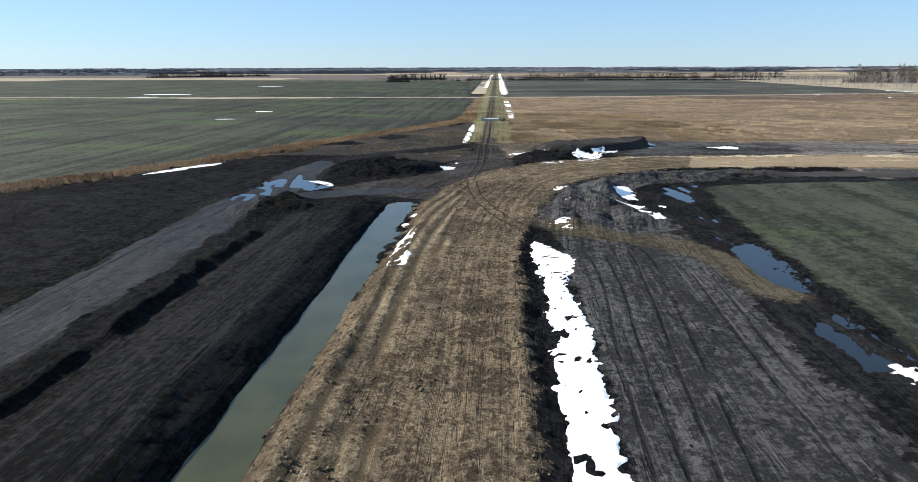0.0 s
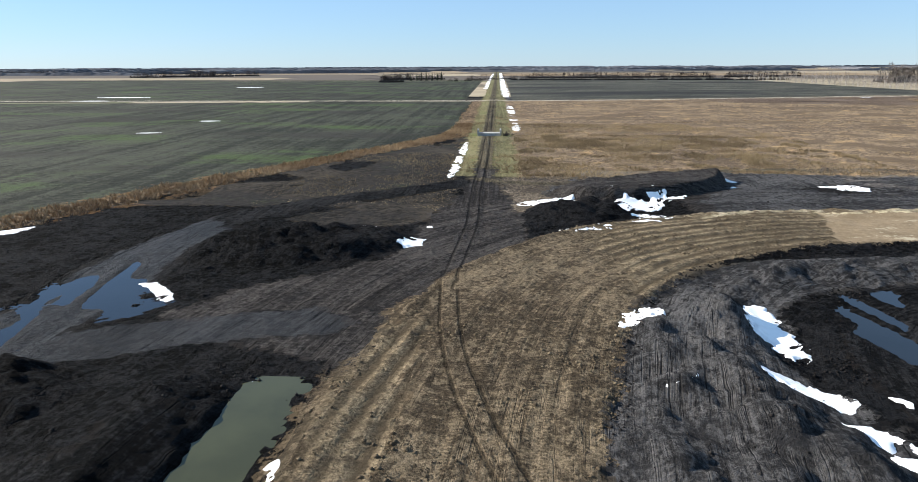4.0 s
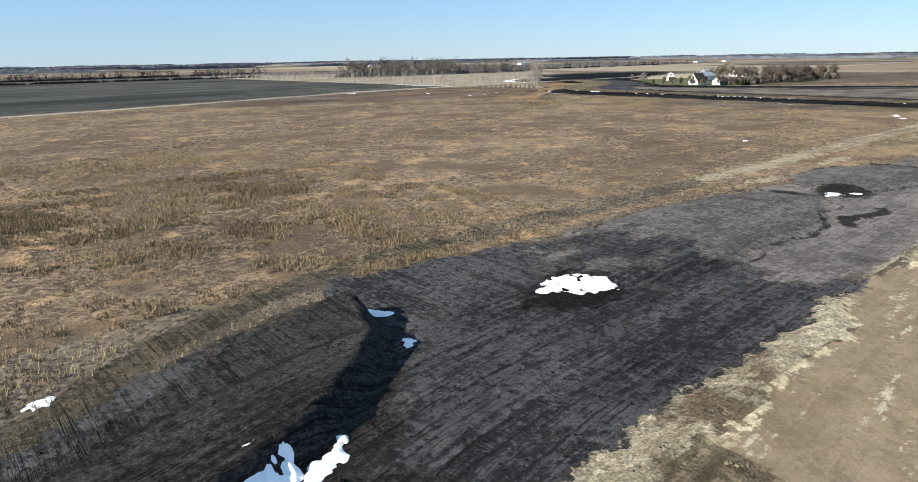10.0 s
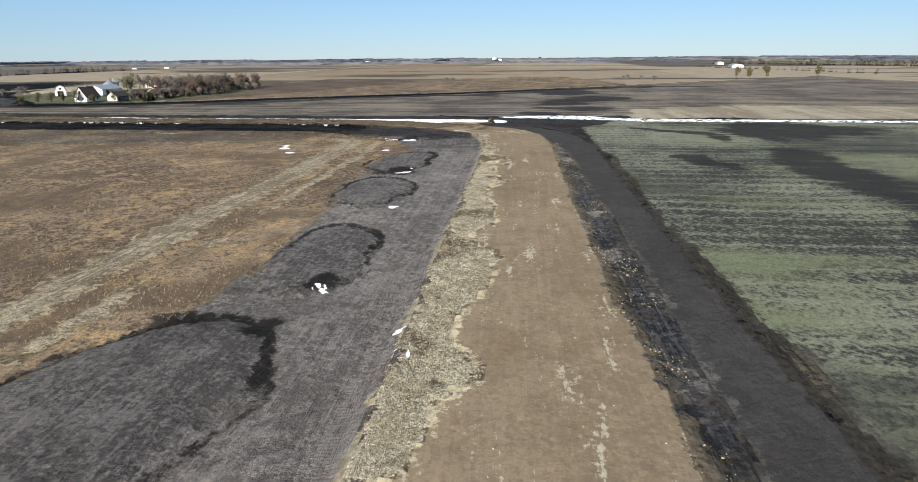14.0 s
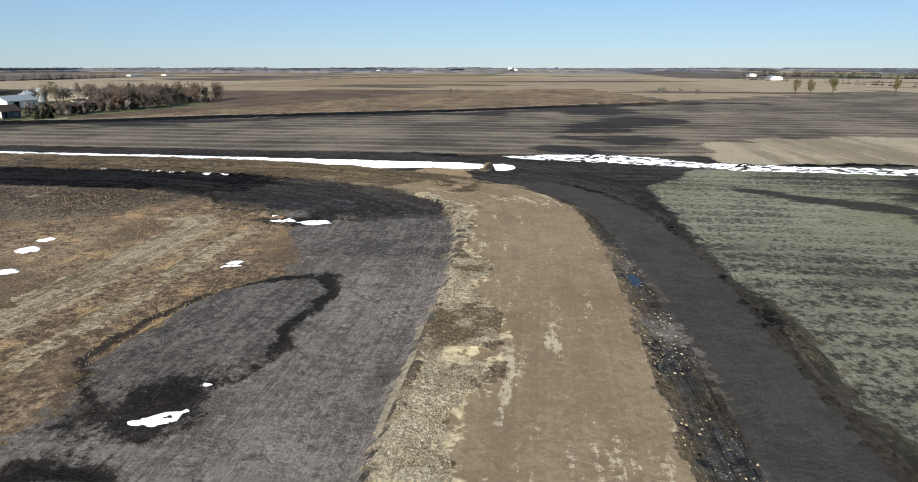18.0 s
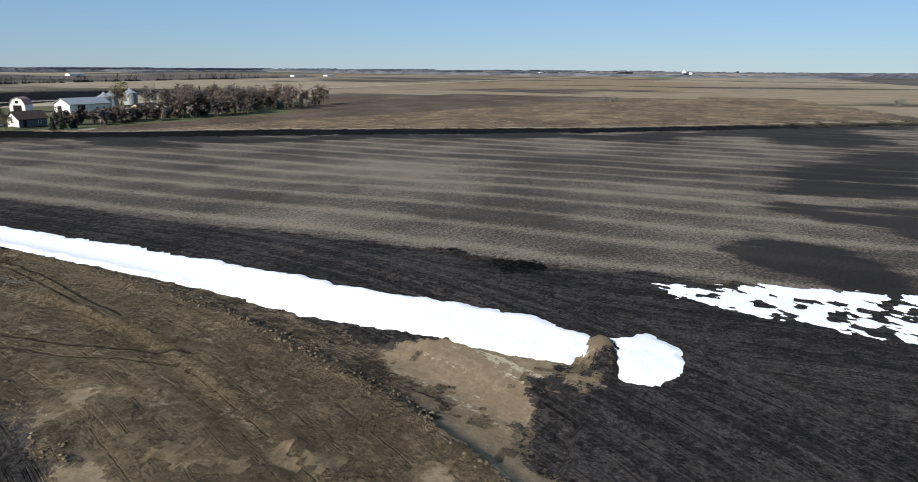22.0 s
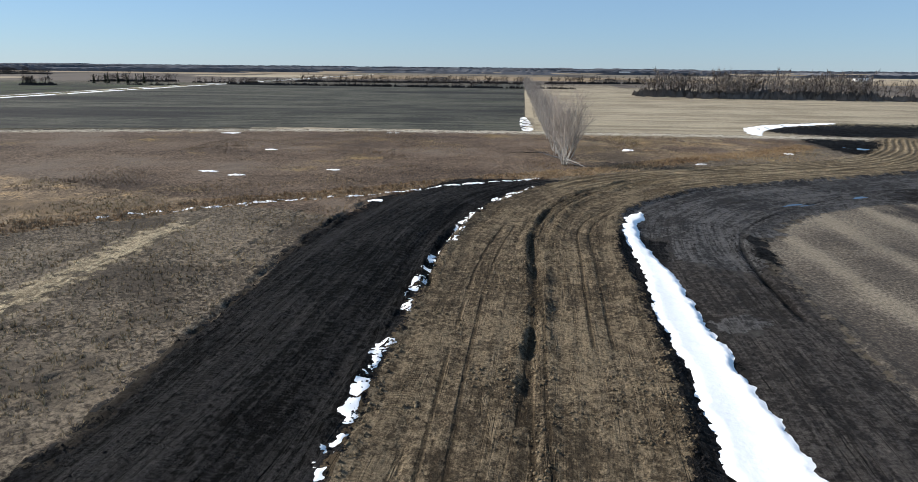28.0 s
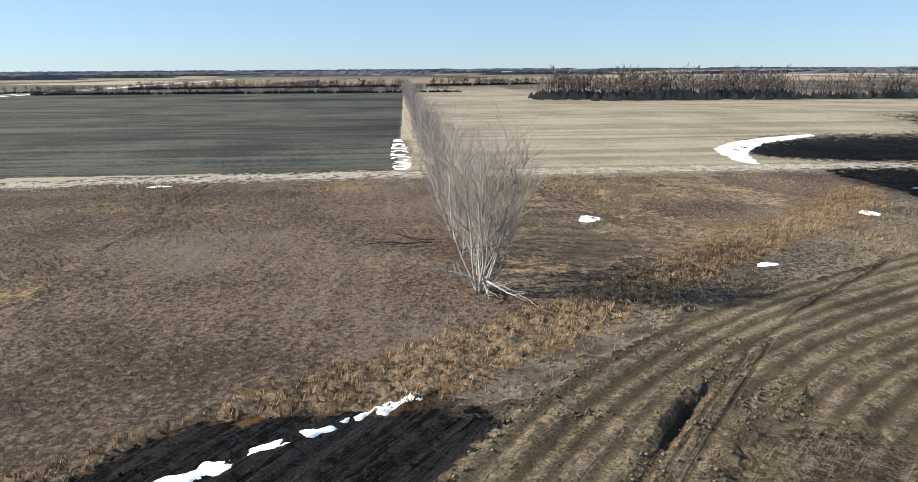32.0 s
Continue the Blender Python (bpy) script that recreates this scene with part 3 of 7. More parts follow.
LAWN = [(398, 392), (408, 352), (430, 343), (520, 330), (600, 395), (520, 455), (470, 470), (430, 430)]


def cross_road(x):
    return 453.5 + 53 * step(0, 300, x)


def axis(parts):
    """Grid lines: (start, stop, step) runs, then growing steps out to the horizon on both sides."""
    v = np.concatenate([np.arange(a, b, st) for a, b, st in parts] + [[parts[-1][1]]])
    out, stp = [], parts[-1][2]
    while (out[-1] if out else v[-1]) < 4880:
        stp *= 1.16
        out.append((out[-1] if out else v[-1]) + stp)
    low, stp = [], parts[0][2]
    while (low[-1] if low else v[0]) > -4880:
        stp *= 1.16
        low.append((low[-1] if low else v[0]) - stp)
    return np.concatenate([low[::-1], v, out])


GX = axis([(-130, -48, 1.6), (-48, 74, 0.45), (74, 284, 0.85), (284, 350, 0.45), (350, 430, 1.0), (430, 520, 2.0)])
GY = axis([(-60, 24, 2.0), (24, 60, 0.7), (60, 192, 0.45), (192, 446, 0.72), (446, 520, 2.0)])


def shape_of(x, y):
    """Height of the ground, and what lies there."""
    jx, jy = x + 1.6 * fbm(x, y, 5, 11) + 0.8 * fbm(x, y, 1.4, 12, 2), y + 1.6 * fbm(x, y, 5, 23) + 0.8 * fbm(x, y, 1.4, 24, 2)
    s, d, (hw,) = along(ROAD, x, y, 40)
    rough = fbm(x, y, 2.2, 5, 3)
    rough2 = fbm(x, y, 9, 9, 3)
    zone = np.zeros(x.shape, np.int8)
    names = ["ground", "far", "prairie", "west", "south", "east", "straw", "north", "lawn", "reeds", "verge", "lane", "gravel", "grey", "haul", "road", "road_pale", "clay", "mud", "weeds", "deadgrass", "shelf", "damp", "trail", "meadow", "bend", "packed", "mound", "slick", "wetclay", "eastlane"]
    num = {n: k for k, n in enumerate(names)}
    outer = (np.abs(x - 170) > 620) | (y > 1100) | (y < -120)
    zone[:] = num["far"]
    site = (x > -110) & (x < 470) & (y > -120) & (y < 505) & ((x < 358) | (y > 380))
    zone[site] = num["ground"]
    zone[within(WEST, jx, jy)] = num["west"]
    zone[within([(-20, 462), (-20, 1000), (-900, 930), (-900, 440), (-300, 432)], x, y)] = num["west"]
    zone[within(SOUTH, jx, jy)] = num["south"]
    zone[within(SOUTH, jx, jy) & (x + 90 * fbm(x, y, 40, 32, 4) < 96)] = num["west"]
    zone[within(EAST, jx, jy)] = num["east"]
    zone[within(STRAWFIELD, x, y)] = num["straw"]
    zone[within(NORTHFIELD, x, y)] = num["north"]
    zone[within(LAWN, jx, jy)] = num["lawn"]
    zone[within(RIM, jx, jy)] = num["prairie"]
    zone[within([(420, 335), (452, 290), (500, 205), (593, 82), (760, 120), (700, 430), (600, 400), (520, 335), (430, 343)], jx, jy) & (zone != num["lawn"])] = num["prairie"]
    # black tilled ring between the stubble and the farm, and the curve of the haul road to the north
    zone[within([(390, 396), (400, 392), (420, 330), (452, 287), (500, 199), (593, 77), (580, 68), (484, 194), (430, 283), (400, 332), (384, 384)], jx, jy)] = num["ground"]
    zone[within([(338, 372), (352, 384), (372, 397), (398, 404), (440, 452), (470, 520), (530, 640), (690, 640), (690, 560), (480, 470), (410, 400), (398, 392), (386, 404), (360, 390), (346, 362)], jx, jy)] = num["ground"]
    zone[hump(jx, jy, 455, 540, 52, 27, 12) > 0] = num["ground"]
    zone[(y > 450) & (y < cross_road(x) - 5) & (jx > -20) & (jx < 330) & (zone == num["ground"])] = num["prairie"]
    zone[(zone == num["prairie"]) & (jy > 372 + 0.35 * (300 - jx)) & (x > 120)] = num["meadow"]
    # reeds along the west field, and along the ditch that leads to the tree
    for line, w in (([(-110, 88), (-88, 111), (-69, 142), (-62, 158), (-51, 182), (-42, 200), (-30, 225), (-14, 260), (-11.5, 300), (-11, 450)], 3.8), ([(-2, 261), (14.6, 263.7), (31, 283), (58, 304), (90, 313.7), (122, 313), (170, 306), (206, 325), (230, 341)], 1.5), ([(224, 336), (248, 362), (268, 381), (286, 393), (302, 405), (315, 414), (326, 421.5), (337, 429.5), (359, 446), (382, 463), (399, 480)], 3.6)):
        rs, rd, _ = along(glide(line, 4), jx, jy, 10)
        zone[np.abs(rd) < w] = num["reeds"]
    # verge and lane of the country road
    zone[(np.abs(jx + 2.8) < 6.6) & (y > 186) & (jy > 186)] = num["verge"]
    cone = 1.8 + 5.2 * np.clip((186 - y) / 44, 0, 1)**1.2
    zone[(np.abs(jx + 3.2) < cone + 0.8 * fbm(x, y, 4, 31)) & (y > 128) & (y < 200)] = num["eastlane"]
    zone[(np.abs(x + 3.2) < 1.75) & (y > 195)] = num["lane"]
    zone[np.abs(y - cross_road(x)) < 4.0] = num["gravel"]
    # farm trail through the prairie
    ts, td, _ = along(glide([(-4, 183), (5, 178), (16, 180), (26, 187.5), (44, 194.5), (70, 195), (126, 195), (182, 196), (258, 197), (272, 204), (284, 240), (284, 268), (278, 305), (270.5, 340), (271, 370)], 4), x, y, 10)
    trail = (np.abs(td) < 2.6 + 1.2 * fbm(x, y, 5, 41)) | ((np.abs(td - 7.0) < 1.2 + 1.2 * fbm(x, y, 5, 42)) & (fbm(ts / 6, td, 2, 43) > -0.1))
    zone[trail & (zone == num["prairie"]) & (x + 40 * fbm(x, y, 20, 45, 3) > 105) & (x < 272)] = num["trail"]
    zone[trail & (zone == num["prairie"]) & (x > 60) & (x < 160)] = num["deadgrass"]
    zone[within([(262, 250), (250, 300), (232, 335), (246, 360), (268, 378), (285, 388), (300, 400), (312, 408), (292, 380), (290, 300), (294, 236), (286, 206), (268, 215)], jx, jy) & (zone == num["prairie"])] = num["deadgrass"]
    zone[(np.abs(td + 1) < 0.5 + 2.6 * fbm(x, y, 6, 44, 4)) & (x > 262) & (y > 230) & (y < 345) & (zone == num["deadgrass"])] = num["trail"]
    zone[(np.abs(td) < 1.6 + 0.8 * fbm(x, y, 5, 41)) & (x < 60)] = num["lane"]
    # spread soil north of the middle stretch
    on_b = (x > 28) & (x < 300) & (y > 140) & (y < 215)
    zone[on_b & (d < 0) & (d > -40) & (zone == num["ground"])] = num["grey"]
    zone[(s > 0) & (d > 0) & (d < 60) & (x > 70) & (x < 330) & (y < 160) & (zone == num["ground"])] = num["grey"]
    # haul lanes beside the road
    jd = d + 0.9 * fbm(x, y, 3.5, 51)
    lane_in = 12.0 + 1.2 * step(120, 150, x) * step(210, 180, x) - 1.6 * step(225, 262, x)
    sd_ = d + 0.35 * fbm(x, y, 3.0, 51)
    south_lane = (x > 45) & (x < 328) & (y < 160) & (sd_ > lane_in) & (sd_ < 18.4)
    zone[south_lane] = num["packed"]
    zone[(x > 45) & (x < 305) & (y < 160) & (sd_ > 18.2) & (sd_ < 19.3 + 0.9 * fbm(x, y, 8, 54))] = num["ground"]
    fringe = (x > 60) & (x < 300) & (y < 160) & (jd > hw) & (sd_ < lane_in) & (zone == num["grey"])
    zone[fringe & (fbm(s / 2.5, d, 2.2, 80, 4) > -0.16)] = num["shelf"]
    zone[fringe & (fbm(s / 2.5, d, 2.2, 80, 4) > 0.16)] = num["lane"]
    crumbs = (x > 95) & (fbm(x, y, 2.0, 57, 3) > 0.12) & (x < 270) & (y < 160) & (jd > hw) & (jd < lane_in) & (fbm(s / 4, d, 1.6, 52, 4) > -0.05)
    zone[crumbs & (fbm(s / 3, d, 1.3, 53, 3) < 0.12)] = num["shelf"]
    zone[(x > 95) & (x < 270) & (y < 160) & (jd > 19.3) & (jd < 20.6 + fbm(x, y, 12, 54)) & (fbm(x, y, 9, 55) > 0)] = num["lane"]
    late = (y > 165) & (x > 280)
    zone[late & (jd < -hw) & (jd > -hw - 15.4 - 2.0 * step(300, 345, y) + 3 * step(200, 160, y)) & (y > 200) & (y < 412) & (x < 330)] = num["haul"]
    zone[late & (jd > hw) & (jd < hw + 16) & (y < 400)] = num["haul"]
    zone[late & (jd + 2.5 * fbm(s / 5, d, 3, 56, 3) > hw + 5.2) & (jd < hw + 16) & (y < 400)] = num["shelf"]
    zone[late & (zone == num["shelf"]) & (jd > hw) & (y + 30 * fbm(x, y, 14, 79, 3) < 352)] = num["eastlane"]
    zone[late & (jd > hw) & (jd < hw + 22) & (x > 330) & (y > 370)] = num["shelf"]
    # old haul road in the south-west
    hs, hd, _ = along(glide([(-39.4, 10), (-39.6, 45), (-40, 72), (-40.4, 100), (-38.5, 116), (-39.5, 133), (-37, 150), (-28, 161), (-17, 170), (-7, 178)], 3), x, y, 12)
    zone[(np.abs(hd) < 4.2 - 1.0 * step(120, 150, y) + 0.8 * fbm(x, y, 4, 61)) & (zone == num["ground"])] = num["mud"]
    zone[(np.abs(hd) < 4.2 + 0.8 * fbm(x, y, 4, 61)) & (y < 150 + 16 * fbm(x, y, 6, 72)) & (zone == num["mud"])] = num["slick"]
    # its branch to the junction
    qs, qd, _ = along(glide([(-38, 101), (-32, 107), (-25, 110), (-18, 112), (-10, 114)], 3), x, y, 8)
    zone[(np.abs(qd) < 3.0 + 0.9 * fbm(x, y, 4, 62)) & (zone == num["ground"]) & (x < -14 + 5 * fbm(x, y, 5, 70))] = num["slick"]
    zone[within(PILE, jx, jy)] = num["eastlane"]
    zone[within([(2, 167), (12, 177), (30, 186.5), (43, 188), (43.5, 177), (37, 171), (31, 160), (29, 152), (18, 148), (8, 149), (4, 156)], jx, jy) & (zone == num["grey"]) & (x + 8 * fbm(x, y, 6, 58, 3) < 34)] = num["eastlane"]
    # wet lanes
    ms, md, _ = along(glide([(80, 129), (55, 126.5), (40, 123), (33, 117.5), (28.5, 107), (27, 92), (26, 72), (25.6, 45), (25.6, -40)], 3), x, y, 10)
    zone[(np.abs(md) < 3.0 + 1.2 * fbm(x, y, 5, 63)) & ((zone == num["ground"]) | (zone == num["south"]) | (zone == num["west"]))] = num["mud"]
    zone[(np.abs(hd) < 4.6 + 3 * fbm(x, y, 7, 66)) & (hs > 92) & (hs < 122) & (zone == num["ground"])] = num["mud"]
    for poly in ([(-31, 190), (-14, 238), (-9.5, 240), (-8, 180), (-17, 171.5), (-26, 163), (-36, 172)], [(-30, 149), (-24, 156), (-15, 166), (-8, 173), (-7.5, 152), (-13, 145), (-24, 146)]):
        zone[within(poly, jx, jy) & (zone == num["ground"])] = num["weeds"]
    for poly in ([(1.5, 148), (-0.5, 186), (14, 186), (7, 171), (14.5, 164), (12, 161), (4, 157.5)], [(14, 178), (26, 185), (40, 188), (40, 193), (16, 193)]):
        zone[within(poly, jx, jy) & ((zone == num["ground"]) | (zone == num["verge"]) | (zone == num["prairie"]))] = num["deadgrass"]
    zone[within([(-30, 113), (-10, 103), (-6, 125), (3, 140), (3, 151), (-8, 143), (-13, 131), (-24, 121)], jx, jy) & ((zone == num["ground"]) | (zone == num["shelf"]) | (zone == num["mud"]))] = num["eastlane"]
    # grey machine lanes between the berms and the old haul road
    zone[(x < -16.2) & (x > -30.6) & (y < 94 + 6 * fbm(x, y, 5, 68)) & ((vnoise(x, y / 30, 2.6, 73) > -0.2) | (x > -21)) & (zone == num["ground"])] = num["mud"]
    zone[(x < -44) & (x > -62) & (y < 112) & (vnoise(x + 0.6 * fbm(x, y, 9, 67), y / 45, 3.1, 68) > 0.16) & (zone == num["ground"])] = num["mud"]
    # clay bank of the ditch
    zone[(x > -13.9 + 0.7 * fbm(x, y, 3, 69)) & (x < -9) & (y < 103) & (y > -100) & ((zone == num["ground"]) | (zone == num["shelf"]))] = num["road"]
    zone[(x > -14.8) & (x < -12.4 + 1.6 * fbm(x, y, 4, 75)) & (y > 64 + 12 * fbm(x, y, 5, 76)) & (y < 104) & (zone == num["road"])] = num["ground"]
    zone[(zone == num["eastlane"]) & (x < 20) & (jx > -8.5 + 6 * fbm(x, y, 5, 35, 3)) & (y < 152) & (jx > 6 + 0.62 * (jy - 142))] = num["road"]
    zone[(zone == num["ground"]) & (x > 2) & (x < 80) & (y > 165)] = num["shelf"]
    zone[(zone == num["ground"]) & (x < -8) & (x > -70) & (y > 158) & (fbm(x, y, 14, 36, 4) > -0.12)] = num["weeds"]
    # graded shelf east of the first stretch
    zone[(x > 7 + 0.5 * fbm(x, y, 6, 71)) & (jx < 23) & (y < 84) & (y > -100) & (zone == num["ground"])] = num["shelf"]
    zone[(inset(HEAP, jx, jy) > -2.0) & (zone == num["ground"])] = num["shelf"]
    bs, bd, _ = along(glide([(2, 92), (9, 86), (17, 81), (24, 74), (26, 62)], 3), x, y, 8)
    zone[(np.abs(bd) < 2.6 + 1.6 * fbm(x, y, 5, 65)) & (zone != num["road"])] = num["lane"]
    zone[(x > 316) & (x < 350) & (y > 118) & (y < 176 + 10 * fbm(x, y, 7, 39)) & ((zone == num["ground"]) | (zone == num["haul"]))] = num["eastlane"]
    zone[(zone == num["ground"]) & (x > 326) & (x < 372) & (y > 165) & (y < 330) & (d + 3 * fbm(x, y, 4, 118, 4) < hw + 24)] = num["eastlane"]
    zone[late & (jd > hw - 1) & (jd < hw + 4.6) & (y < 222 + 8 * fbm(x, y, 6, 59, 3))] = num["road"]
    zone[within([(331, 437), (350, 446), (375, 463), (392, 490), (380, 501), (333, 501)], jx, jy) & (zone == num["meadow"]) & (fbm(x, y, 12, 60, 4) > -0.2)] = num["prairie"]
    zone[(x > 322) & (x < 405) & (y > 400) & (y < 505) & (zone == num["ground"])] = num["deadgrass"]
    zone[late & (jd < -hw) & (y < 198 + 10 * fbm(x, y, 7, 34, 3)) & (zone == num["haul"])] = num["eastlane"]
    # the road
    on = np.abs(jd) < hw
    zone[on] = num["road"]
    zone[on & (x + 10 * fbm(x, y, 9, 84, 4) > 12) & (x < 120)] = num["bend"]
    zone[on & (y > 250) & (y + 14 * fbm(x, y, 9, 85, 4) > 405)] = num["bend"]
    zone[on & (x > 292) & (y > 218 + 14 * fbm(x, y, 8, 71, 3)) & (y < 262) & (d < 5.5) & (fbm(x, y, 13, 83, 4) > -0.12 + 0.5 * step(225, 262, y))] = num["damp"]
    zone[on & (y < 112) & (jd < -hw + 4.4 + 3 * fbm(x, y, 9, 88, 3)) & (fbm(x, y, 8, 89, 4) > -0.25)] = num["bend"]
    zone[(zone == num["grey"]) & (x > 274) & (y > 162) & (jd < -hw)] = num["shelf"]
    # pale clay spilt round the end of the snow drift, dark soil beside it
    zone[within([(316, 171), (320, 163), (311.4, 156), (303.3, 156), (301.6, 161.7), (306, 166.8)], jx, jy) & ~on] = num["eastlane"]
    zone[within([(319, 181), (310.5, 175), (302, 167.5), (297, 158), (300, 157.5), (304, 163.5), (309, 168), (314.5, 167.8), (316.5, 164), (324, 165), (323, 167), (319, 169)], jx, jy) & (fbm(x, y, 2.4, 33, 4) > -0.25)] = num["road_pale"]
    zone[(zone == num["grey"]) & (x + 50 * fbm(x, y, 30, 90, 4) + 26 * fbm(x, y, 3, 112, 3) < 74) & (y > 140)] = num["shelf"]
    mid = on & (x + 24 * fbm(x, y, 16, 82, 4) > 36) & (x < 304) & (jy < 196)
    zone[mid] = num["road_pale"]
    rag = fbm(x, y, 7, 81, 5)
    wind = mid & (x > 36) & (d < -hw + 1.9 + 2.8 * step(75, 115, x) - 1.6 * step(220, 270, x) + (2.6 + 2.0 * step(75, 115, x)) * rag) & (y < 172 + 8 * rag) & (d > -hw + 0.2)
    zone[wind] = num["clay"]
    zone[on & (x > 20) & (x < 60) & (y > 120) & (d < -hw + 1.4 + 2.6 * rag)] = num["clay"]
    zone[(x > 31) & (x < 72) & (y > 140) & (d > -hw - 1.9 * step(72, 58, x) + 2.4 * rag) & (d < -hw + 0.2)] = num["clay"]
    zone[(zone == num["grey"]) & (x + 14 * fbm(x, y, 9, 70, 3) > 258) & (d > 0)] = num["eastlane"]
    zone[(zone == num["grey"]) & (x + 12 * fbm(x, y, 8, 74, 3) > 256) & (d < 0)] = num["mound"]
    zone[on & ((zone == num["road"]) | (zone == num["road_pale"])) & (x + 16 * fbm(x, y, 14, 77, 4) + 30 * fbm(x, y, 2.0, 113, 4) > 298) & (y < 222 + 16 * fbm(x, y, 9, 78, 3)) & (y > 150)] = num["wetclay"]
    for cx, cy, rx, ry, tn, hgt in MOUNDS:
        zone[(hump(jx, jy, cx, cy, rx, ry, tn, 3) > 0) & ((zone == num["grey"]) | (zone == num["prairie"]) | (zone == num["deadgrass"]))] = num["mound"]
    dull = (zone == num["grey"]) | (zone == num["mound"]) | (zone == num["shelf"])
    zone[dull & (d < -hw) & (x + 14 * fbm(x, y, 8, 114, 4) + 10 * fbm(x, y, 2, 116, 3) > 279) & (y > 160) & (y < 215)] = num["eastlane"]
    # pale grass between the black hollow and the snow in the east
    zone[within([(338, 150), (346, 140), (352, 118), (374, 106), (386, 96), (396, 40), (384, -70), (332, -70), (334, 90), (332, 124)], x + 9 * fbm(x, y, 16, 37, 4), y + 9 * fbm(x, y, 16, 38, 4)) & ((zone == num["east"]) | (zone == num["shelf"]) | (zone == num["ground"]) | (zone == num["far"]) | (zone == num["grey"]))] = num["straw"]
    # ---- heights
    z = 0.10 * rough + 0.15 * rough2 * (zone != num["road_pale"])
    z += np.where(zone == num["ground"], 0.20 * rough + 0.13 * fbm(x, y, 1.3, 16, 1), 0)
    z += 0.16 * fbm(x, y, 1.6, 15, 2) * ((zone == num["prairie"]) | (zone == num["meadow"]) | (zone == num["reeds"]))
    grit = lattice(np.round(x * 20), np.round(y * 20), 7) - 0.5
    gritty = {"ground": 0.22, "prairie": 0.16, "meadow": 0.18, "west": 0.06, "south": 0.06, "east": 0.05, "reeds": 0.5, "verge": 0.12, "lane": 0.05, "gravel": 0.02, "grey": 0.08, "haul": 0.09, "road": 0.10, "bend": 0.09, "road_pale": 0.006, "clay": 0.09, "mud": 0.08, "weeds": 0.16, "deadgrass": 0.16, "shelf": 0.12, "damp": 0.13, "trail": 0.10, "packed": 0.015, "mound": 0.09, "slick": 0.03, "wetclay": 0.14, "eastlane": 0.07}
    z += grit * np.array([gritty.get(n, 0.0) for n in names])[zone] * (np.hypot(x - 170, y - 250) < 420)
    # road bed stands proud, with windrows and wheel lines along it
    body = step(hw + 1.6, hw - 0.6, np.abs(d))
    z += 0.45 * body
    z += np.where(on, 0.22 * vnoise(s / 12, d * 0.9, 1, 91) + 0.14 * vnoise(s / 7, d * 1.6, 1, 92), 0) * (1 - 0.75 * mid)
    z += 0.28 * bell(d - hw + 0.3, 0.7) * (0.6 + 1.2 * fbm(x, y, 3, 95)) * ((s < 150) | late)
    z += 0.22 * bell(d + hw - 0.4, 0.8) * (0.6 + 1.4 * fbm(x, y, 2.4, 96))
    z += np.where(wind & (d < -hw + 5), 0.10 + 0.22 * fbm(x, y, 1.6, 97, 3), 0)
    lr = d - 0.8 + 0.8 * fbm(s, s * 0, 25, 98)
    z += late * on * (-0.20 * bell(lr, 0.6) + 0.26 * bell(lr - 0.9, 0.6) * np.clip(0.7 + 1.5 * rough, 0.2, 2))
    # machine lines on the haul lanes
    z += np.where(zone == num["haul"], 0.26 * vnoise(s / 9, d * 1.2, 1, 93) + 0.3 * vnoise(s / 30, d * 0.45, 1, 90), 0)
    z += np.where((zone == num["shelf"]) & (y < 130), 0.22 * vnoise(x * 1.2, y / 9, 1, 94), 0)
    # ditch with water, its banks and the berms to the west
    south = step(104, 98, y)
    z += -1.35 * south * bell(x + 15.5 + 0.5 * fbm(x, y, 6, 100), 1.25)
    # long flank rising to a crest over the water, and the toothed ridge of cast soil beside the lane
    crest_x = -20.6 + 0.9 * fbm(x, y, 14, 101)
    flank = np.clip((x + 30.5) / (crest_x + 30.5), 0, 1) * np.clip((-17.2 - x) / (-17.2 - crest_x), 0, 1)
    z += south * step(-60, -40, y) * 1.75 * np.clip(flank, 0, 1) * (0.94 + 0.15 * rough2)
    tooth = 0.55 + 0.75 * np.clip(vnoise(x * 0 + 3, y + 0.6 * x, 1.7, 102) + 0.5, 0, 1) * np.clip(vnoise(x * 0, y, 9, 103) + 0.8, 0, 1)
    z += south * step(88, 76, y) * tooth * bell(x + 31.5 + 0.6 * vnoise(x * 0, y, 5, 104), 0.85)
    z += 1.7 * hump(x, y, -34, 98.5, 7.5, 6, 30) * (0.9 + 0.8 * rough)
    z += 0.35 * south * bell(d + hw - 1, 2.0) * (x < 0)
    # heap of topsoil in the west of the junction
    z += 2.1 * hump(x, y, -23.5, 135.5, 13.5, 7.2, 18) ** 0.8 * (0.9 + 0.55 * rough + 0.3 * rough2)
    # cut and heaps east of the junction
    z += 1.5 * hump(x, y, 11, 155.5, 8.0, 5.6, 15)**0.7 * (1 + 0.8 * rough)
    z += -1.0 * hump(x, y, 22.5, 158.5, 6.5, 6.0, 40)**0.6
    bank = [(6, 168.3), (16.5, 174), (28, 180.8), (39.4, 184.8), (40.6, 182.6), (37.6, 175), (30, 168.6), (21, 164.6), (14, 164)]
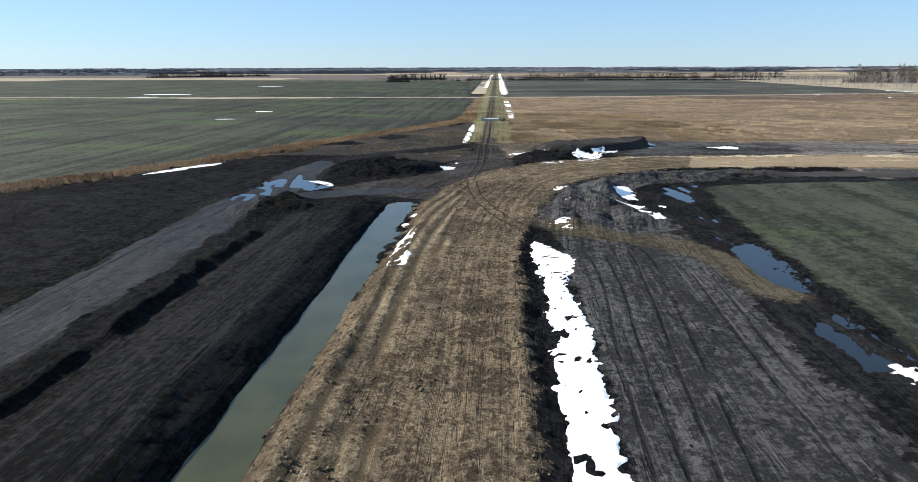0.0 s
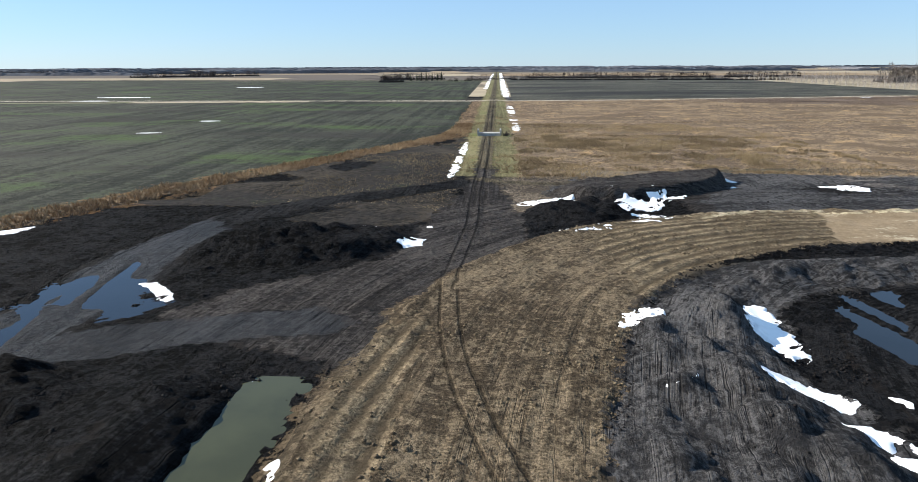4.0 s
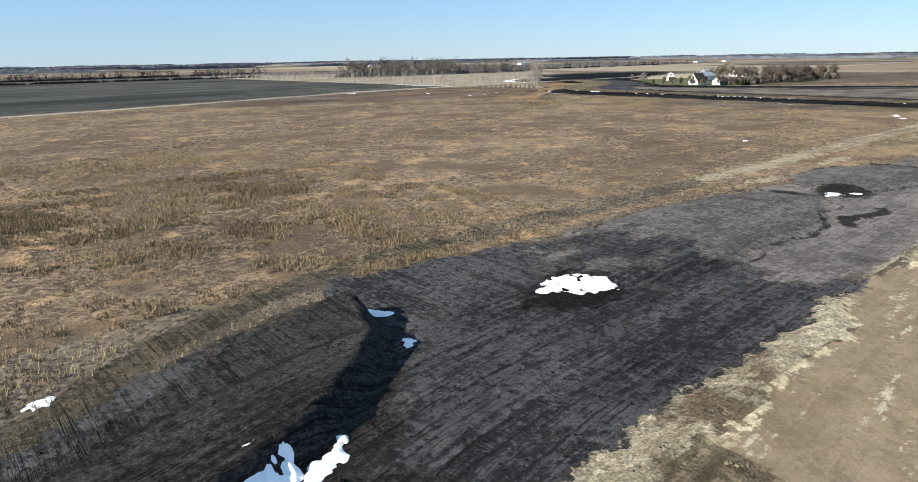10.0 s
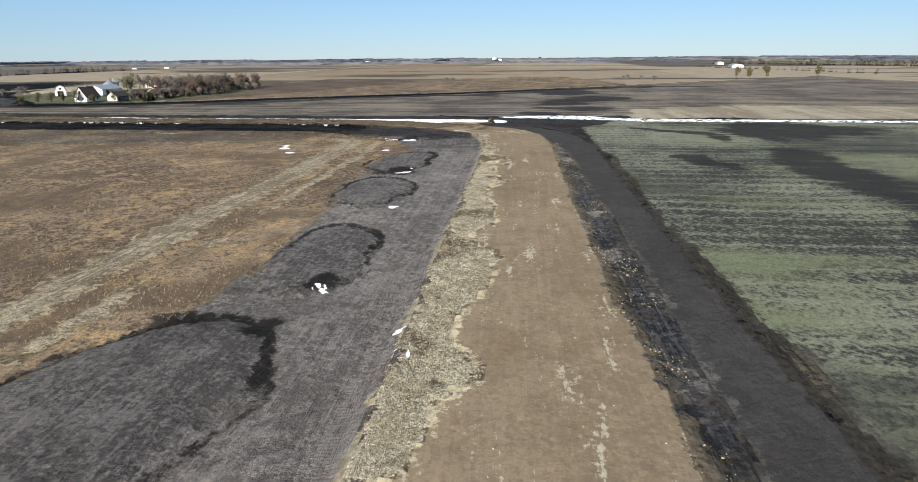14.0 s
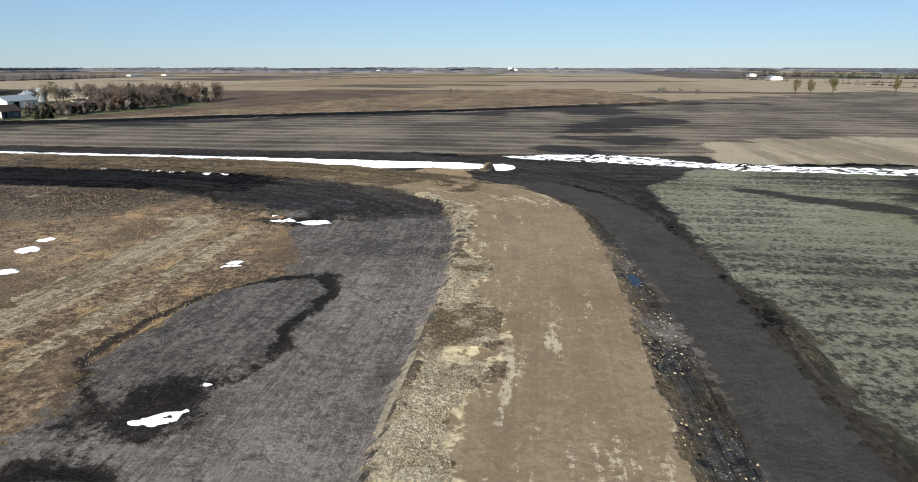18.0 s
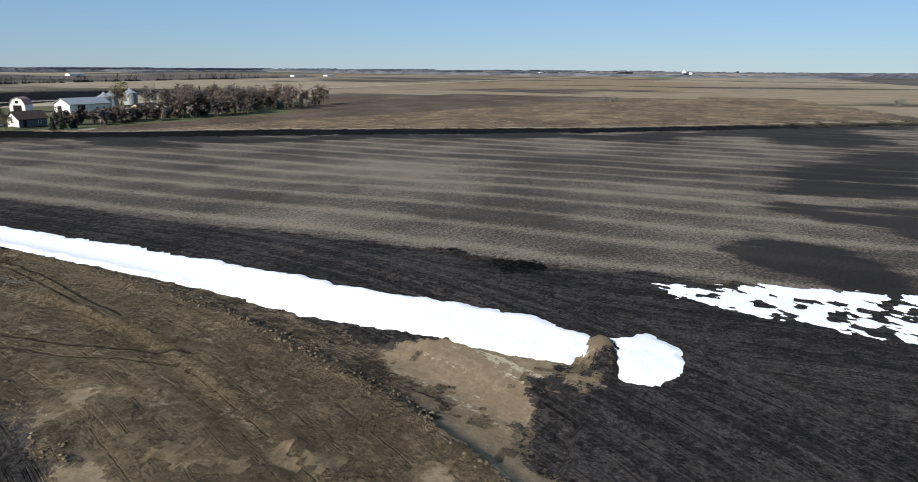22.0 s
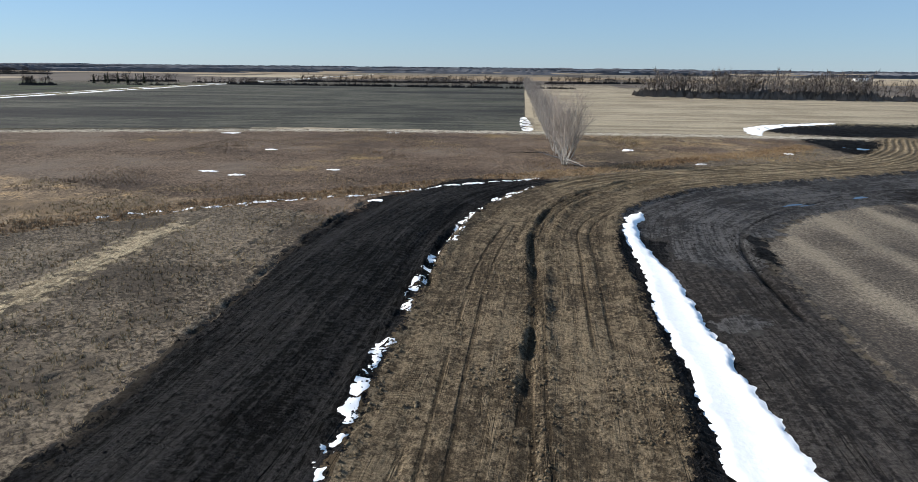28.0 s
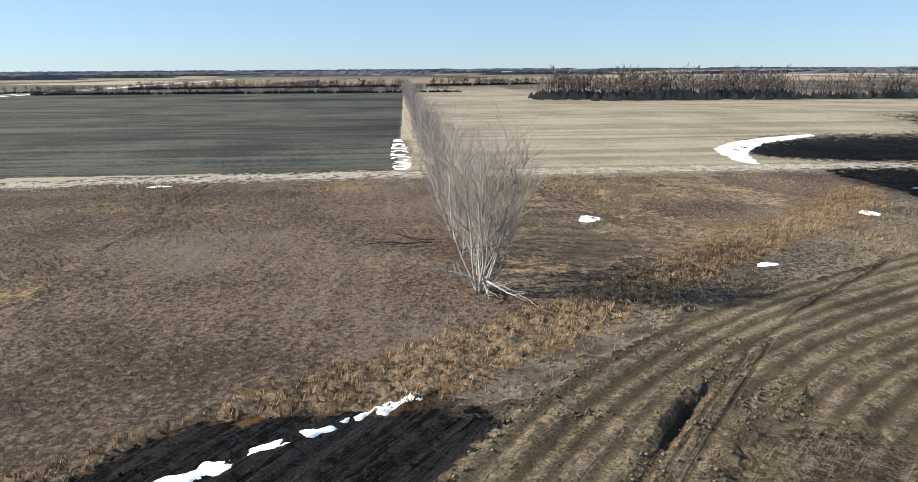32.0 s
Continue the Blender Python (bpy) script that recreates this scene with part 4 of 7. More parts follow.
    lift = inset(bank, x + 0.5 * fbm(x, y, 3, 110), y + 0.5 * fbm(x, y, 3, 111))
    z += 2.0 * np.clip(lift / 1.3, 0, 1) * step(5, 14, x) * (0.80 + 0.20 * np.clip((y - 0.45 * x - 156) / 10, 0, 1)) + 0.35 * bell(lift - 1.0, 0.8) * np.clip(0.5 + 1.5 * rough, 0, 2)
    # heaped soil inside the first curve, with a hollow for the snow
    z += 1.25 * np.clip(inset(HEAP, jx, jy) / 3, 0, 1) * (0.85 + 1.0 * rough + 0.6 * rough2)
    z += 1.0 * bell(y - 128.5 - 0.12 * (x - 26), 1.6) * step(20, 27, x) * step(62, 50, x) + 0.9 * bell(np.hypot((x - 18.5) / 1.4, (y - 112) / 7), 1.0)
    z += -0.5 * bell(np.hypot((x - 21.4) / 1.2, (y - 110) / 4), 2.6)
    # ditch of snow beside the last stretch
    gap = hw + 4.5
    z += late * -0.55 * bell(d - gap, 2.6) * step(385, 375, y)
    z += late * 0.35 * bell(d - hw - 16.5, 0.9) * (0.6 + 1.4 * fbm(x, y, 3, 107)) * (y < 372)
    z += late * 0.5 * bell(d + hw + 1.3, 0.7) * (0.8 + 1.6 * fbm(x, y, 1.8, 108, 3))
    z += late * 0.6 * bell(d + hw + 7, 5.5) * step(200, 225, y) * step(412, 388, y)
    z += 0.9 * hump(x, y, 320.6, 165.5, 3.2, 1.1, 14) ** 0.7
    # deep ruts thrown up by heavy wheels
    for line in GASHES:
        gs, gd, _ = along(glide(line, 3), x, y, 4)
        z += (0.20 * bell(np.abs(gd) - 0.9, 0.4) - 0.34 * bell(gd, 0.4)) * np.clip(0.7 + 1.6 * fbm(x, y, 3, 117), 0.1, 2)
    # low spread mounds of soil in the middle stretch
    for cx, cy, rx, ry, tn, hgt in MOUNDS:
        z += hgt * hump(x, y, cx, cy, rx, ry, tn, 5) ** 0.6
        z -= 0.25 * bell(hump(x, y, cx, cy, rx * 1.12, ry * 1.18, tn, 3) - 0.12, 0.10)
    # hollows that hold the puddles
    for cx, cy, rx, ry, tn, dep in PUDDLES:
        z -= (dep + 0.25 * fbm(x, y, 1.6, 109, 3)) * hump(x, y, cx, cy, rx * 1.25, ry * 1.25, tn, 2)
    # the country road is banked, its brook runs under the bridge
    z += 0.5 * bell(x + 3.0, 4.5) * step(190, 215, y) * (y < 900)
    ws, wd, _ = along(glide([(-12, 258.5), (-3, 258.5), (4, 261), (14.6, 263.7), (31, 283), (58, 304), (90, 313.7), (122, 313), (170, 306), (206, 325), (230, 341)], 4), x, y, 8)
    z -= (0.35 + 0.75 * step(14, 6, np.abs(x + 3))) * bell(wd, 2.0)
    # shallow pools in the mud: streaked bottoms
    for outline, deep in POOLS:
        z -= deep * np.clip(inset(outline, jx, jy) / 1.5, 0, 1) * (1 + 3.2 * vnoise(x * 0.8 + 0.15 * y, y / 7, 1, 105))
    z -= 0.25 * bell(np.abs(x + 3.2) - 0.85, 0.32) * (y > 140) * (y < 520)
    fall = step(700, 1500, np.hypot(x - 170, y - 250))
    z = z * (1 - fall)
    far_trail = (zone == num["trail"]) & (np.abs(td) < 6) & (x > 20)
    s, d = np.where(far_trail, ts, s), np.where(far_trail, td, d)
    return z, zone, names, s, d, hw


def soak_of(x, y):
    """Dark wet rims of the spread mounds, and soaked spots round the snow."""
    wet = np.zeros(x.shape)
    wx, wy = x + 3.4 * fbm(x, y, 6, 131, 4), y + 2.6 * fbm(x, y, 6, 132, 4)
    for cx, cy, rx, ry, tn, hgt in MOUNDS:
        c, s = math.cos(radians(tn)), math.sin(radians(tn))
        u, v = ((wx - cx) * c + (wy - cy) * s) / rx, (-(wx - cx) * s + (wy - cy) * c) / ry
        rho = np.sqrt(u * u + v * v)
        cover = np.clip(0.55 + 0.9 * fbm(x, y, 16, 133, 2) + 0.25 * u, 0, 1)
        wet = np.maximum(wet, (0.45 + 0.5 * cover) * bell((rho - 1.05) * min(rx, ry), 0.75))
    for cx, cy, rx, ry in ((118.5, 176, 5.5, 4.2), (57.5, 175, 7, 5), (222, 176.5, 4.5, 4), (270, 186, 3, 6), (112, 180.5, 3.2, 2.4), (216, 178, 2.4, 1.6), (146.4, 172.7, 3.4, 2.6), (148.5, 179, 2, 4), (157, 170.8, 3, 1.4), (104, 168, 9, 1.4)):
        wet = np.maximum(wet, np.clip(1.3 * hump(wx, wy, cx, cy, 1.35 * rx, 1.35 * ry, 0, 1), 0, 0.9))
    hx, hy = x + 34 * fbm(x, y, 40, 136, 5), y + 34 * fbm(x, y, 40, 137, 5)
    # wet hollows of the fields
    for cx, cy, rx, ry, tn in ((222, 102, 40, 17, -4), (186, 94, 34, 20, 0), (226, 125, 16, 4.5, 0), (283, 116, 22, 7, 10), (292, 84, 26, 34, 0), (376, 128, 22, 24, 0), (353, 150, 9, 11, 0), (435, 125, 46, 22, -20), (500, 130, 50, 26, -45), (180, 50, 30, 34, 0), (402, 318, 16, 60, -18)):
        wet = np.maximum(wet, np.clip(1.3 * hump(hx, hy, cx, cy, 1.3 * rx, 1.3 * ry, tn, 1), 0, 0.78))
    us, ud, _ = along(glide([(378, 392), (394, 334), (424, 281), (478, 190), (574, 64)], 8), hx, hy, 40)
    return np.maximum(wet, 0.85 * bell(ud, 19.0))


# wheel ruts, centre lines
GASHES = [[(317.4, 318), (318.7, 336.9), (318.9, 342.9), (319.0, 353.3), (318.9, 362.2), (320.8, 377.1), (325.7, 392.5), (336.6, 408.9), (349.8, 421.7), (370.6, 437.4), (398.4, 460.2)],
          [(308.2, 344), (307.8, 352), (307.6, 361.1), (309.2, 369.7)], [(290.3, 330), (290.1, 342.4), (289.5, 357.9), (290.9, 376.4), (292.7, 389.1)],
          [(343.2, 340), (343.5, 351.7), (345.7, 366.4), (350.7, 377.9), (362.3, 391.7), (374.9, 403.0)]]
RUTS = [(GASHES[0], 0.14), (GASHES[1], 0.14), (GASHES[3], 0.14), ([(-5.4, 128), (-4.1, 110.5), (-2.2, 100), (0.1, 92.2), (3.1, 84.8), (5.6, 80)], 0.8), ([(12, 30), (13.4, 45), (15.2, 64), (15.4, 76), (10.6, 82), (3.5, 86)], 0.95), ([(8.6, 30), (9.6, 48), (10.8, 62), (11.0, 74)], 0.9), ([(19, 30), (19.6, 50), (20.6, 68)], 0.9),
        ([(-43, 52), (-43.6, 78), (-41.5, 104), (-43.7, 131), (-39, 152), (-31, 171), (-27, 192)], 0.95), ([(-52, 150), (-38, 160), (-22, 172), (-8, 181)], 0.9), ([(-5.4, 119), (-5.0, 127), (-4.2, 140), (-3.8, 150), (-4.0, 171), (-3.6, 195), (-3.2, 227), (-3.2, 420)], 0.75),
        ([(319.5, 300), (318.8, 313), (318.7, 321), (319, 335), (318.9, 356), (320.5, 374), (324, 387.5), (331, 399.5), (348.7, 420.7)], 0.5), ([(318.7, 298), (316.6, 266), (314.7, 249), (316.2, 241), (317.8, 235), (320, 222)], 0.55), ([(323, 296), (321.8, 275), (320.9, 258), (320.9, 247), (320.2, 238), (318, 220), (312, 200)], 0.5),
        ([(309, 190), (306, 205), (308.5, 225), (309.5, 250)], 0.8), ([(312.6, 305), (312.8, 330), (313.6, 352), (316, 372)], 0.8), ([(324, 330), (325, 352), (326.6, 372), (334, 388)], 0.8)]
# low spread mounds: centre, half lengths, turn, height
MOUNDS = [(86, 179, 27, 9.2, 2, 0.5), (133, 178, 15.5, 8.0, -8, 0.4), (167.5, 174, 12.5, 5.4, 5, 0.32), (203.5, 176.8, 12.2, 5.8, 2, 0.32), (234.3, 178, 13.2, 5.8, -6, 0.32), (284, 192, 18, 9.5, 57, 0.5)]
# shallow pools in wet lanes: outline, depth
POOLS = [([(122.8, 143.8), (121.6, 141.1), (115.2, 141.4), (111.4, 140.2), (104.2, 140.6), (102.4, 143.6), (108, 143.9), (111.9, 143.3), (117.6, 144)], 0.03), ([(-44, 104), (-43.4, 122), (-40, 132), (-34.5, 125), (-29, 116), (-33, 109), (-38, 100)], 0.16), ([(27.8, 113), (30, 121), (34.5, 125.5), (38, 124), (34.5, 117), (33, 108), (30, 103), (27.6, 106)], 0.2), ([(26.4, 84), (27, 95), (30.5, 96), (31, 80), (30.4, 66), (28, 60), (26, 66)], 0.16), ([(24.4, 44), (25.5, 55), (29, 57), (29.6, 46)], 0.14)]
# puddles: centre, half lengths, turn, depth of the hollow
PUDDLES = [(251, 145, 2.6, 0.8, 3, 0.3), (364, 395, 5.0, 1.3, 27, 0.35), (378, 403.5, 3.6, 1.0, 38, 0.35), (415.5, 479, 5.5, 2.0, -35, 0.35)]


# ---- ground sheet, cut into its surfaces ----
GRID = {}


def build_ground():
    x, y = np.meshgrid(GX, GY, indexing="ij")
    z, zone, names, s, d, hw = shape_of(x, y)
    nx, ny = x.shape
    soak = soak_of(x, y).ravel()
    GRID.update(z=z, zone=zone, s=s, d=d, hw=hw, names=names)
    verts = np.stack([x, y, z], -1).reshape(-1, 3)
    idx = np.arange(nx * ny).reshape(nx, ny)
    quads = np.stack([idx[:-1, :-1], idx[1:, :-1], idx[1:, 1:], idx[:-1, 1:]], -1).reshape(-1, 4)
    fz = zone[:-1, :-1].reshape(-1)
    track = np.stack([s, d, 0 * s], -1).reshape(-1, 3)
    off = (s < -1) | (np.abs(d) > 30)
    track[off.ravel()] = np.stack([y, x, 0 * x], -1).reshape(-1, 3)[off.ravel()]
    # where the machine lines run north-south, away from the road
    title = {"ground": "ground", "far": "farmland", "prairie": "prairie", "west": "wheat_field", "south": "crop_field", "east": "stubble_field", "straw": "straw_field", "north": "tilled_field", "lawn": "lawn",
             "reeds": "reed_bed", "verge": "verge", "lane": "farm_lane", "gravel": "gravel_road", "grey": "spread_soil", "haul": "haul_road", "road": "road", "road_pale": "road_middle", "clay": "clay_windrow", "mud": "wet_mud", "weeds": "weedy_soil", "deadgrass": "dead_grass", "shelf": "graded_soil", "damp": "road_damp", "trail": "grass_trail", "meadow": "meadow", "bend": "road_bend", "packed": "packed_lane", "mound": "soil_mound", "slick": "mud_lane", "wetclay": "road_wet", "eastlane": "graded_strip"}
    # distance from the nearest wheel line, signed
    rut = np.full(x.shape, 3.0)
    for line, g in RUTS:
        us, ud, _ = along(glide(line, 2), x, y, 5)
        r = np.clip(np.abs(ud) - g, -3, 3)
        r = np.where((us < 0.5) | (us > us.max() - 0.5), 3.0, r)
        rut = np.where(np.abs(r) < np.abs(rut), r, rut)
    rut = rut.ravel()
    # soft, ragged rims: share and mean colour of the neighbouring surface
    mean = np.array([RIMCOLOUR[n] for n in names])
    own = mean[zone]

    def blur(a, r=3):
        for ax in (0, 1):
            p = np.concatenate([np.repeat(a.take([0], ax), r + 1, ax), a, np.repeat(a.take([-1], ax), r, ax)], ax)
            c = np.cumsum(p, ax)
            n = a.shape[ax]
            a = (c.take(range(2 * r + 1, 2 * r + 1 + n), ax) - c.take(range(0, n), ax)) / (2 * r + 1)
        return a

    wide = np.stack([blur(own[..., c]) for c in range(3)], -1).reshape(-1, 3)
    rank = blur(zone.astype(float)).ravel()
    near = (np.abs(x - 170) < 560).ravel()
    for k, name in enumerate(names):
        q = quads[fz == k]
        if not len(q):
            continue
        used, inv = np.unique(q, return_inverse=True)
        share = blur((zone == k).astype(np.float32)).ravel()[used]
        blend = np.where(near[used], 1 - share, 0)
        side = np.where(k > rank[used], 1.0, -1.0)
        tint = np.ones((len(used), 4))
        tint[:, :3] = np.clip((wide[used] - mean[k] * share[:, None]) / np.maximum(1 - share[:, None], 0.02), 0, 1)
        me = bpy.data.meshes.new(title[name])
        me.vertices.add(len(used))
        me.vertices.foreach_set("co", verts[used].astype(np.float32).ravel())
        me.loops.add(q.size)
        me.loops.foreach_set("vertex_index", inv.reshape(-1).astype(np.int32))
        me.polygons.add(len(q))
        me.polygons.foreach_set("loop_start", np.arange(0, q.size, 4, dtype=np.int32))
        me.update(calc_edges=True)
        me.shade_smooth()
        at = me.attributes.new("track", "FLOAT_VECTOR", "POINT")
        at.data.foreach_set("vector", track[used].astype(np.float32).ravel())
        at = me.attributes.new("blend", "FLOAT", "POINT")
        at.data.foreach_set("value", blend.astype(np.float32))
        at = me.attributes.new("soak", "FLOAT", "POINT")
        at.data.foreach_set("value", soak[used].astype(np.float32))
        at = me.attributes.new("rut", "FLOAT", "POINT")
        at.data.foreach_set("value", rut[used].astype(np.float32))
        at = me.attributes.new("side", "FLOAT", "POINT")
        at.data.foreach_set("value", side.astype(np.float32))
        at = me.attributes.new("tint", "FLOAT_COLOR", "POINT")
        at.data.foreach_set("color", tint.astype(np.float32).ravel())
        me.materials.append(MAT[name])
        tagged(new(title[name], me), label=LABELS[name], category=title[name].replace("_", " "), kind="structure")
    return z


LABELS = {"ground": "bare black topsoil, rough and rutted by machines", "far": "flat farmland of stubble and tilled fields to the horizon", "prairie": "dry tan prairie grass on flat ground",
          "west": "dark green winter wheat field with drill rows", "south": "sparse green and grey winter crop with wet dark patches", "east": "corn stubble field in brown and pale swaths", "straw": "pale straw stubble",
          "north": "dark tilled field with faint rows", "lawn": "green farmyard lawn under trees", "reeds": "rust-brown dry reeds along a ditch", "verge": "green and tan grass verge of the lane",
          "lane": "rutted two-track earth lane", "gravel": "pale straight gravel road", "grey": "grey smoothed topsoil with machine tracks", "haul": "black haul lane of packed topsoil", "road": "brown clay road bed with furrows and tread marks",
          "road_pale": "smooth light brown clay road bed", "clay": "pale crumbled clay spread along the road", "mud": "wet black mud with a glossy sheen", "weeds": "black soil with sparse brown and green weeds", "deadgrass": "trampled brown dead grass", "shelf": "dark grey graded soil with machine tracks", "damp": "damp dark brown clay road bed", "trail": "worn pale strip of dry tan earth", "bend": "light brown clay bed of the curve with furrows", "packed": "smooth packed dark lane beside the road", "mound": "low dark mound of spread soil with wet rims", "slick": "slick grey mud lane packed by wheels", "wetclay": "dark wet clay road bed with paler smears", "eastlane": "dark brown graded strip with faint tracks", "meadow": "red-brown dry meadow grass with paler patches"}


RIMCOLOUR = {"ground": (0.014, 0.013, 0.013), "far": (0.12, 0.1, 0.075), "prairie": (0.2, 0.152, 0.092), "west": (0.055, 0.058, 0.034), "south": (0.09, 0.085, 0.065), "east": (0.13, 0.11, 0.085), "straw": (0.22, 0.19, 0.13),
             "north": (0.06, 0.06, 0.045), "lawn": (0.1, 0.115, 0.045), "reeds": (0.15, 0.088, 0.042), "verge": (0.13, 0.118, 0.058), "lane": (0.09, 0.076, 0.052), "gravel": (0.26, 0.225, 0.175), "grey": (0.135, 0.12, 0.105),
             "haul": (0.018, 0.017, 0.017), "road": (0.14, 0.105, 0.068), "road_pale": (0.22, 0.17, 0.112), "clay": (0.46, 0.385, 0.25), "mud": (0.018, 0.016, 0.015), "weeds": (0.05, 0.041, 0.029), "deadgrass": (0.11, 0.092, 0.07), "shelf": (0.066, 0.062, 0.059), "damp": (0.07, 0.053, 0.036), "trail": (0.34, 0.275, 0.18), "bend": (0.2, 0.157, 0.103), "packed": (0.07, 0.062, 0.055), "mound": (0.10, 0.09, 0.083), "slick": (0.028, 0.027, 0.027), "wetclay": (0.14, 0.106, 0.067), "eastlane": (0.038, 0.034, 0.032), "meadow": (0.125, 0.088, 0.06)}


def grid_cell(x, y):
    x, y = np.atleast_1d(np.asarray(x, float)), np.atleast_1d(np.asarray(y, float))
    i = np.clip(np.searchsorted(GX, x) - 1, 0, len(GX) - 2)
    j = np.clip(np.searchsorted(GY, y) - 1, 0, len(GY) - 2)
    return i, j, (x - GX[i]) / (GX[i + 1] - GX[i]), (y - GY[j]) / (GY[j + 1] - GY[j])


def height_at(x, y):
    """Height of the ground sheet at any places."""
    i, j, u, v = grid_cell(x, y)
    z = GRID["z"]
    return (z[i, j] * (1 - u) + z[i + 1, j] * u) * (1 - v) + (z[i, j + 1] * (1 - u) + z[i + 1, j + 1] * u) * v


def zone_at(x, y):
    i, j, u, v = grid_cell(x, y)
    return GRID["zone"][i, j], GRID["s"][i, j], GRID["d"][i, j], GRID["hw"][i, j]


def sheet(name, x, y, z, keep, mat, label, category, kind=""):
    """A sheet over a small grid; cells whose corners are all left out are dropped."""
    nx, ny = x.shape
    idx = np.arange(nx * ny).reshape(nx, ny)
    quads = np.stack([idx[:-1, :-1], idx[1:, :-1], idx[1:, 1:], idx[:-1, 1:]], -1).reshape(-1, 4)
    k = keep.ravel()[quads].any(1)
    quads = quads[k]
    if not len(quads):
        return None
    used, inv = np.unique(quads, return_inverse=True)
    me = bpy.data.meshes.new(name)
    me.from_pydata(np.stack([x, y, z], -1).reshape(-1, 3)[used].tolist(), [], inv.reshape(-1, 4).tolist())
    me.shade_smooth()
    me.materials.append(mat)
    return tagged(new(name, me), label=label, category=category, kind=kind)


def lay_snow(outline, label, res=0.3, thick=0.14, ragged=0.7, holes=0.0, seed=0, name="snow_patch", level=1.6, cell=0.0):
    """Snow over a plan outline with a melting, ragged rim: it thins out and dips under the soil."""
    for _ in range(2 if len(outline) < 9 else 0):
        outline = [((1 - f) * a[0] + f * b[0], (1 - f) * a[1] + f * b[1]) for a, b in zip(outline, outline[1:] + outline[:1]) for f in (0.2, 0.8)]
    p = np.array(outline)
    lo, hi = p.min(0) - 1.5, p.max(0) + 1.5
    x, y = np.meshgrid(np.arange(lo[0], hi[0], res), np.arange(lo[1], hi[1], res), indexing="ij")
    fine = 0.45 * fbm(x, y, 0.55, 320 + seed, 2)
    depth = inset(outline, x, y) + ragged * (0.8 * fbm(x, y, 1.5, 200 + seed, 4) + 0.5 * fbm(x, y, 5, 290 + seed, 2)  + fine)
    if holes:
        depth = np.minimum(depth, 3 * (fbm(x, y, cell or (1.2 if res < 0.16 else 2.4 if res < 0.5 else 9.0), 260 + seed, 4) + 0.5 - holes) + 0.6 * fine)
    g = height_at(x, y)
    r = max(1, min(12, int(level / res)))
    pad = np.pad(g, r, mode="edge")
    soft = sum(pad[i:i + g.shape[0], :] for i in range(2 * r + 1)) / (2 * r + 1)
    soft = sum(soft[:, j:j + g.shape[1]] for j in range(2 * r + 1)) / (2 * r + 1)
    body = np.clip(depth * 2.5, 0, 1)
    top = g + (soft + 0.03 - g) * body + np.clip(depth * 0.3, -0.12, thick * 0.35) + 0.03 * body * fbm(x, y, 1.8, 230 + seed)
    # each piece of a broken patch lies by itself
    keep = depth > -0.3
    lab = np.where(keep, np.arange(keep.size).reshape(keep.shape) + 1, 0)
    while True:
        big = np.pad(lab, 1)
        nxt = np.where(keep, np.max([big[1:-1, 1:-1], big[2:, 1:-1], big[:-2, 1:-1], big[1:-1, 2:], big[1:-1, :-2]], 0), 0)
        for ax in (0, 1):
            run = nxt if ax == 0 else nxt.T
            kr = keep if ax == 0 else keep.T
            for i in range(1, len(run)):
                run[i] = np.where(kr[i] & kr[i - 1], np.maximum(run[i], run[i - 1]), run[i])
            for i in range(len(run) - 2, -1, -1):
                run[i] = np.where(kr[i] & kr[i + 1], np.maximum(run[i], run[i + 1]), run[i])
        if (nxt == lab).all():
            break
        lab = nxt
    ids, count = np.unique(lab[lab > 0], return_counts=True)
    for k in ids[count >= max(10, 0.012 * count.sum())]:
        mine = lab == k
        if (depth[mine] > 0.12).any():
            i0, j0 = np.nonzero(mine)
            a, b, c, d = max(i0.min() - 1, 0), i0.max() + 2, max(j0.min() - 1, 0), j0.max() + 2
            sheet(name, x[a:b, c:d], y[a:b, c:d], top[a:b, c:d], mine[a:b, c:d], MAT["snow"], label, "snow")


def lay_water(cx, cy, rx, ry, turn, dep, label, mat, name="puddle"):
    r = max(rx, ry) * 1.3
    x, y = np.meshgrid(np.linspace(cx - r, cx + r, 40), np.linspace(cy - r, cy + r, 40), indexing="ij")
    h = hump(x, y, cx, cy, rx * 1.3, ry * 1.3, turn, 2)
    # level: a little under the ground at the rim of the hollow
    lev = float(np.median(height_at(x, y)[h > 0.35])) - 0.03
    return sheet(name, x, y, np.full(x.shape, lev), h > 0, mat, label, "water", "structure")


build_ground()
for cx, cy, rx, ry, tn, dep in PUDDLES:
    lay_water(cx, cy, rx, ry, tn, dep, "shallow puddle reflecting blue sky in black mud", MAT["puddle"])
for outline, deep in POOLS:
    p = np.array(outline)
    px, py = np.meshgrid(np.arange(p[:, 0].min() - 1, p[:, 0].max() + 1, 0.2), np.arange(p[:, 1].min() - 1, p[:, 1].max() + 1, 0.2), indexing="ij")
    deep_in = inset(outline, px, py) + (0.9 * fbm(px, py, 2.2, 142, 4) - 0.5 if deep < 0.1 else 0)
    lev = float(np.percentile(height_at(px, py)[deep_in > 0.3], 48 if deep > 0.1 else 75))
    sheet("pool", px, py, np.full(px.shape, lev), deep_in > -0.4, MAT["muddy" if deep < 0.1 else "puddle"], "shallow streaky pool reflecting blue sky in mud", "water", "structure")
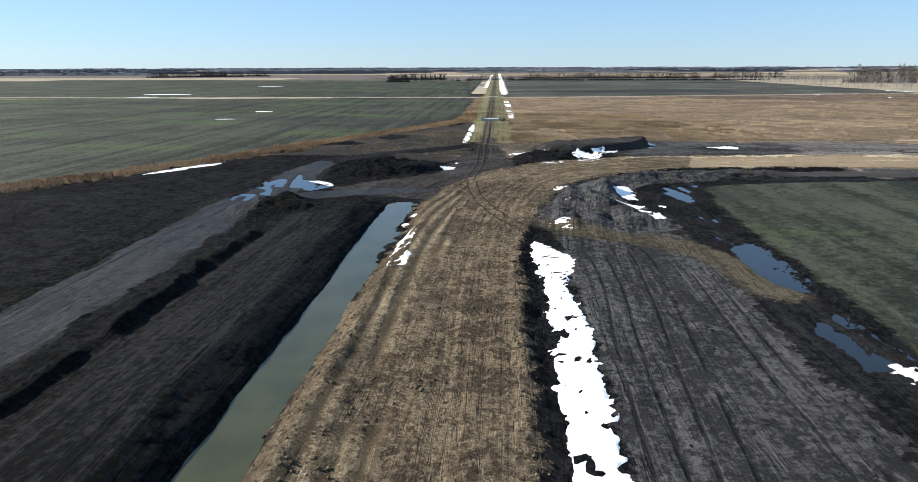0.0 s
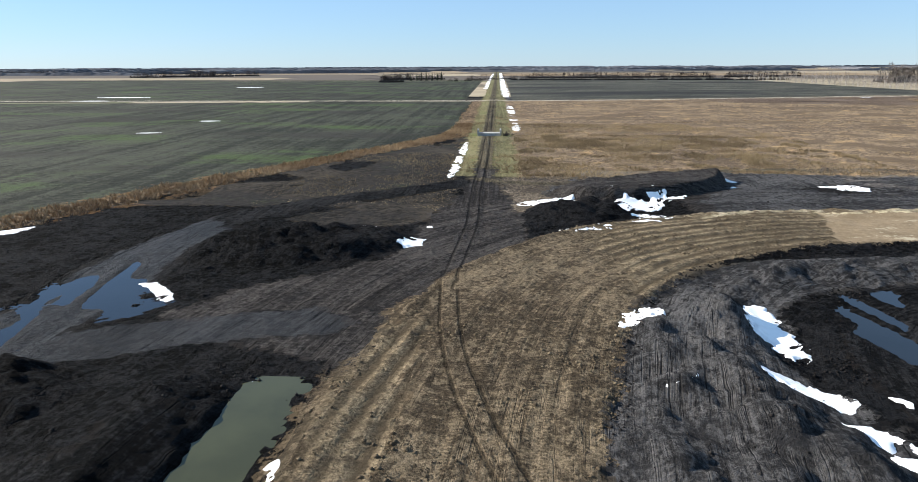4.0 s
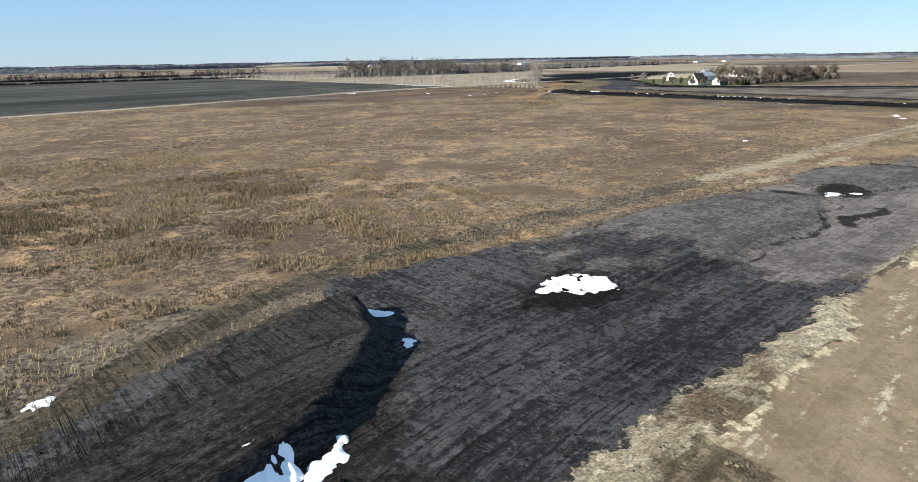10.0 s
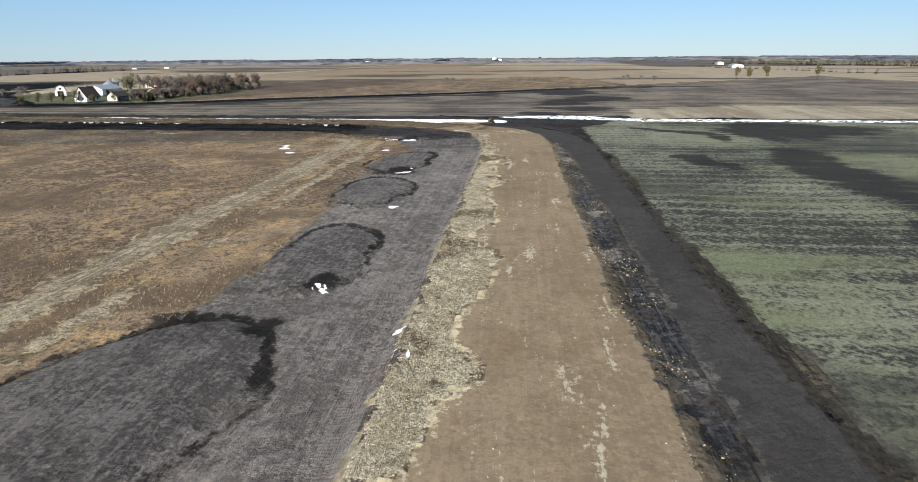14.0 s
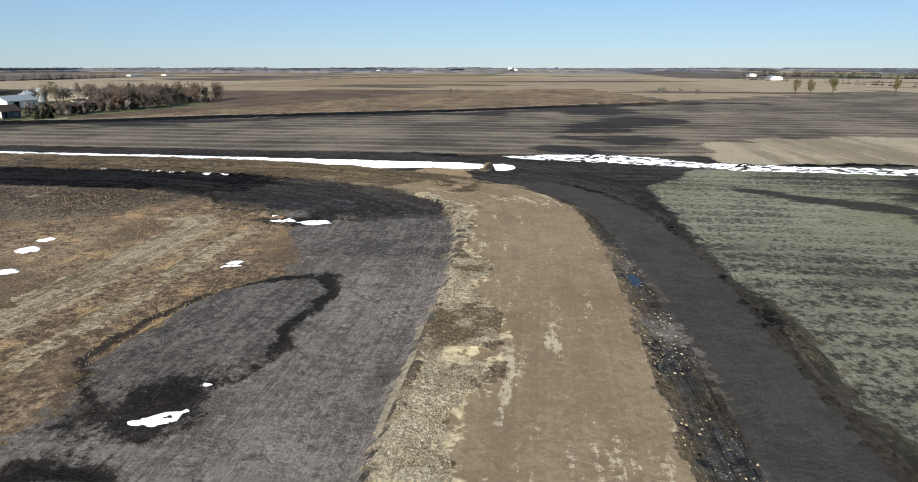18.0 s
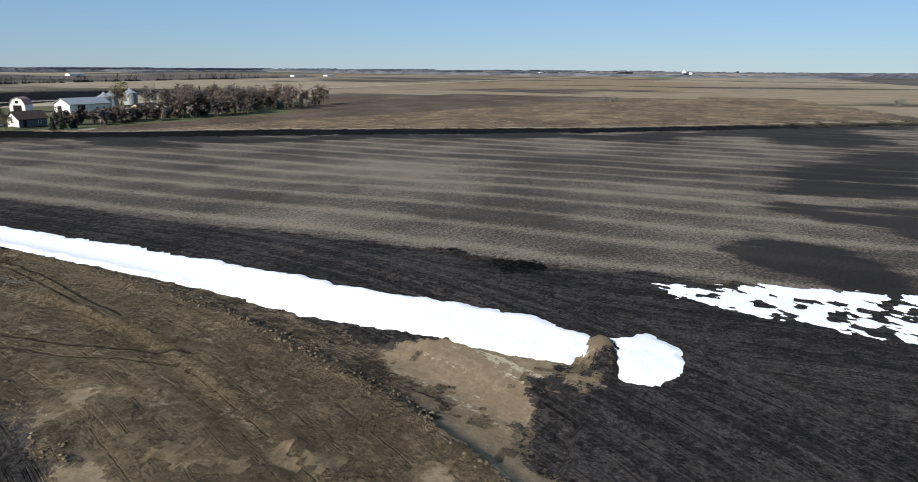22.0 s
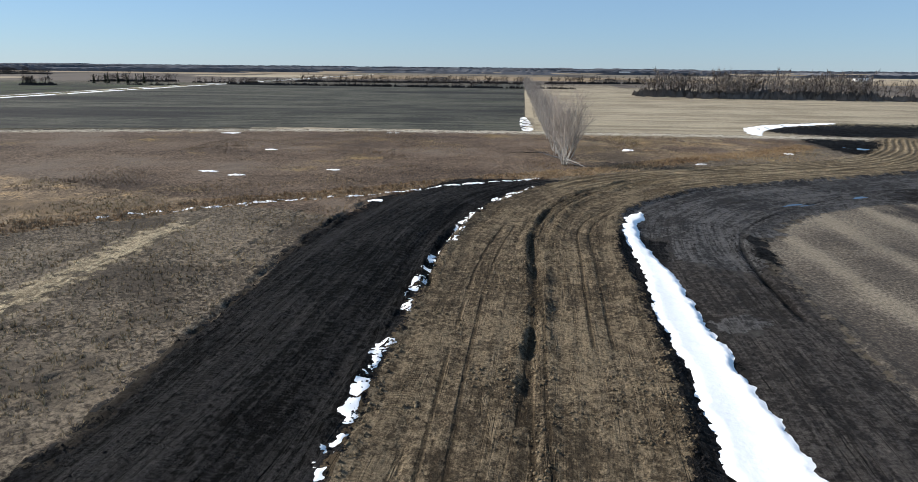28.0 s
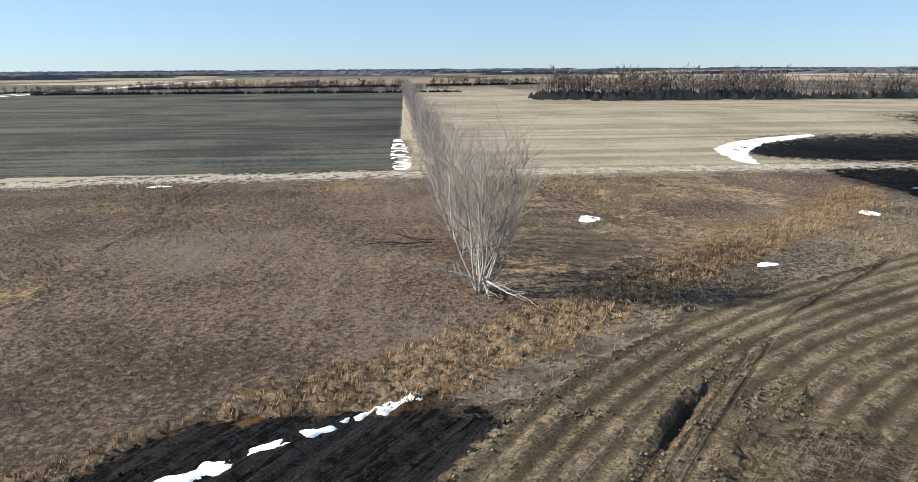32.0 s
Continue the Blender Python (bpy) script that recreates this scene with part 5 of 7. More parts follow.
wx, wy = np.meshgrid(np.linspace(-19, -11.5, 8), np.linspace(-100, 103, 60), indexing="ij")
sheet("ditch_water", wx, wy, np.full(wx.shape, -0.42), wx < 99, MAT["water"], "still olive-brown water in a long ditch", "water", "structure")

# snow: the strip in the ditch of the last stretch, then the patches by place
lay_snow([(317.7, 161.4), (317.4, 163.6), (320.6, 164.2), (323.9, 165.2), (323.4, 166.6), (318.5, 167.4), (318.6, 173), (319.6, 180), (320.6, 191), (322, 201), (322.7, 212), (323.8, 230), (324.2, 240), (324, 255), (324.4, 269), (326.2, 290), (329.0, 312), (329.9, 330), (330.4, 345), (331.4, 356), (331.2, 366), (331.9, 374), (333, 379.5), (336, 384.5), (336.6, 383.6), (334.3, 376), (333.5, 368), (333.7, 360), (334.4, 353), (334.3, 338), (334.3, 325), (334.5, 312), (332.0, 290), (330.8, 271), (330.8, 250), (330.3, 237), (329.3, 218), (328.1, 200), (326.9, 190), (326.4, 178), (325.8, 172), (323.8, 169), (323.6, 166), (326.2, 163.2), (324, 160.8), (320.4, 160.2)], "long white snow drift filling the roadside ditch", res=0.3, thick=0.5, ragged=0.75, seed=1, name="snow_drift", level=3.0)
lay_snow([(3.4, 20), (4.0, 48), (4.2, 62), (3.6, 72), (3.8, 81), (6.5, 76), (8.2, 71), (6.4, 64), (7.2, 52), (6.6, 42), (6.4, 30), (6.2, 20)], "melting snow strip beside the clay road", seed=2, ragged=1.0, res=0.2)
lay_snow([(-11.8, 66), (-12.2, 72.4), (-12.1, 76.8), (-11.8, 80), (-11.2, 83.2), (-10.4, 83.8), (-10.4, 81.6), (-10.8, 78.3), (-10.4, 75.5), (-10.8, 73), (-9.8, 71.6), (-9.9, 67)], "small snow strip on the ditch bank", seed=3, ragged=0.45, res=0.15)
SN = [[(-13.8, 87), (-13, 88.5), (-12, 88.2), (-12.5, 85.2)], [(-12.6, 90.8), (-12.4, 93.4), (-11.5, 92.9), (-11.6, 90.6)], [(-17.4, 101), (-16.9, 102.4), (-16.3, 102)], [(6, 88.2), (8, 90.6), (10.6, 89.2), (9.6, 87.6)], [(8.2, 85.4), (8.6, 86.6), (10.2, 86.2), (9.6, 85.2)],
      [(9.2, 112.2), (11, 115.4), (13.3, 116.8), (12.6, 113.4), (10.2, 111.6)], [(9.6, 100.4), (10.6, 102.8), (12.6, 103), (11.6, 101)], [(20.2, 117.8), (23.4, 118), (22.6, 110), (22.0, 105.8), (20.6, 109), (19.8, 113)],
      [(17.4, 104.4), (19.6, 104.8), (22.2, 101), (20.8, 100), (18.6, 101.6)], [(19.0, 98.2), (21.4, 98.2), (23.6, 94), (22.2, 92.8), (20.6, 95)], [(24, 102.4), (25.4, 101.6), (25, 100.2)],
      [(2.4, 161.6), (5.3, 162.4), (10.9, 166.4), (11.7, 163), (6.5, 159.2), (3.4, 159.2)], [(6.6, 143.4), (10, 145.4), (14.4, 145.8), (12, 143.6), (8.4, 141.6)], [(22.9, 167.9), (27.2, 168.4), (25.4, 165.6), (22.5, 165.7)],
      [(17.5, 166.2), (18.4, 164.4), (22.8, 164.9), (29.5, 167.6), (23.9, 161.4), (22.1, 161.8), (19.7, 160.4), (18, 159), (15.4, 161.8), (17.3, 162.6)], [(18.4, 158.3), (22.4, 158.8), (24, 156.7), (22.1, 155.1), (23.3, 153.8), (19.2, 150.9), (19.3, 152.4), (18.6, 154.8)], [(17.5, 148.6), (20.1, 151.8), (22.8, 152.5), (25, 154.6), (27.5, 155.1), (25.2, 152.1), (21.2, 149.1), (18, 147.7)],
      [(53, 177), (57, 178.6), (59.6, 177.6), (61.6, 173.8), (59, 172.2), (55.6, 174.4)], [(-17.6, 142.6), (-15.2, 142.4), (-15.2, 141.2), (-17, 141.4)], [(-12.8, 136.2), (-10.6, 139.2), (-8.6, 140), (-9.6, 136.6), (-11.2, 135)],
      [(38.6, 174.6), (39.6, 176.6), (40.2, 175.8)], [(40.4, 182.2), (41.6, 182.6), (42, 181)], [(113.6, 176.2), (116.4, 177.6), (117, 175.4), (115, 174.2)], [(117, 174.6), (118.8, 174.4), (118.4, 173)],
      [(111, 160.6), (116, 160.8), (119, 160.0), (117, 158.8), (112, 159.4)], [(108, 161.8), (114, 161.9), (115, 161.2), (109, 161.2)], [(141.6, 160.6), (144.6, 161), (144.8, 159.6), (142, 159.4)], [(156, 171.4), (158, 171.8), (157.8, 170.2), (156.2, 170)],
      [(190.8, 171.4), (192.2, 172), (192.4, 170.6)], [(219.6, 177.2), (221.6, 176.6), (222.2, 174.4), (220.4, 174.8)], [(224.2, 176.0), (225.6, 175.6), (225.4, 173.6)], [(270.2, 190), (272.6, 190.2), (272.6, 188), (270.4, 186), (269.2, 187.4)],
      [(269.4, 186), (270.6, 184.6), (271.2, 182.4), (269.8, 181.6), (267.8, 182.6), (268.4, 184.4)], [(26, 47.6), (28, 46.4), (33, 43), (31, 40.6), (27.4, 44)], [(249, 186), (250.4, 186), (250.2, 184.4)], [(302.2, 209.6), (301.5, 211.2), (302.2, 217), (303.4, 224), (304.4, 231.5), (304.8, 239), (305.6, 239.4), (305.2, 233), (304.7, 226), (304, 221), (303.5, 215.5), (303, 210.8)], [(146.6, 161.6), (148, 162.2), (148.2, 160.6), (147, 160.4)]]
for k, o in enumerate(SN):
    wide = max(max(p[0] for p in o) - min(p[0] for p in o), max(p[1] for p in o) - min(p[1] for p in o))
    lay_snow(o, "patch of melting white snow on dark soil", res=0.15, ragged=min(1.5, 0.55 + 0.12 * wide), seed=10 + k, holes=0.5 if 262 < o[0][0] < 275 else 0.12, cell=1.8, thick=0.08)
lay_snow([(304.7, 264), (305.1, 280), (305.7, 297), (306.1, 323), (307.0, 357), (308.0, 357), (307.2, 323), (306.7, 297), (306.6, 280), (306.3, 264)], "broken line of snow along the edge of the road", seed=60, ragged=0.55, holes=0.54, res=0.13, level=0.5, thick=0.03)
lay_snow([(308.2, 362), (308.9, 372), (310.8, 384), (313.6, 391), (319.2, 401.4), (320.2, 400.8), (314.6, 390), (312.2, 383.4), (310.4, 376), (309.4, 362)], "broken line of snow along the edge of the road", seed=61, ragged=0.55, holes=0.50, res=0.13, level=0.5, thick=0.03)
lay_snow([(-10, 184), (-9.8, 205), (-9.4, 241), (-8.2, 241), (-8.0, 205), (-8.6, 184)], "broken snow strip along the lane", seed=62, ragged=0.8, holes=0.4)
lay_snow([(4.6, 272), (4.2, 330), (3.6, 410), (6.6, 410), (7.0, 330), (6.8, 272)], "broken snow strip along the lane", res=0.6, seed=63, ragged=1.0, holes=0.5)
lay_snow([(2.6, 458), (2.6, 900), (3.4, 1700), (9.5, 1700), (7.6, 900), (7.4, 458)], "snow filling the roadside ditch far along the lane", res=1.6, seed=64, ragged=1.2, holes=0.35, thick=0.3)
lay_snow([(-13, 620), (-12, 1600), (-8, 1600), (-9, 620)], "snow in the far ditch of the lane", res=2.0, seed=65, ragged=1.2, holes=0.5, thick=0.3)
lay_snow([(338.4, 164), (341, 155), (344, 143), (340.5, 132), (334.5, 124), (331.8, 113), (331, 104), (329.5, 88), (328, 60), (327, 28), (321, 28), (321.2, 60), (321.5, 88), (321.8, 108), (323.3, 117), (327, 127), (330.6, 140), (332, 150), (333, 156), (334.6, 161)], "thin broken snow over grass beside the field", res=0.22, seed=66, ragged=1.3, holes=0.36, cell=1.1, thick=0.06)
lay_snow([(340, 153.4), (342.4, 155.6), (341.8, 149.4), (340.6, 150)], "thin broken snow over grass beside the field", res=0.2, seed=72, ragged=0.7)
rim_line = [(255, 370), (265, 376.2), (272, 381.4), (280, 386.4), (289.6, 391.8), (297, 396.4), (303, 402), (311, 408), (316, 411), (322.5, 415)]
lay_snow([(p - 0.25, q + 0.4) for p, q in rim_line] + [(p + 0.3, q - 0.45) for p, q in rim_line[::-1]], "broken snow along the reed ditch", seed=67, ragged=0.75, holes=0.42, res=0.15, level=0.6)
for k, (a, b, w, h) in enumerate(((293.4, 388, 1.6, 0.8), (252.6, 413.1, 2.6, 0.9), (260, 409.6, 2.4, 1.0), (277.6, 418.8, 1.8, 0.8), (346.2, 463.5, 2.2, 2.2), (252.4, 449.8, 2, 1), (388, 463, 1.6, 2), (359.6, 440, 1.6, 0.8), (224.7, 488.6, 4, 1.6), (275.5, 498, 3, 1.2), (164.2, 214, 1.4, 0.8), (257, 211.8, 1.2, 1.2), (245, 206.4, 1.2, 1.4), (252.7, 210.3, 1.6, 1.6), (251.4, 185.6, 0.8, 0.8), (17.3, 183.7, 1.2, 0.7), (-9.3, 145.9, 0.6, 1.0), (-110.3, 265.5, 5, 2), (-110, 310.8, 5, 2.4), (-245, 453, 14, 4), (-249, 497.5, 22, 6), (-237, 697, 16, 6))):
    lay_snow([(a - w, b - 0.4 * h), (a - 0.2 * w, b + h), (a + w, b + 0.5 * h), (a + 0.3 * w, b - h)], "scrap of melting snow lying in dry grass", res=0.2 if w < 4.5 else 0.8, ragged=0.6, seed=80 + k)
lay_snow([(-71, 127), (-66.5, 138.5), (-61.5, 144.4), (-60.4, 143), (-65, 135.5), (-69.5, 127)], "snow bank lying along dry reeds", seed=69, ragged=0.8)
lay_snow([(-37.4, 122), (-34, 122.6), (-31, 120), (-29.6, 117), (-31.2, 117.4), (-33.4, 120.4)], "snow scraps at the rim of a puddle", seed=70, ragged=0.9)
lay_snow([(317.5, 512), (317, 575), (320.5, 575), (322.5, 512)], "broken snow at the foot of the hedge", seed=71, ragged=1.0, holes=0.5)
lay_snow([(398, 511), (404, 530), (420, 551), (447, 567), (446, 572), (416, 558), (400, 540), (395, 516)], "crescent of snow round a drained pond", res=0.8, seed=68, ragged=1.0)


# ---- things ----
MAT["bark"] = plain("pale_grey_bark", (0.38, 0.35, 0.315), 0.9, 0.1, scale=1.5)
MAT["twig"] = plain("grey_brown_twigs", (0.29, 0.25, 0.22), 0.95, 0.05, scale=0.3)
MAT["wood_dark"] = plain("dark_bark", (0.085, 0.068, 0.056), 0.95, 0.05, scale=0.4)
MAT["olive"] = plain("faded_olive_leaves", (0.115, 0.105, 0.050), 0.9, 0.1, scale=0.5)
MAT["conifer"] = plain("dark_spruce_needles", (0.022, 0.030, 0.016), 0.9, 0.1, scale=0.8)
MAT["rust"] = plain("rusty_autumn_twigs", (0.165, 0.095, 0.060), 0.95, 0.05, scale=0.4)
MAT["shelter_rust"] = plain("brown_autumn_twigs", (0.120, 0.088, 0.068), 0.95, 0.05, scale=0.4)
MAT["silver"] = plain("silver_grey_leaves", (0.140, 0.138, 0.118), 0.9, 0.1, scale=0.5)
MAT["white_wall"] = plain("white_painted_boards", (0.72, 0.70, 0.66), 0.6, vary=0.08)
# dark blue holds the shade on the garage's side away from the sun
MAT["shaded_wall"] = plain("shaded_blue_boards", (0.075, 0.090, 0.105), 0.7, vary=0.15)
MAT["yellow_wall"] = plain("cream_yellow_boards", (0.62, 0.55, 0.36), 0.6, vary=0.08)
MAT["shingle"] = plain("brown_asphalt_shingles", (0.050, 0.034, 0.030), 0.9, scale=3)
MAT["tin"] = plain("galvanised_roof_sheet", (0.36, 0.38, 0.39), 0.45, 0.4, 0.4, 0.12)
MAT["pink_roof"] = plain("faded_red_shingles", (0.30, 0.19, 0.165), 0.9)
MAT["glass"] = plain("dark_window_glass", (0.02, 0.024, 0.03), 0.08, 0.5)
MAT["dark"] = plain("dark_doorway", (0.012, 0.011, 0.010), 0.9)
MAT["concrete"] = plain("weathered_concrete", (0.36, 0.345, 0.315), 0.85, vary=0.2, scale=1.2)
MAT["brush"] = plain("stacked_dead_wood", (0.19, 0.165, 0.14), 0.95, scale=1.2)


def link_mesh(name, verts, faces, mat, parent=None, smooth=False):
    me = bpy.data.meshes.new(name)
    me.from_pydata([tuple(map(float, v)) for v in verts], [], [tuple(map(int, f)) for f in faces])
    if smooth:
        me.shade_smooth()
    me.materials.append(mat)
    ob = new(name, me)
    ob.parent = parent
    return ob


def part(name, bm, material, parent, label=""):
    me = bpy.data.meshes.new(name)
    bm.to_mesh(me)
    bm.free()
    me.materials.append(material)
    ob = new(name, me)
    ob.parent = parent
    return tagged(ob, label=label)


def box(bm, lo, hi, bevel=0.0):
    r = bmesh.ops.create_cube(bm, size=1.0)
    for v in r["verts"]:
        v.co = Vector([(lo[k] + hi[k]) / 2 + v.co[k] * (hi[k] - lo[k]) for k in range(3)])
    if bevel:
        bmesh.ops.bevel(bm, geom=list({e for v in r["verts"] for e in v.link_edges}), offset=bevel, segments=1, affect="EDGES")
    return bm


class Tubes:
    """Collects tapered limbs into one mesh."""

    def __init__(self, sides=4):
        self.v, self.f, self.sides = [], [], sides

    def limb(self, pts, r0, r1):
        n, k0 = len(pts), len(self.v)
        for i, p in enumerate(pts):
            t = (pts[min(i + 1, n - 1)] - pts[max(i - 1, 0)]).normalized()
            a = t.orthogonal().normalized()
            b = t.cross(a)
            r = r0 + (r1 - r0) * i / (n - 1)
            for k in range(self.sides):
                w = 2 * math.pi * k / self.sides
                self.v.append(p + (a * math.cos(w) + b * math.sin(w)) * r)
        for i in range(n - 1):
            for k in range(self.sides):
                q = (k + 1) % self.sides
                b0 = k0 + i * self.sides
                self.f.append((b0 + k, b0 + q, b0 + self.sides + q, b0 + self.sides + k))


def wander(rng, start, way, length, n, bend, lift):
    pts, p, d = [start.copy()], start.copy(), way.normalized()
    for _ in range(n):
        d = (d + Vector((rng.uniform(-bend, bend), rng.uniform(-bend, bend), rng.uniform(-bend, bend) + lift))).normalized()
        p = p + d * (length / n)
        pts.append(p.copy())
    return pts, d


def bare_tree(name, seed, height, stems, spread, fine, label, bark, twig, category="tree", group="", tilt=0.0, bare=2):
    """A leafless tree: stems from one foot, limbs, and a crown of many thin twigs."""
    rng = random.Random(seed)
    root = tagged(new(name), label=label, category=category, group=group)
    stem_t, crown_t = Tubes(5), Tubes(3)
    for k in range(stems):
        w = 2 * math.pi * (k + rng.random() * 0.7) / stems
        lean = spread * rng.uniform(0.35, 1.1) if stems > 1 else 0.05
        h = height * rng.uniform(0.74, 1.0)
        pts, _ = wander(rng, Vector((math.cos(w) * 0.4, math.sin(w) * 0.4, -0.3)), Vector((math.cos(w) * lean + tilt, math.sin(w) * lean, 1)), h * 0.95, 8, 0.17, 0.05)
        r = 0.0085 * h * rng.uniform(0.7, 1.2)
        stem_t.limb(pts, r, 0.03)
        for i in range(bare, 9):
            for _ in range(fine):
                way = Vector((rng.uniform(-1, 1), rng.uniform(-1, 1), rng.uniform(0.35, 1.5)))
                ln = h * rng.uniform(0.14, 0.32) * (1.15 - 0.06 * i)
                lp, ld = wander(rng, pts[i].lerp(pts[i - 1], rng.random()), way, ln, 3, 0.16, 0.08)
                crown_t.limb(lp, 0.034, 0.013)
                for j in range(1, 4):
                    for _ in range(2):
                        tw = (ld + Vector((rng.uniform(-1, 1), rng.uniform(-1, 1), rng.uniform(-0.2, 0.9)))).normalized()
                        tp, td = wander(rng, lp[j], tw, ln * rng.uniform(0.3, 0.55), 2, 0.2, 0.05)
                        crown_t.limb(tp, 0.015, 0.008)
    link_mesh("trunk", stem_t.v, stem_t.f, bark, root)
    link_mesh("crown", crown_t.v, crown_t.f, twig, root)
    return root


def foliage(rng, n, rx, rz, z0, size, narrow=0.35):
    """Many thin leaf and twig blades through an uneven crown."""
    v, f = [], []
    lobes = [(rng.uniform(-0.5, 0.5), rng.uniform(-0.5, 0.5), rng.uniform(-0.6, 0.7), rng.uniform(0.35, 0.65)) for _ in range(9)]
    for _ in range(n):
        lx, ly, lz, lr = lobes[rng.randrange(9)]
        d = Vector((rng.gauss(0, 1), rng.gauss(0, 1), rng.gauss(0, 1))).normalized() * lr * rng.uniform(0.3, 1.0)
        c = Vector(((lx + d.x) * rx, (ly + d.y) * rx, z0 + rz + (lz + d.z) * rz))
        if c.z < 0.15:
            c.z = rng.uniform(0.15, 0.8)
        a = Vector((rng.uniform(-1, 1), rng.uniform(-1, 1), rng.uniform(-0.2, 1.6))).normalized() * size * rng.uniform(0.6, 1.4)
        b = a.orthogonal().normalized() * size * narrow
        k = len(v)
        v += [c - a - b * 0.4, c + b, c + a, c - b]
        f.append((k, k + 1, k + 2, k + 3))
    return v, f


def leafy_tree(name, seed, height, radius, mat, label, blades=260, trunk_share=0.18, group="", size=0.5, category="tree"):
    rng = random.Random(seed)
    root = tagged(new(name), label=label, category=category, group=group)
    t = Tubes(5)
    pts, _ = wander(rng, Vector((0, 0, -0.2)), Vector((0, 0, 1)), height * 0.8, 4, 0.05, 0.1)
    t.limb(pts, 0.02 * height + 0.04, 0.04)
    for i in range(1, 5):
        for _ in range(3):
            lp, _ = wander(rng, pts[i], Vector((rng.uniform(-1, 1), rng.uniform(-1, 1), 0.7)), radius * 0.9, 2, 0.2, 0.1)
            t.limb(lp, 0.05, 0.02)
    link_mesh("trunk", t.v, t.f, MAT["wood_dark"], root)
    v, f = foliage(rng, blades, radius, height * (1 - trunk_share) / 2, height * trunk_share, size)
    link_mesh("crown", v, f, mat, root)
    return root


def spruce(name, seed, height, radius, label):
    rng = random.Random(seed)
    root = tagged(new(name), label=label, category="conifer", group="spruces in the farmyard")
    t = Tubes(5)
    t.limb([Vector((0, 0, -0.2)), Vector((0, 0, height * 0.5)), Vector((0, 0, height))], 0.12, 0.02)
    link_mesh("trunk", t.v, t.f, MAT["wood_dark"], root)
    v, f = [], []
    for k in range(220):
        h = rng.uniform(0.04, 1) ** 1.2
        w = rng.uniform(0, 6.283)
        r = radius * (1 - h) * rng.uniform(0.75, 1.1) + 0.1
        base, tip = Vector((0, 0, height * h + 0.25)), Vector((math.cos(w) * r, math.sin(w) * r, height * h - 0.15 * r))
        side = Vector((-math.sin(w), math.cos(w), 0)) * (0.28 + 0.2 * r)
        i = len(v)
        v += [base, tip * 0.6 + base * 0.4 + side, tip, tip * 0.6 + base * 0.4 - side]
        f.append((i, i + 1, i + 2, i + 3))
    link_mesh("crown", v, f, MAT["conifer"], root)
    return root


def ground_z(x, y):
    return float(height_at(x, y)[0])


# the big bare clump at the head of the hedge, with its broken limbs
big = bare_tree("bare_tree", 4, 17.5, 11, 0.52, 7, "tall leafless clump of pale trunks with broken limbs", MAT["bark"], MAT["twig"], tilt=0.14, bare=3)
TX, TY = 327.5, 434.6
big.location = (TX, TY, ground_z(TX, TY))
rng = random.Random(77)
for k, (ax, ay, ln) in enumerate(((0.9, -0.8, 4.6), (0.5, -1.3, 4.8), (0.1, -1, 3.0), (-1, 0.3, 4.5), (-1, -0.2, 3.5), (1, -0.3, 4.5))):
    t = Tubes(5)
    pts, d = wander(rng, Vector((ax * 0.3, ay * 0.3, 1.6 - 0.15 * k)), Vector((ax, ay, -0.25 if k < 3 or k == 5 else 0.35)), ln, 6, 0.12, 0.0 if k < 3 else -0.03)
    for p in pts:
        p.z = max(p.z, 0.12)
    t.limb(pts, 0.12, 0.04)
    for i in range(2, 7):
        for _ in range(2):
            lp, _ = wander(rng, pts[i], d + Vector((rng.uniform(-1, 1), rng.uniform(-1, 1), rng.uniform(-0.1, 0.6))), rng.uniform(0.8, 2.2), 2, 0.2, 0)
            t.limb(lp, 0.035, 0.012)
    tagged(link_mesh("broken_limb", t.v, t.f, MAT["bark"], big), label="pale broken limb")
t = Tubes(5)
for k in range(5):
    pts, d = wander(rng, Vector((rng.uniform(-3, 3), rng.uniform(-1.2, 1.2), 0.25)), Vector((-1, rng.uniform(-0.3, 0.3), 0.06)), rng.uniform(4, 7), 5, 0.12, 0)
    t.limb(pts, 0.12, 0.03)
    for i in range(1, 6):
        lp, _ = wander(rng, pts[i], d + Vector((0, rng.uniform(-1, 1), 0.6)), 1.5, 2, 0.2, 0)
        t.limb(lp, 0.03, 0.01)
fallen = tagged(link_mesh("fallen_tree", t.v, t.f, MAT["wood_dark"]), label="fallen dead branches lying in dry grass", category="dead wood")
fallen.location = (322, 453, ground_z(322, 453) + 0.1)

# hedge of bare young trees running north from it
kinds = [bare_tree("hedge_tree", 20 + k, 12.5 + k, 5, 0.16, 2, "slender leafless grey tree in a long hedge row", MAT["bark"], MAT["twig"], group="hedge row") for k in range(3)]
spots = []
yy = 439.5
while yy < 980:
    spots.append((327.4 - (yy - 432) * 0.010 + rng.uniform(-1.0, 1.0), yy))
    yy += rng.uniform(3.2, 4.6) * (1 + (yy - 433) / 150)
spots = [(a, b) for a, b in spots if abs(b - 506) > 6]
hz = height_at([a for a, b in spots], [b for a, b in spots])
for k, ((a, b), z) in enumerate(zip(spots, hz)):
    sc = rng.uniform(0.8, 1.1)
    m = pose(a, b, float(z), 0, 0, rng.uniform(0, 360))
    if k < 3:
        kinds[k].matrix_world = m
    else:
        copy_thing(kinds[k % 3], m)


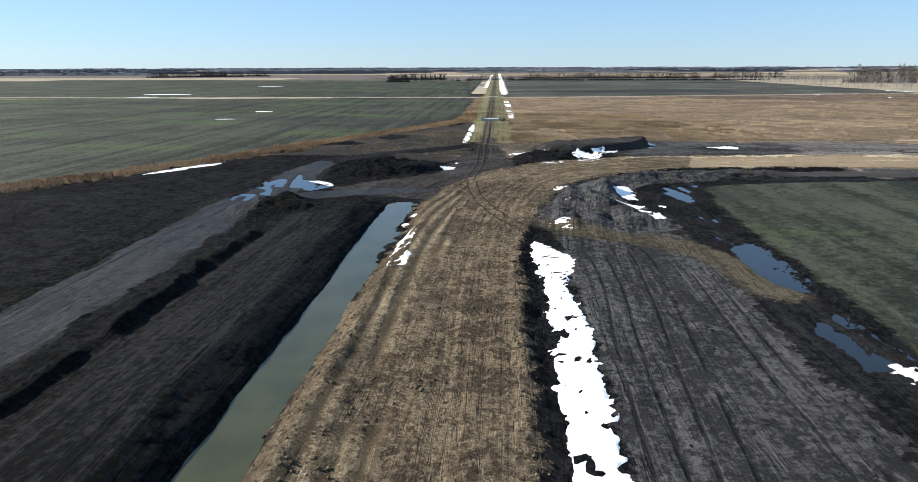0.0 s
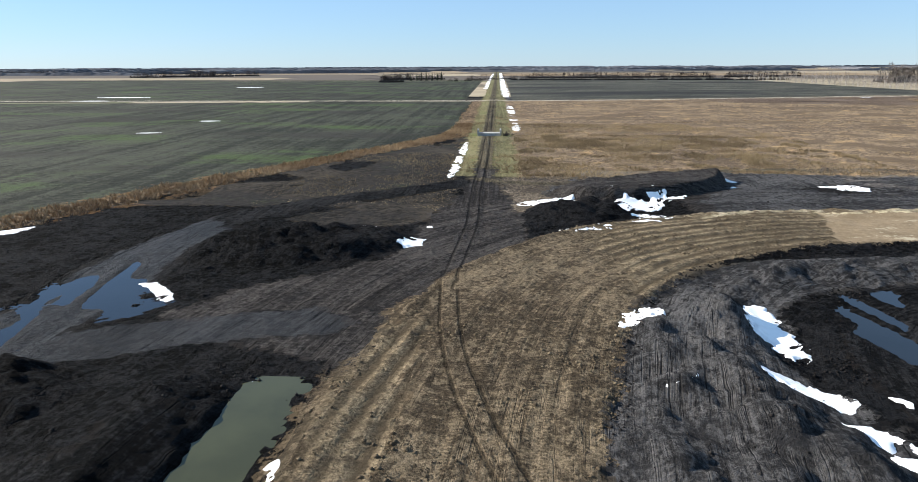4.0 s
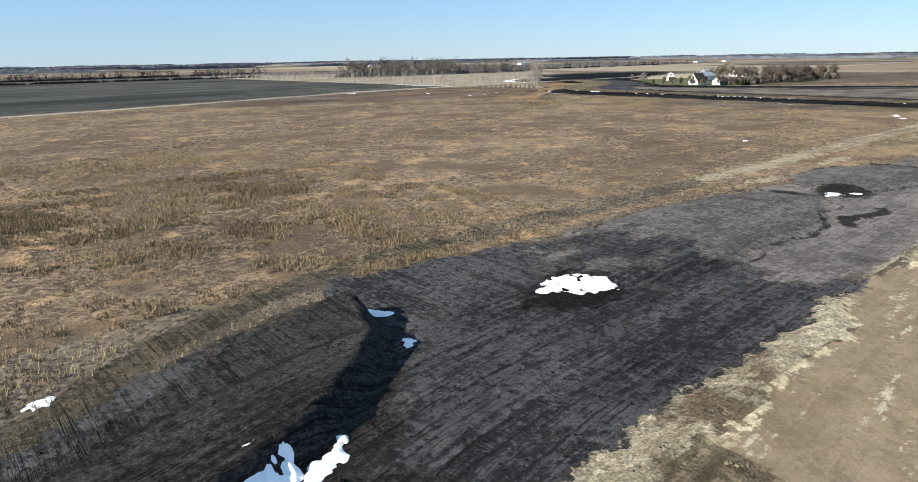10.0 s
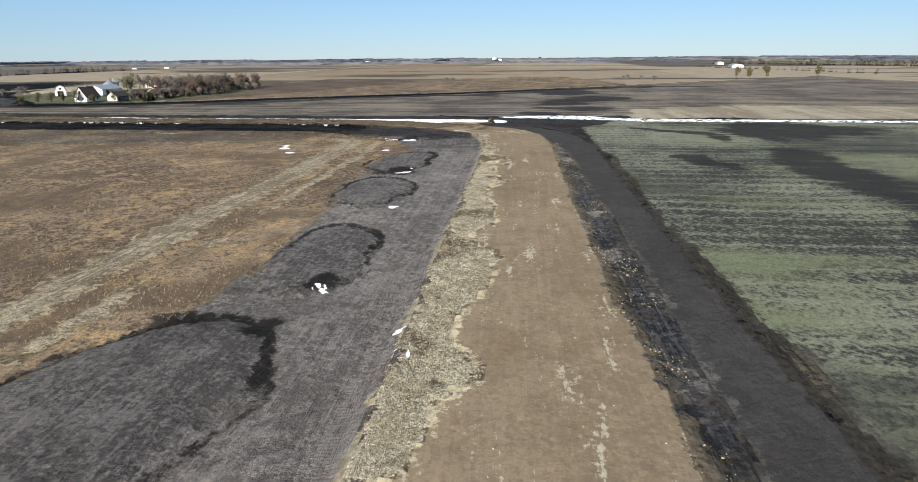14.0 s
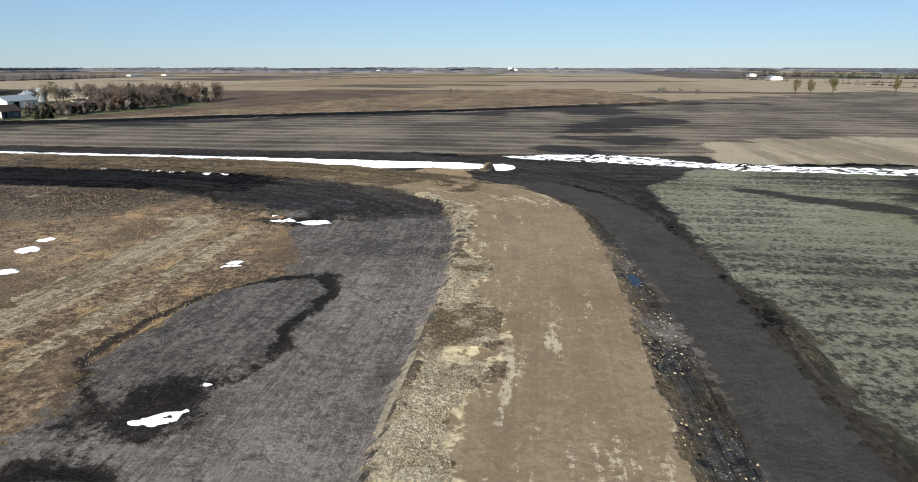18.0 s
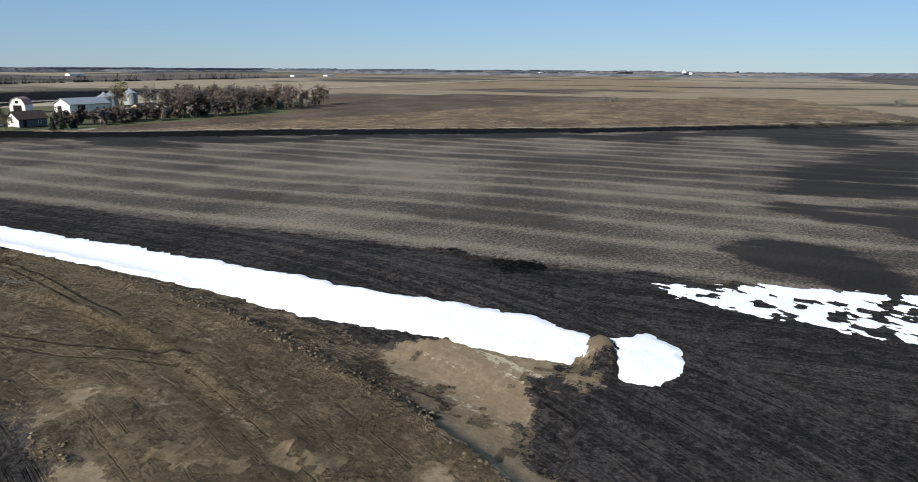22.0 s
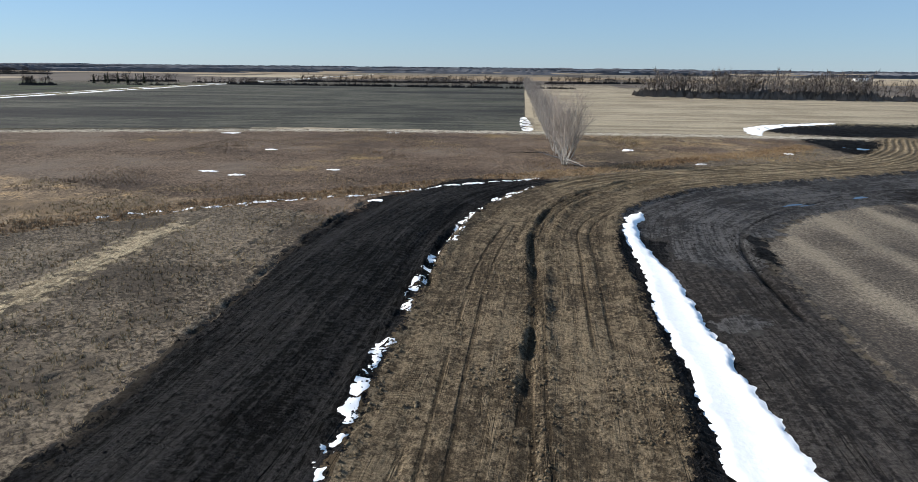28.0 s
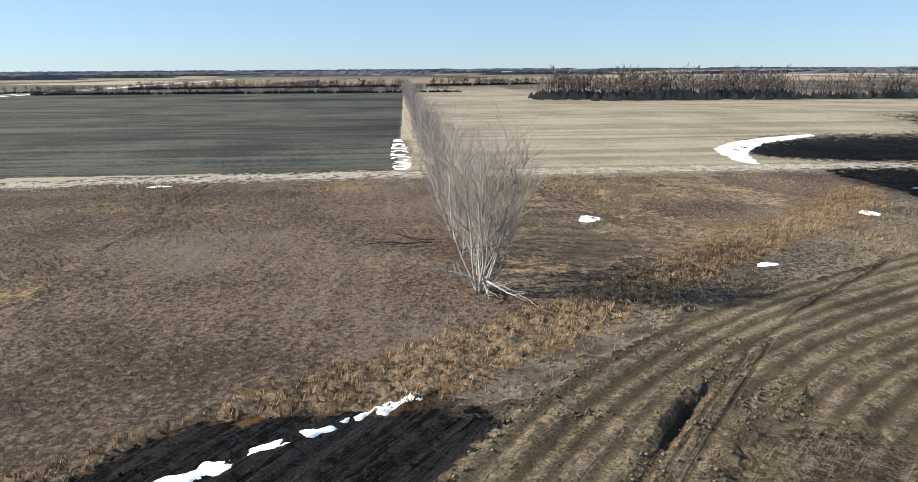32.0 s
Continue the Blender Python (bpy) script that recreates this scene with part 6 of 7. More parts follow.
# ---- far tree rows: joined, past counting ----
def grove(name, label, strips, mat, seed, blades=34, wide=1.0):
    """Bare woods as one mesh: strips of (x0, y0, x1, y1, width, height, trees)."""
    rng = random.Random(seed)
    v, f = [], []
    for x0, y0, x1, y1, wid, hgt, n in strips:
        ux, uy = x1 - x0, y1 - y0
        ln = math.hypot(ux, uy)
        px, py = -uy / ln, ux / ln
        for _ in range(n):
            s, o = rng.random(), rng.uniform(-0.5, 0.5) * wid
            cx, cy = x0 + ux * s + px * o, y0 + uy * s + py * o
            h = hgt * rng.uniform(0.55, 1.08)
            r = h * rng.uniform(0.22, 0.36)
            i = len(v)
            w = 0.018 * h
            v += [Vector((cx - w, cy, -0.3)), Vector((cx + w, cy, -0.3)), Vector((cx + w * 0.3, cy, h * 0.8)), Vector((cx, cy + w, -0.3))]
            f += [(i, i + 1, i + 2), (i + 1, i + 3, i + 2)]
            limbs = []
            for _ in range(7):
                w_, up = rng.uniform(0, 6.283), rng.uniform(0.25, 1.3)
                root_ = Vector((cx, cy, h * rng.uniform(0.18, 0.5)))
                out = Vector((math.cos(w_), math.sin(w_), up)).normalized()
                tip = root_ + out * h * rng.uniform(0.3, 0.48)
                tip.z = min(tip.z, h * rng.uniform(0.85, 1.0))
                limbs.append((root_, tip))
                b = Vector((-out.y, out.x, 0)).normalized() * 0.008 * h
                i = len(v)
                v += [root_ - b, root_ + b, tip]
                f.append((i, i + 1, i + 2))
            for _ in range(blades):
                p0, p1 = limbs[rng.randrange(7)]
                c = p0.lerp(p1, rng.uniform(0.35, 1.05))
                d = Vector((rng.gauss(0, 1), rng.gauss(0, 1), rng.gauss(0.25, 0.8))).normalized() * h * rng.uniform(0.05, 0.15)
                b = Vector((-d.y - 0.01, d.x, 0)).normalized() * h * rng.uniform(0.003, 0.008) * wide
                i = len(v)
                v += [c - b, c + b, c + d]
                f.append((i, i + 1, i + 2))
            for _ in range(6):
                c = Vector((cx + rng.uniform(-1.5, 1.5) * r, cy + rng.uniform(-1, 1) * r, 0))
                i = len(v)
                hh = h * rng.uniform(0.10, 0.26)
                v += [c + Vector((-hh * 0.5, 0, -0.2)), c + Vector((hh * 0.5, 0.5, -0.2)), c + Vector((rng.uniform(-0.3, 0.3), 0.3, hh))]
                f.append((i, i + 1, i + 2))
    return tagged(link_mesh(name, v, f, mat), label=label, category="trees", kind="stuff")


MAT["far_wood"] = plain("bare_grey_brown_woods", (0.165, 0.142, 0.126), 0.95, 0.05, vary=0.4, scale=0.08)
# distance haze over the horizon woods is put into this blue-grey
MAT["hazy_wood"] = plain("haze_tinted_far_woods", (0.105, 0.108, 0.120), 0.95, 0.05, vary=0.3, scale=0.02)
MAT["far_wood_dark"] = plain("bare_dark_woods", (0.060, 0.050, 0.046), 0.95, 0.05, vary=0.35, scale=0.05)
grove("shelterbelt", "thick belt of tall bare cottonwoods beyond a stubble field", [(412, 812, 590, 826, 34, 25, 150), (600, 790, 690, 800, 26, 11, 60), (445, 790, 650, 778, 20, 21, 90)], MAT["far_wood"], 1, 150, 1.7)
grove("field_hedge", "long straight row of bare trees behind tilled fields", [(46, 1085, 330, 1120, 8, 12, 210), (352, 1130, 480, 1170, 10, 13, 90), (14, 955, 370, 945, 9, 10, 230), (700, 830, 1300, 900, 14, 12, 120)], MAT["far_wood_dark"], 2, 70, 2.6)
grove("copse", "dark copse of bare trees beside the far farm lane", [(-140, 868, -116, 872, 14, 13, 34), (-156, 998, -78, 1030, 18, 13, 60), (-40, 1000, 20, 1022, 10, 9, 30), (-60, 905, -20, 925, 6, 6, 24)], MAT["far_wood_dark"], 3, 80, 2.4)
grove("far_woods", "dark far woods on the horizon", [(-640, 1220, -470, 1360, 60, 13, 190), (-1140, 1500, -1010, 1560, 60, 14, 120), (-640, 1450, -600, 1480, 40, 15, 40), (1200, -450, 1630, -240, 40, 16, 150), (840, -200, 1300, -120, 10, 7, 60)], MAT["far_wood_dark"], 4, 50, 4.0)
rg = random.Random(9)
strips = []
for k in range(560):
    w, r = rg.uniform(0, 6.283), rg.uniform(1700, 4700) if k % 3 else rg.uniform(3600, 4800)
    cx, cy = 170 + r * math.cos(w), 250 + r * math.sin(w)
    if cy < -400 and cx < 300:
        continue
    ln = rg.uniform(150, 900)
    q = rg.choice((0, 0, 90)) + rg.uniform(-3, 3)
    strips.append((cx, cy, cx + ln * math.cos(radians(q)), cy + ln * math.sin(radians(q)), rg.choice((12, 30, 60)), rg.uniform(5.5, 9.5), int(ln / 15)))


def far_canopy(name, label, strips, mat, seed):
    """Woods miles off: long low bodies of canopy with uneven tops and ends that thin out."""
    rng = random.Random(seed)
    v, f = [], []
    for x0, y0, x1, y1, wid, hgt, n in strips:
        ln = math.hypot(x1 - x0, y1 - y0)
        px, py = -(y1 - y0) / ln * wid / 2, (x1 - x0) / ln * wid / 2
        m = max(6, int(ln / 11))
        high = 0.6
        for i in range(m + 1):
            u = i / m
            high = rng.uniform(0.55, 1.0)
            h = hgt * high * min(1.0, 8 * u + 0.1, 8 * (1 - u) + 0.1)
            cx, cy = x0 + (x1 - x0) * u, y0 + (y1 - y0) * u
            v += [(cx - px, cy - py, -0.5), (cx - px * 0.6, cy - py * 0.6, h), (cx + px * 0.6, cy + py * 0.6, h * rng.uniform(0.7, 1.1)), (cx + px, cy + py, -0.5)]
            if i:
                k = len(v) - 8
                f += [(k + a, k + a + 4, k + a + 5, k + a + 1) for a in range(3)]
    return tagged(link_mesh(name, v, f, mat), label=label, category="trees", kind="stuff")


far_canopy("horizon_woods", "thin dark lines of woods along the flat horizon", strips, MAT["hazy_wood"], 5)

# spruces by the far lane
for k, (a, b) in enumerate([(-112, 930), (-105, 938), (-99, 934), (-93, 941), (-86, 946), (-80, 952), (-75, 958)]):
    sp = spruce("far_spruce", 40 + k, 9 + (k * 37 % 4), 2.6, "dark spruce in a row by the far lane")
    sp.location = (a, b, 0)

# field willows and shrubs to the east
for k, (a, b, h) in enumerate([(693, -17, 11), (693, -27, 10), (676, -35, 11.5), (679, -76, 13)]):
    w = leafy_tree("field_willow", 60 + k, h, 3.4, MAT["olive"], "olive willow standing alone between fields", 220, 0.2, "field willows", 0.8)
    w.location = (a, b, 0)
for k, (a, b, h) in enumerate([(679, 227, 3.2), (684, 223, 2.8), (700, 75, 4), (712, 70, 4.2), (690, 62, 3.6), (672, 54, 4)]):
    w = leafy_tree("field_shrub", 70 + k, h, 2.6, MAT["silver"], "grey leafless shrub in a field", 110, 0.05, "field shrubs", 0.6, "shrub")
    w.location = (a, b, 0)

# ---- farmstead ----
def gable_house(name, cx, cy, sx, sy, eave, ridge, turn, wall, roof, label, side=None, doors=(), windows=(), chimney=False):
    """A gabled building, ridge along its own x. doors, windows: (face, along, base, width, height); face w, s, e or n."""
    root = tagged(new(name), label=label, category="building")
    side = side or wall
    hx, hy = sx / 2, sy / 2
    for sgn, nm in ((-1, "gable_wall"), (1, "gable_wall")):
        bm = bmesh.new()
        prof = [(-hy, 0), (hy, 0), (hy, eave), (0, ridge), (-hy, eave)]
        a = [bm.verts.new((sgn * hx, y, z)) for y, z in prof]
        b = [bm.verts.new((sgn * (hx - 0.15), y, z)) for y, z in prof]
        bm.faces.new(a), bm.faces.new(b[::-1])
        for i in range(5):
            bm.faces.new((a[i], b[i], b[(i + 1) % 5], a[(i + 1) % 5]))
        part(nm, bm, wall, root)
    for sgn in (-1, 1):
        part("side_wall", box(bmesh.new(), (-hx + 0.15, sgn * hy - 0.15 if sgn > 0 else -hy, 0), (hx - 0.15, hy if sgn > 0 else -hy + 0.15, eave), 0), side, root)
    o, slope = 0.45, (ridge - eave) / hy
    for sgn in (-1, 1):
        bm = bmesh.new()
        top = [(-hx - o, 0, ridge + 0.05), (hx + o, 0, ridge + 0.05), (hx + o, sgn * (hy + o), eave - o * slope + 0.05), (-hx - o, sgn * (hy + o), eave - o * slope + 0.05)]
        a = [bm.verts.new(p) for p in top]
        b = [bm.verts.new((p[0], p[1], p[2] + 0.16)) for p in top]
        bm.faces.new(a), bm.faces.new(b[::-1])
        for i in range(4):
            bm.faces.new((a[i], b[i], b[(i + 1) % 4], a[(i + 1) % 4]))
        part("roof_slope", bm, roof, root)

    def opening(nm, face, al, base, w, h, mat, d=0.06):
        bm = bmesh.new()
        if face in "we":
            x = -hx if face == "w" else hx
            box(bm, (x - d, al - w / 2, base), (x + d, al + w / 2, base + h))
        else:
            y = -hy if face == "s" else hy
            box(bm, (al - w / 2, y - d, base), (al + w / 2, y + d, base + h))
        return part(nm, bm, mat, root)

    for q in doors:
        opening("door", *q, MAT["dark"])
    for q in windows:
        fr = opening("window", *q, MAT["white_wall"], 0.05)
        bm = bmesh.new()
        f, al, bs, w, h = q
        if f in "we":
            x = -hx if f == "w" else hx
            box(bm, (x - 0.07, al - w / 2 + 0.1, bs + 0.1), (x + 0.07, al + w / 2 - 0.1, bs + h - 0.1))
        else:
            y = -hy if f == "s" else hy
            box(bm, (al - w / 2 + 0.1, y - 0.07, bs + 0.1), (al + w / 2 - 0.1, y + 0.07, bs + h - 0.1))
        part("pane", bm, MAT["glass"], fr)
    if chimney:
        part("chimney", box(bmesh.new(), (-0.4, -0.4, ridge - 0.8), (0.4, 0.4, ridge + 1.0), 0.04), MAT["pink_roof"], root)
    root.matrix_world = pose(cx, cy, 0.0, 0, 0, turn)
    return root


gable_house("farmhouse", 415.5, 375, 9.5, 7.0, 2.6, 7.2, -4, MAT["white_wall"], MAT["shingle"], "white farmhouse with a steep brown shingle roof", windows=(("w", -1.4, 0.9, 1.0, 1.4), ("w", 1.4, 0.9, 1.0, 1.4), ("w", 0, 4.0, 1.2, 1.4), ("s", -2.5, 0.8, 1.2, 1.3), ("s", 2.8, 0.8, 1.2, 1.3)), doors=(("s", 0.4, 0.1, 1.0, 2.0),), chimney=True)
# the garage's side walls carry their shade as a dark blue colour
gable_house("garage", 422.5, 363, 9.0, 5.6, 2.5, 4.6, -4, MAT["white_wall"], MAT["shingle"], "white garage with sides coloured dark blue for shade and brown roof", side=MAT["shaded_wall"], doors=(("s", -2.6, 0.1, 1.0, 2.0),), windows=(("s", 2, 0.9, 1.0, 1.0),))
gable_house("long_shed", 478, 407, 18, 9.5, 3.4, 5.6, -3, MAT["white_wall"], MAT["tin"], "long white shed with a galvanised roof", doors=(("s", -4, 0.05, 3.4, 2.9), ("w", 1.5, 0.05, 2.6, 2.6)), windows=(("s", 3, 1.2, 1.2, 0.9), ("s", 6, 1.2, 1.2, 0.9)))
gable_house("bungalow", 481, 376, 10, 6.5, 2.5, 4.0, 2, MAT["yellow_wall"], MAT["shingle"], "cream-yellow bungalow with a brown roof", windows=(("s", -3.3, 0.9, 1.3, 1.1), ("s", -0.8, 0.9, 1.3, 1.1), ("s", 2.4, 0.9, 1.3, 1.1), ("w", 0, 0.9, 1.2, 1.1)), doors=(("s", 4.2, 0.1, 0.9, 2.0),), chimney=True)
gable_house("tool_shed", 486, 372.5, 4, 3.2, 2.2, 3.2, 0, MAT["white_wall"], MAT["tin"], "small white tool shed behind the bungalow", doors=(("s", 0, 0.1, 1.6, 1.9),))
gable_house("field_shed", 601, 396, 6, 5, 3.0, 5.0, 0, MAT["white_wall"], MAT["tin"], "white shed at the end of the shelter trees", doors=(("w", 0, 0.05, 2.4, 2.6),))
gable_house("red_roofed_house", 566, 428, 12, 7, 2.8, 5.2, 5, MAT["white_wall"], MAT["pink_roof"], "white house with a faded red roof among trees", windows=(("s", -3, 0.9, 1.3, 1.2), ("s", 2, 0.9, 1.3, 1.2)))


def gambrel_barn(cx, cy):
    root = tagged(new("barn"), label="small white barn with a faded red gambrel roof", category="building")
    prof = [(-2.8, 0), (2.8, 0), (2.8, 3.0), (1.9, 5.0), (0, 5.9), (-1.9, 5.0), (-2.8, 3.0)]
    for x0, x1, nm in ((-4.0, -3.85, "front_wall"), (3.85, 4.0, "back_wall")):
        bm = bmesh.new()
        a, b = [bm.verts.new((x0, y, z)) for y, z in prof], [bm.verts.new((x1, y, z)) for y, z in prof]
        bm.faces.new(a[::-1]), bm.faces.new(b)
        for i in range(7):
            bm.faces.new((a[i], a[(i + 1) % 7], b[(i + 1) % 7], b[i]))
        part(nm, bm, MAT["white_wall"], root)
    for sgn in (-1, 1):
        part("side_wall", box(bmesh.new(), (-3.85, sgn * 2.8 - 0.07, 0), (3.85, sgn * 2.8 + 0.07, 3.0)), MAT["white_wall"], root)
        for (ya, za), (yb, zb) in (((2.95, 2.9), (1.95, 5.12)), ((1.95, 5.12), (0, 6.02))):
            bm = bmesh.new()
            q = [(-4.3, sgn * ya, za), (4.3, sgn * ya, za), (4.3, sgn * yb, zb), (-4.3, sgn * yb, zb)]
            a, b = [bm.verts.new(p) for p in q], [bm.verts.new((p[0], p[1], p[2] + 0.12)) for p in q]
            bm.faces.new(a), bm.faces.new(b[::-1])
            for i in range(4):
                bm.faces.new((a[i], b[i], b[(i + 1) % 4], a[(i + 1) % 4]))
            part("roof_slope", bm, MAT["pink_roof"], root)
    # near-black panels on the wall stand in for the shade inside the doorways
    part("barn_door", box(bmesh.new(), (-4.08, -1.5, 0), (-3.98, 1.5, 2.8)), MAT["dark"], root, "black panel standing for the shaded doorway")
    part("hay_door", box(bmesh.new(), (-4.08, -0.5, 3.6), (-3.98, 0.5, 4.6)), MAT["dark"], root)
    root.matrix_world = pose(cx, cy, 0, 0, 0, 35)


gambrel_barn(466, 427)


def grain_bin(cx, cy, r, h):
    root = tagged(new("grain_bin"), label="round galvanised grain bin with a conical roof", category="grain bin", group="grain bins")
    bm = bmesh.new()
    n = 20
    rings = [[bm.verts.new((rr * math.cos(6.2832 * k / n), rr * math.sin(6.2832 * k / n), z)) for k in range(n)] for rr, z in [(r * (1 + 0.012 * (i % 2)), h * i / 8) for i in range(9)]]
    for a, b in zip(rings, rings[1:]):
        for k in range(n):
            bm.faces.new((a[k], a[(k + 1) % n], b[(k + 1) % n], b[k]))
    part("wall", bm, MAT["tin"], root)
    bm = bmesh.new()
    bmesh.ops.create_cone(bm, cap_ends=True, segments=20, radius1=r * 1.06, radius2=0.3, depth=r * 0.62, matrix=Matrix.Translation((0, 0, h + r * 0.31)))
    part("roof", bm, MAT["tin"], root)
    bm = bmesh.new()
    bmesh.ops.create_cone(bm, cap_ends=True, segments=10, radius1=0.4, radius2=0.36, depth=0.5, matrix=Matrix.Translation((0, 0, h + r * 0.62 + 0.2)))
    part("cap", bm, MAT["tin"], root)
    root.location = (cx, cy, 0)


for cx, cy, r, h in ((499, 419, 2.9, 5.0), (507, 424, 2.9, 5.2), (526, 433, 3.2, 5.6)):
    grain_bin(cx, cy, r, h)

# farmyard trees and shelter planting
for k, (a, b, h, r) in enumerate([(400.5, 390, 5.5, 1.9), (403, 385, 6.2, 2.2), (405.5, 380.5, 5.0, 1.8), (408, 375.5, 6.5, 2.3), (409.5, 368, 3.4, 1.6), (412, 358, 6.5, 2.5), (398, 396, 4.0, 1.5), (393, 393, 3.6, 1.4)]):
    w = leafy_tree("yard_tree", 80 + k, h, r, MAT["olive"], "small olive yard tree with thin leaves", 420, 0.16, "yard trees", 0.42)
    w.location = (a, b, 0)
for k, (a, b, h) in enumerate([(417.5, 345.5, 3.6), (420.5, 345, 4.2), (424, 345, 3.4)]):
    spruce("spruce", 90 + k, h, 1.5, "young dark spruce on the farm lawn").location = (a, b, 0)
spruce("tall_spruce", 97, 11, 2.6, "tall dark spruce among the shelter trees").location = (487, 353, 0)
tall = leafy_tree("cottonwood", 98, 15, 5.0, MAT["olive"], "tall thin-leaved cottonwood beside the shed", 520, 0.2, "", 0.6)
tall.location = (487, 397, 0)
rr = random.Random(5)
MAT["shelter_wood"] = plain("grey_brown_shelter_twigs", (0.088, 0.074, 0.064), 0.95, 0.05, vary=0.4, scale=0.2)
mats = [MAT["shelter_wood"], MAT["silver"], MAT["shelter_rust"], MAT["shelter_wood"], MAT["far_wood"]]
words = ["bare grey-brown tree in the shelter belt", "silver-grey olive shrub in the shelter belt", "rust-coloured autumn shrub beside the farm", "bare brown shelter tree beside the farm", "leafless grey shrub beside the farm"]
for k in range(150):
    u = rr.random()
    a, b = 432 + 140 * u + rr.uniform(-10, 10), 352 - 12 * u + rr.uniform(-5, 22) + 40 * u * u * rr.random()
    if a < 470 and b > 362:
        b -= 14
    if abs(a - 481) < 9 and abs(b - 372) < 8:
        continue
    front = k % 5 in (1, 4)
    h = rr.uniform(3.4, 5.4) if front or a < 470 else rr.uniform(7, 11.5)
    w = leafy_tree("shelter_tree", 100 + k, h, h * 0.42, mats[k % 5], words[k % 5], 330, 0.02, "shelter belt of the farm", 0.72)
    w.location = (a, b, 0)
for k in range(30):
    a, b = 510 + rr.uniform(0, 70), 400 + rr.uniform(-14, 40)
    w = leafy_tree("back_tree", 180 + k, rr.uniform(7, 10), 3.6, mats[k % 5], words[k % 5], 260, 0.04, "shelter belt of the farm", 0.7)
    w.location = (a, b, 0)
for k, (a, b, h) in enumerate([(452, 441, 6), (457, 447, 5), (449, 449, 5.4), (470, 452, 5.5)]):
    w = leafy_tree("lane_shrub", 200 + k, h, 3.0, MAT["far_wood"], "bare brown shrub beside the farm lane", 240, 0.05, "lane shrubs", 0.6, "shrub")
    w.location = (a, b, 0)

# far sheds, houses and a town on the skyline, a few strokes each
def far_shed(cx, cy, sx, sy, h, roof):
    gable_house("far_shed", cx, cy, sx, sy, h * 0.65, h, 0, MAT["white_wall"], roof, "white farm shed far off on the plain")


for q in [(1500, -210, 22, 12, 6), (900, 1500, 26, 12, 6), (1150, 1250, 30, 12, 5), (1400, 950, 40, 10, 3.2), (1480, 930, 30, 10, 3.2), (2300, 700, 40, 14, 7), (620, 2300, 30, 14, 7), (2900, 320, 24, 16, 16), (2930, 300, 40, 16, 9), (1180, -150, 22, 12, 6), (1210, -165, 16, 10, 5)]:
    far_shed(*q, MAT["tin"])

# ---- the little bridge on the country lane ----
bridge = tagged(new("culvert_bridge"), label="short concrete bridge deck with low parapets on the lane", category="bridge")
part("deck", box(bmesh.new(), (-3.4, -1.9, -0.25), (3.4, 1.9, 0.12), 0.05), MAT["concrete"], bridge)
for sgn in (-1, 1):
    part("parapet", box(bmesh.new(), (sgn * 3.3 - 0.16, -2.4, -0.2), (sgn * 3.3 + 0.16, 2.4, 0.85), 0.04), MAT["concrete"], bridge)
    for k in (-1, 1):
        part("end_post", box(bmesh.new(), (sgn * 3.3 - 0.25, k * 2.4 - 0.22, -0.3), (sgn * 3.3 + 0.25, k * 2.4 + 0.22, 1.1), 0.04), MAT["concrete"], bridge)
    part("abutment", box(bmesh.new(), (-3.3, sgn * 1.75 - 0.2, -1.9), (3.3, sgn * 1.75 + 0.2, -0.25), 0.03), MAT["concrete"], bridge)
bridge.location = (-2.9, 258.5, 0.55)
t = Tubes(5)
for k in range(26):
    pts, d = wander(rng, Vector((rng.uniform(-1.6, 1.6), rng.uniform(-1.2, 1.2), rng.uniform(0.1, 0.7))), Vector((rng.uniform(-1, 1), rng.uniform(-0.5, 0.5), 0.15)), rng.uniform(1, 2.6), 3, 0.15, 0)
    t.limb(pts, 0.09, 0.03)
pile = tagged(link_mesh("brush_pile", t.v, t.f, MAT["wood_dark"]), label="dark pile of dead branches beside the bridge", category="brush pile")
pile.location = (2.6, 259, ground_z(2.6, 259) + 0.5)


# ---- grass, reeds and clods: past counting, joined ----
def scatter(name, label, category, mat, px, py, size, blade):
    """blade(n, size) gives corner offsets (n, k, 3) of small islands and their faces."""
    z = height_at(px, py)
    off, faces = blade(len(px), size)
    v = off + np.stack([px, py, z], -1)[:, None, :]
    k = off.shape[1]
    f = (np.array(faces)[None] + (np.arange(len(px)) * k)[:, None, None]).reshape(-1, len(faces[0]))
    me = bpy.data.meshes.new(name)
    me.vertices.add(v.shape[0] * k)
    me.vertices.foreach_set("co", v.astype(np.float32).ravel())
    me.loops.add(f.size)
    me.loops.foreach_set("vertex_index", f.ravel().astype(np.int32))
    me.polygons.add(len(f))
    me.polygons.foreach_set("loop_start", np.arange(0, f.size, f.shape[1], dtype=np.int32))
    me.update(calc_edges=True)
    me.materials.append(mat)
    return tagged(new(name, me), label=label, category=category, kind="stuff")


gen = np.random.default_rng(3)


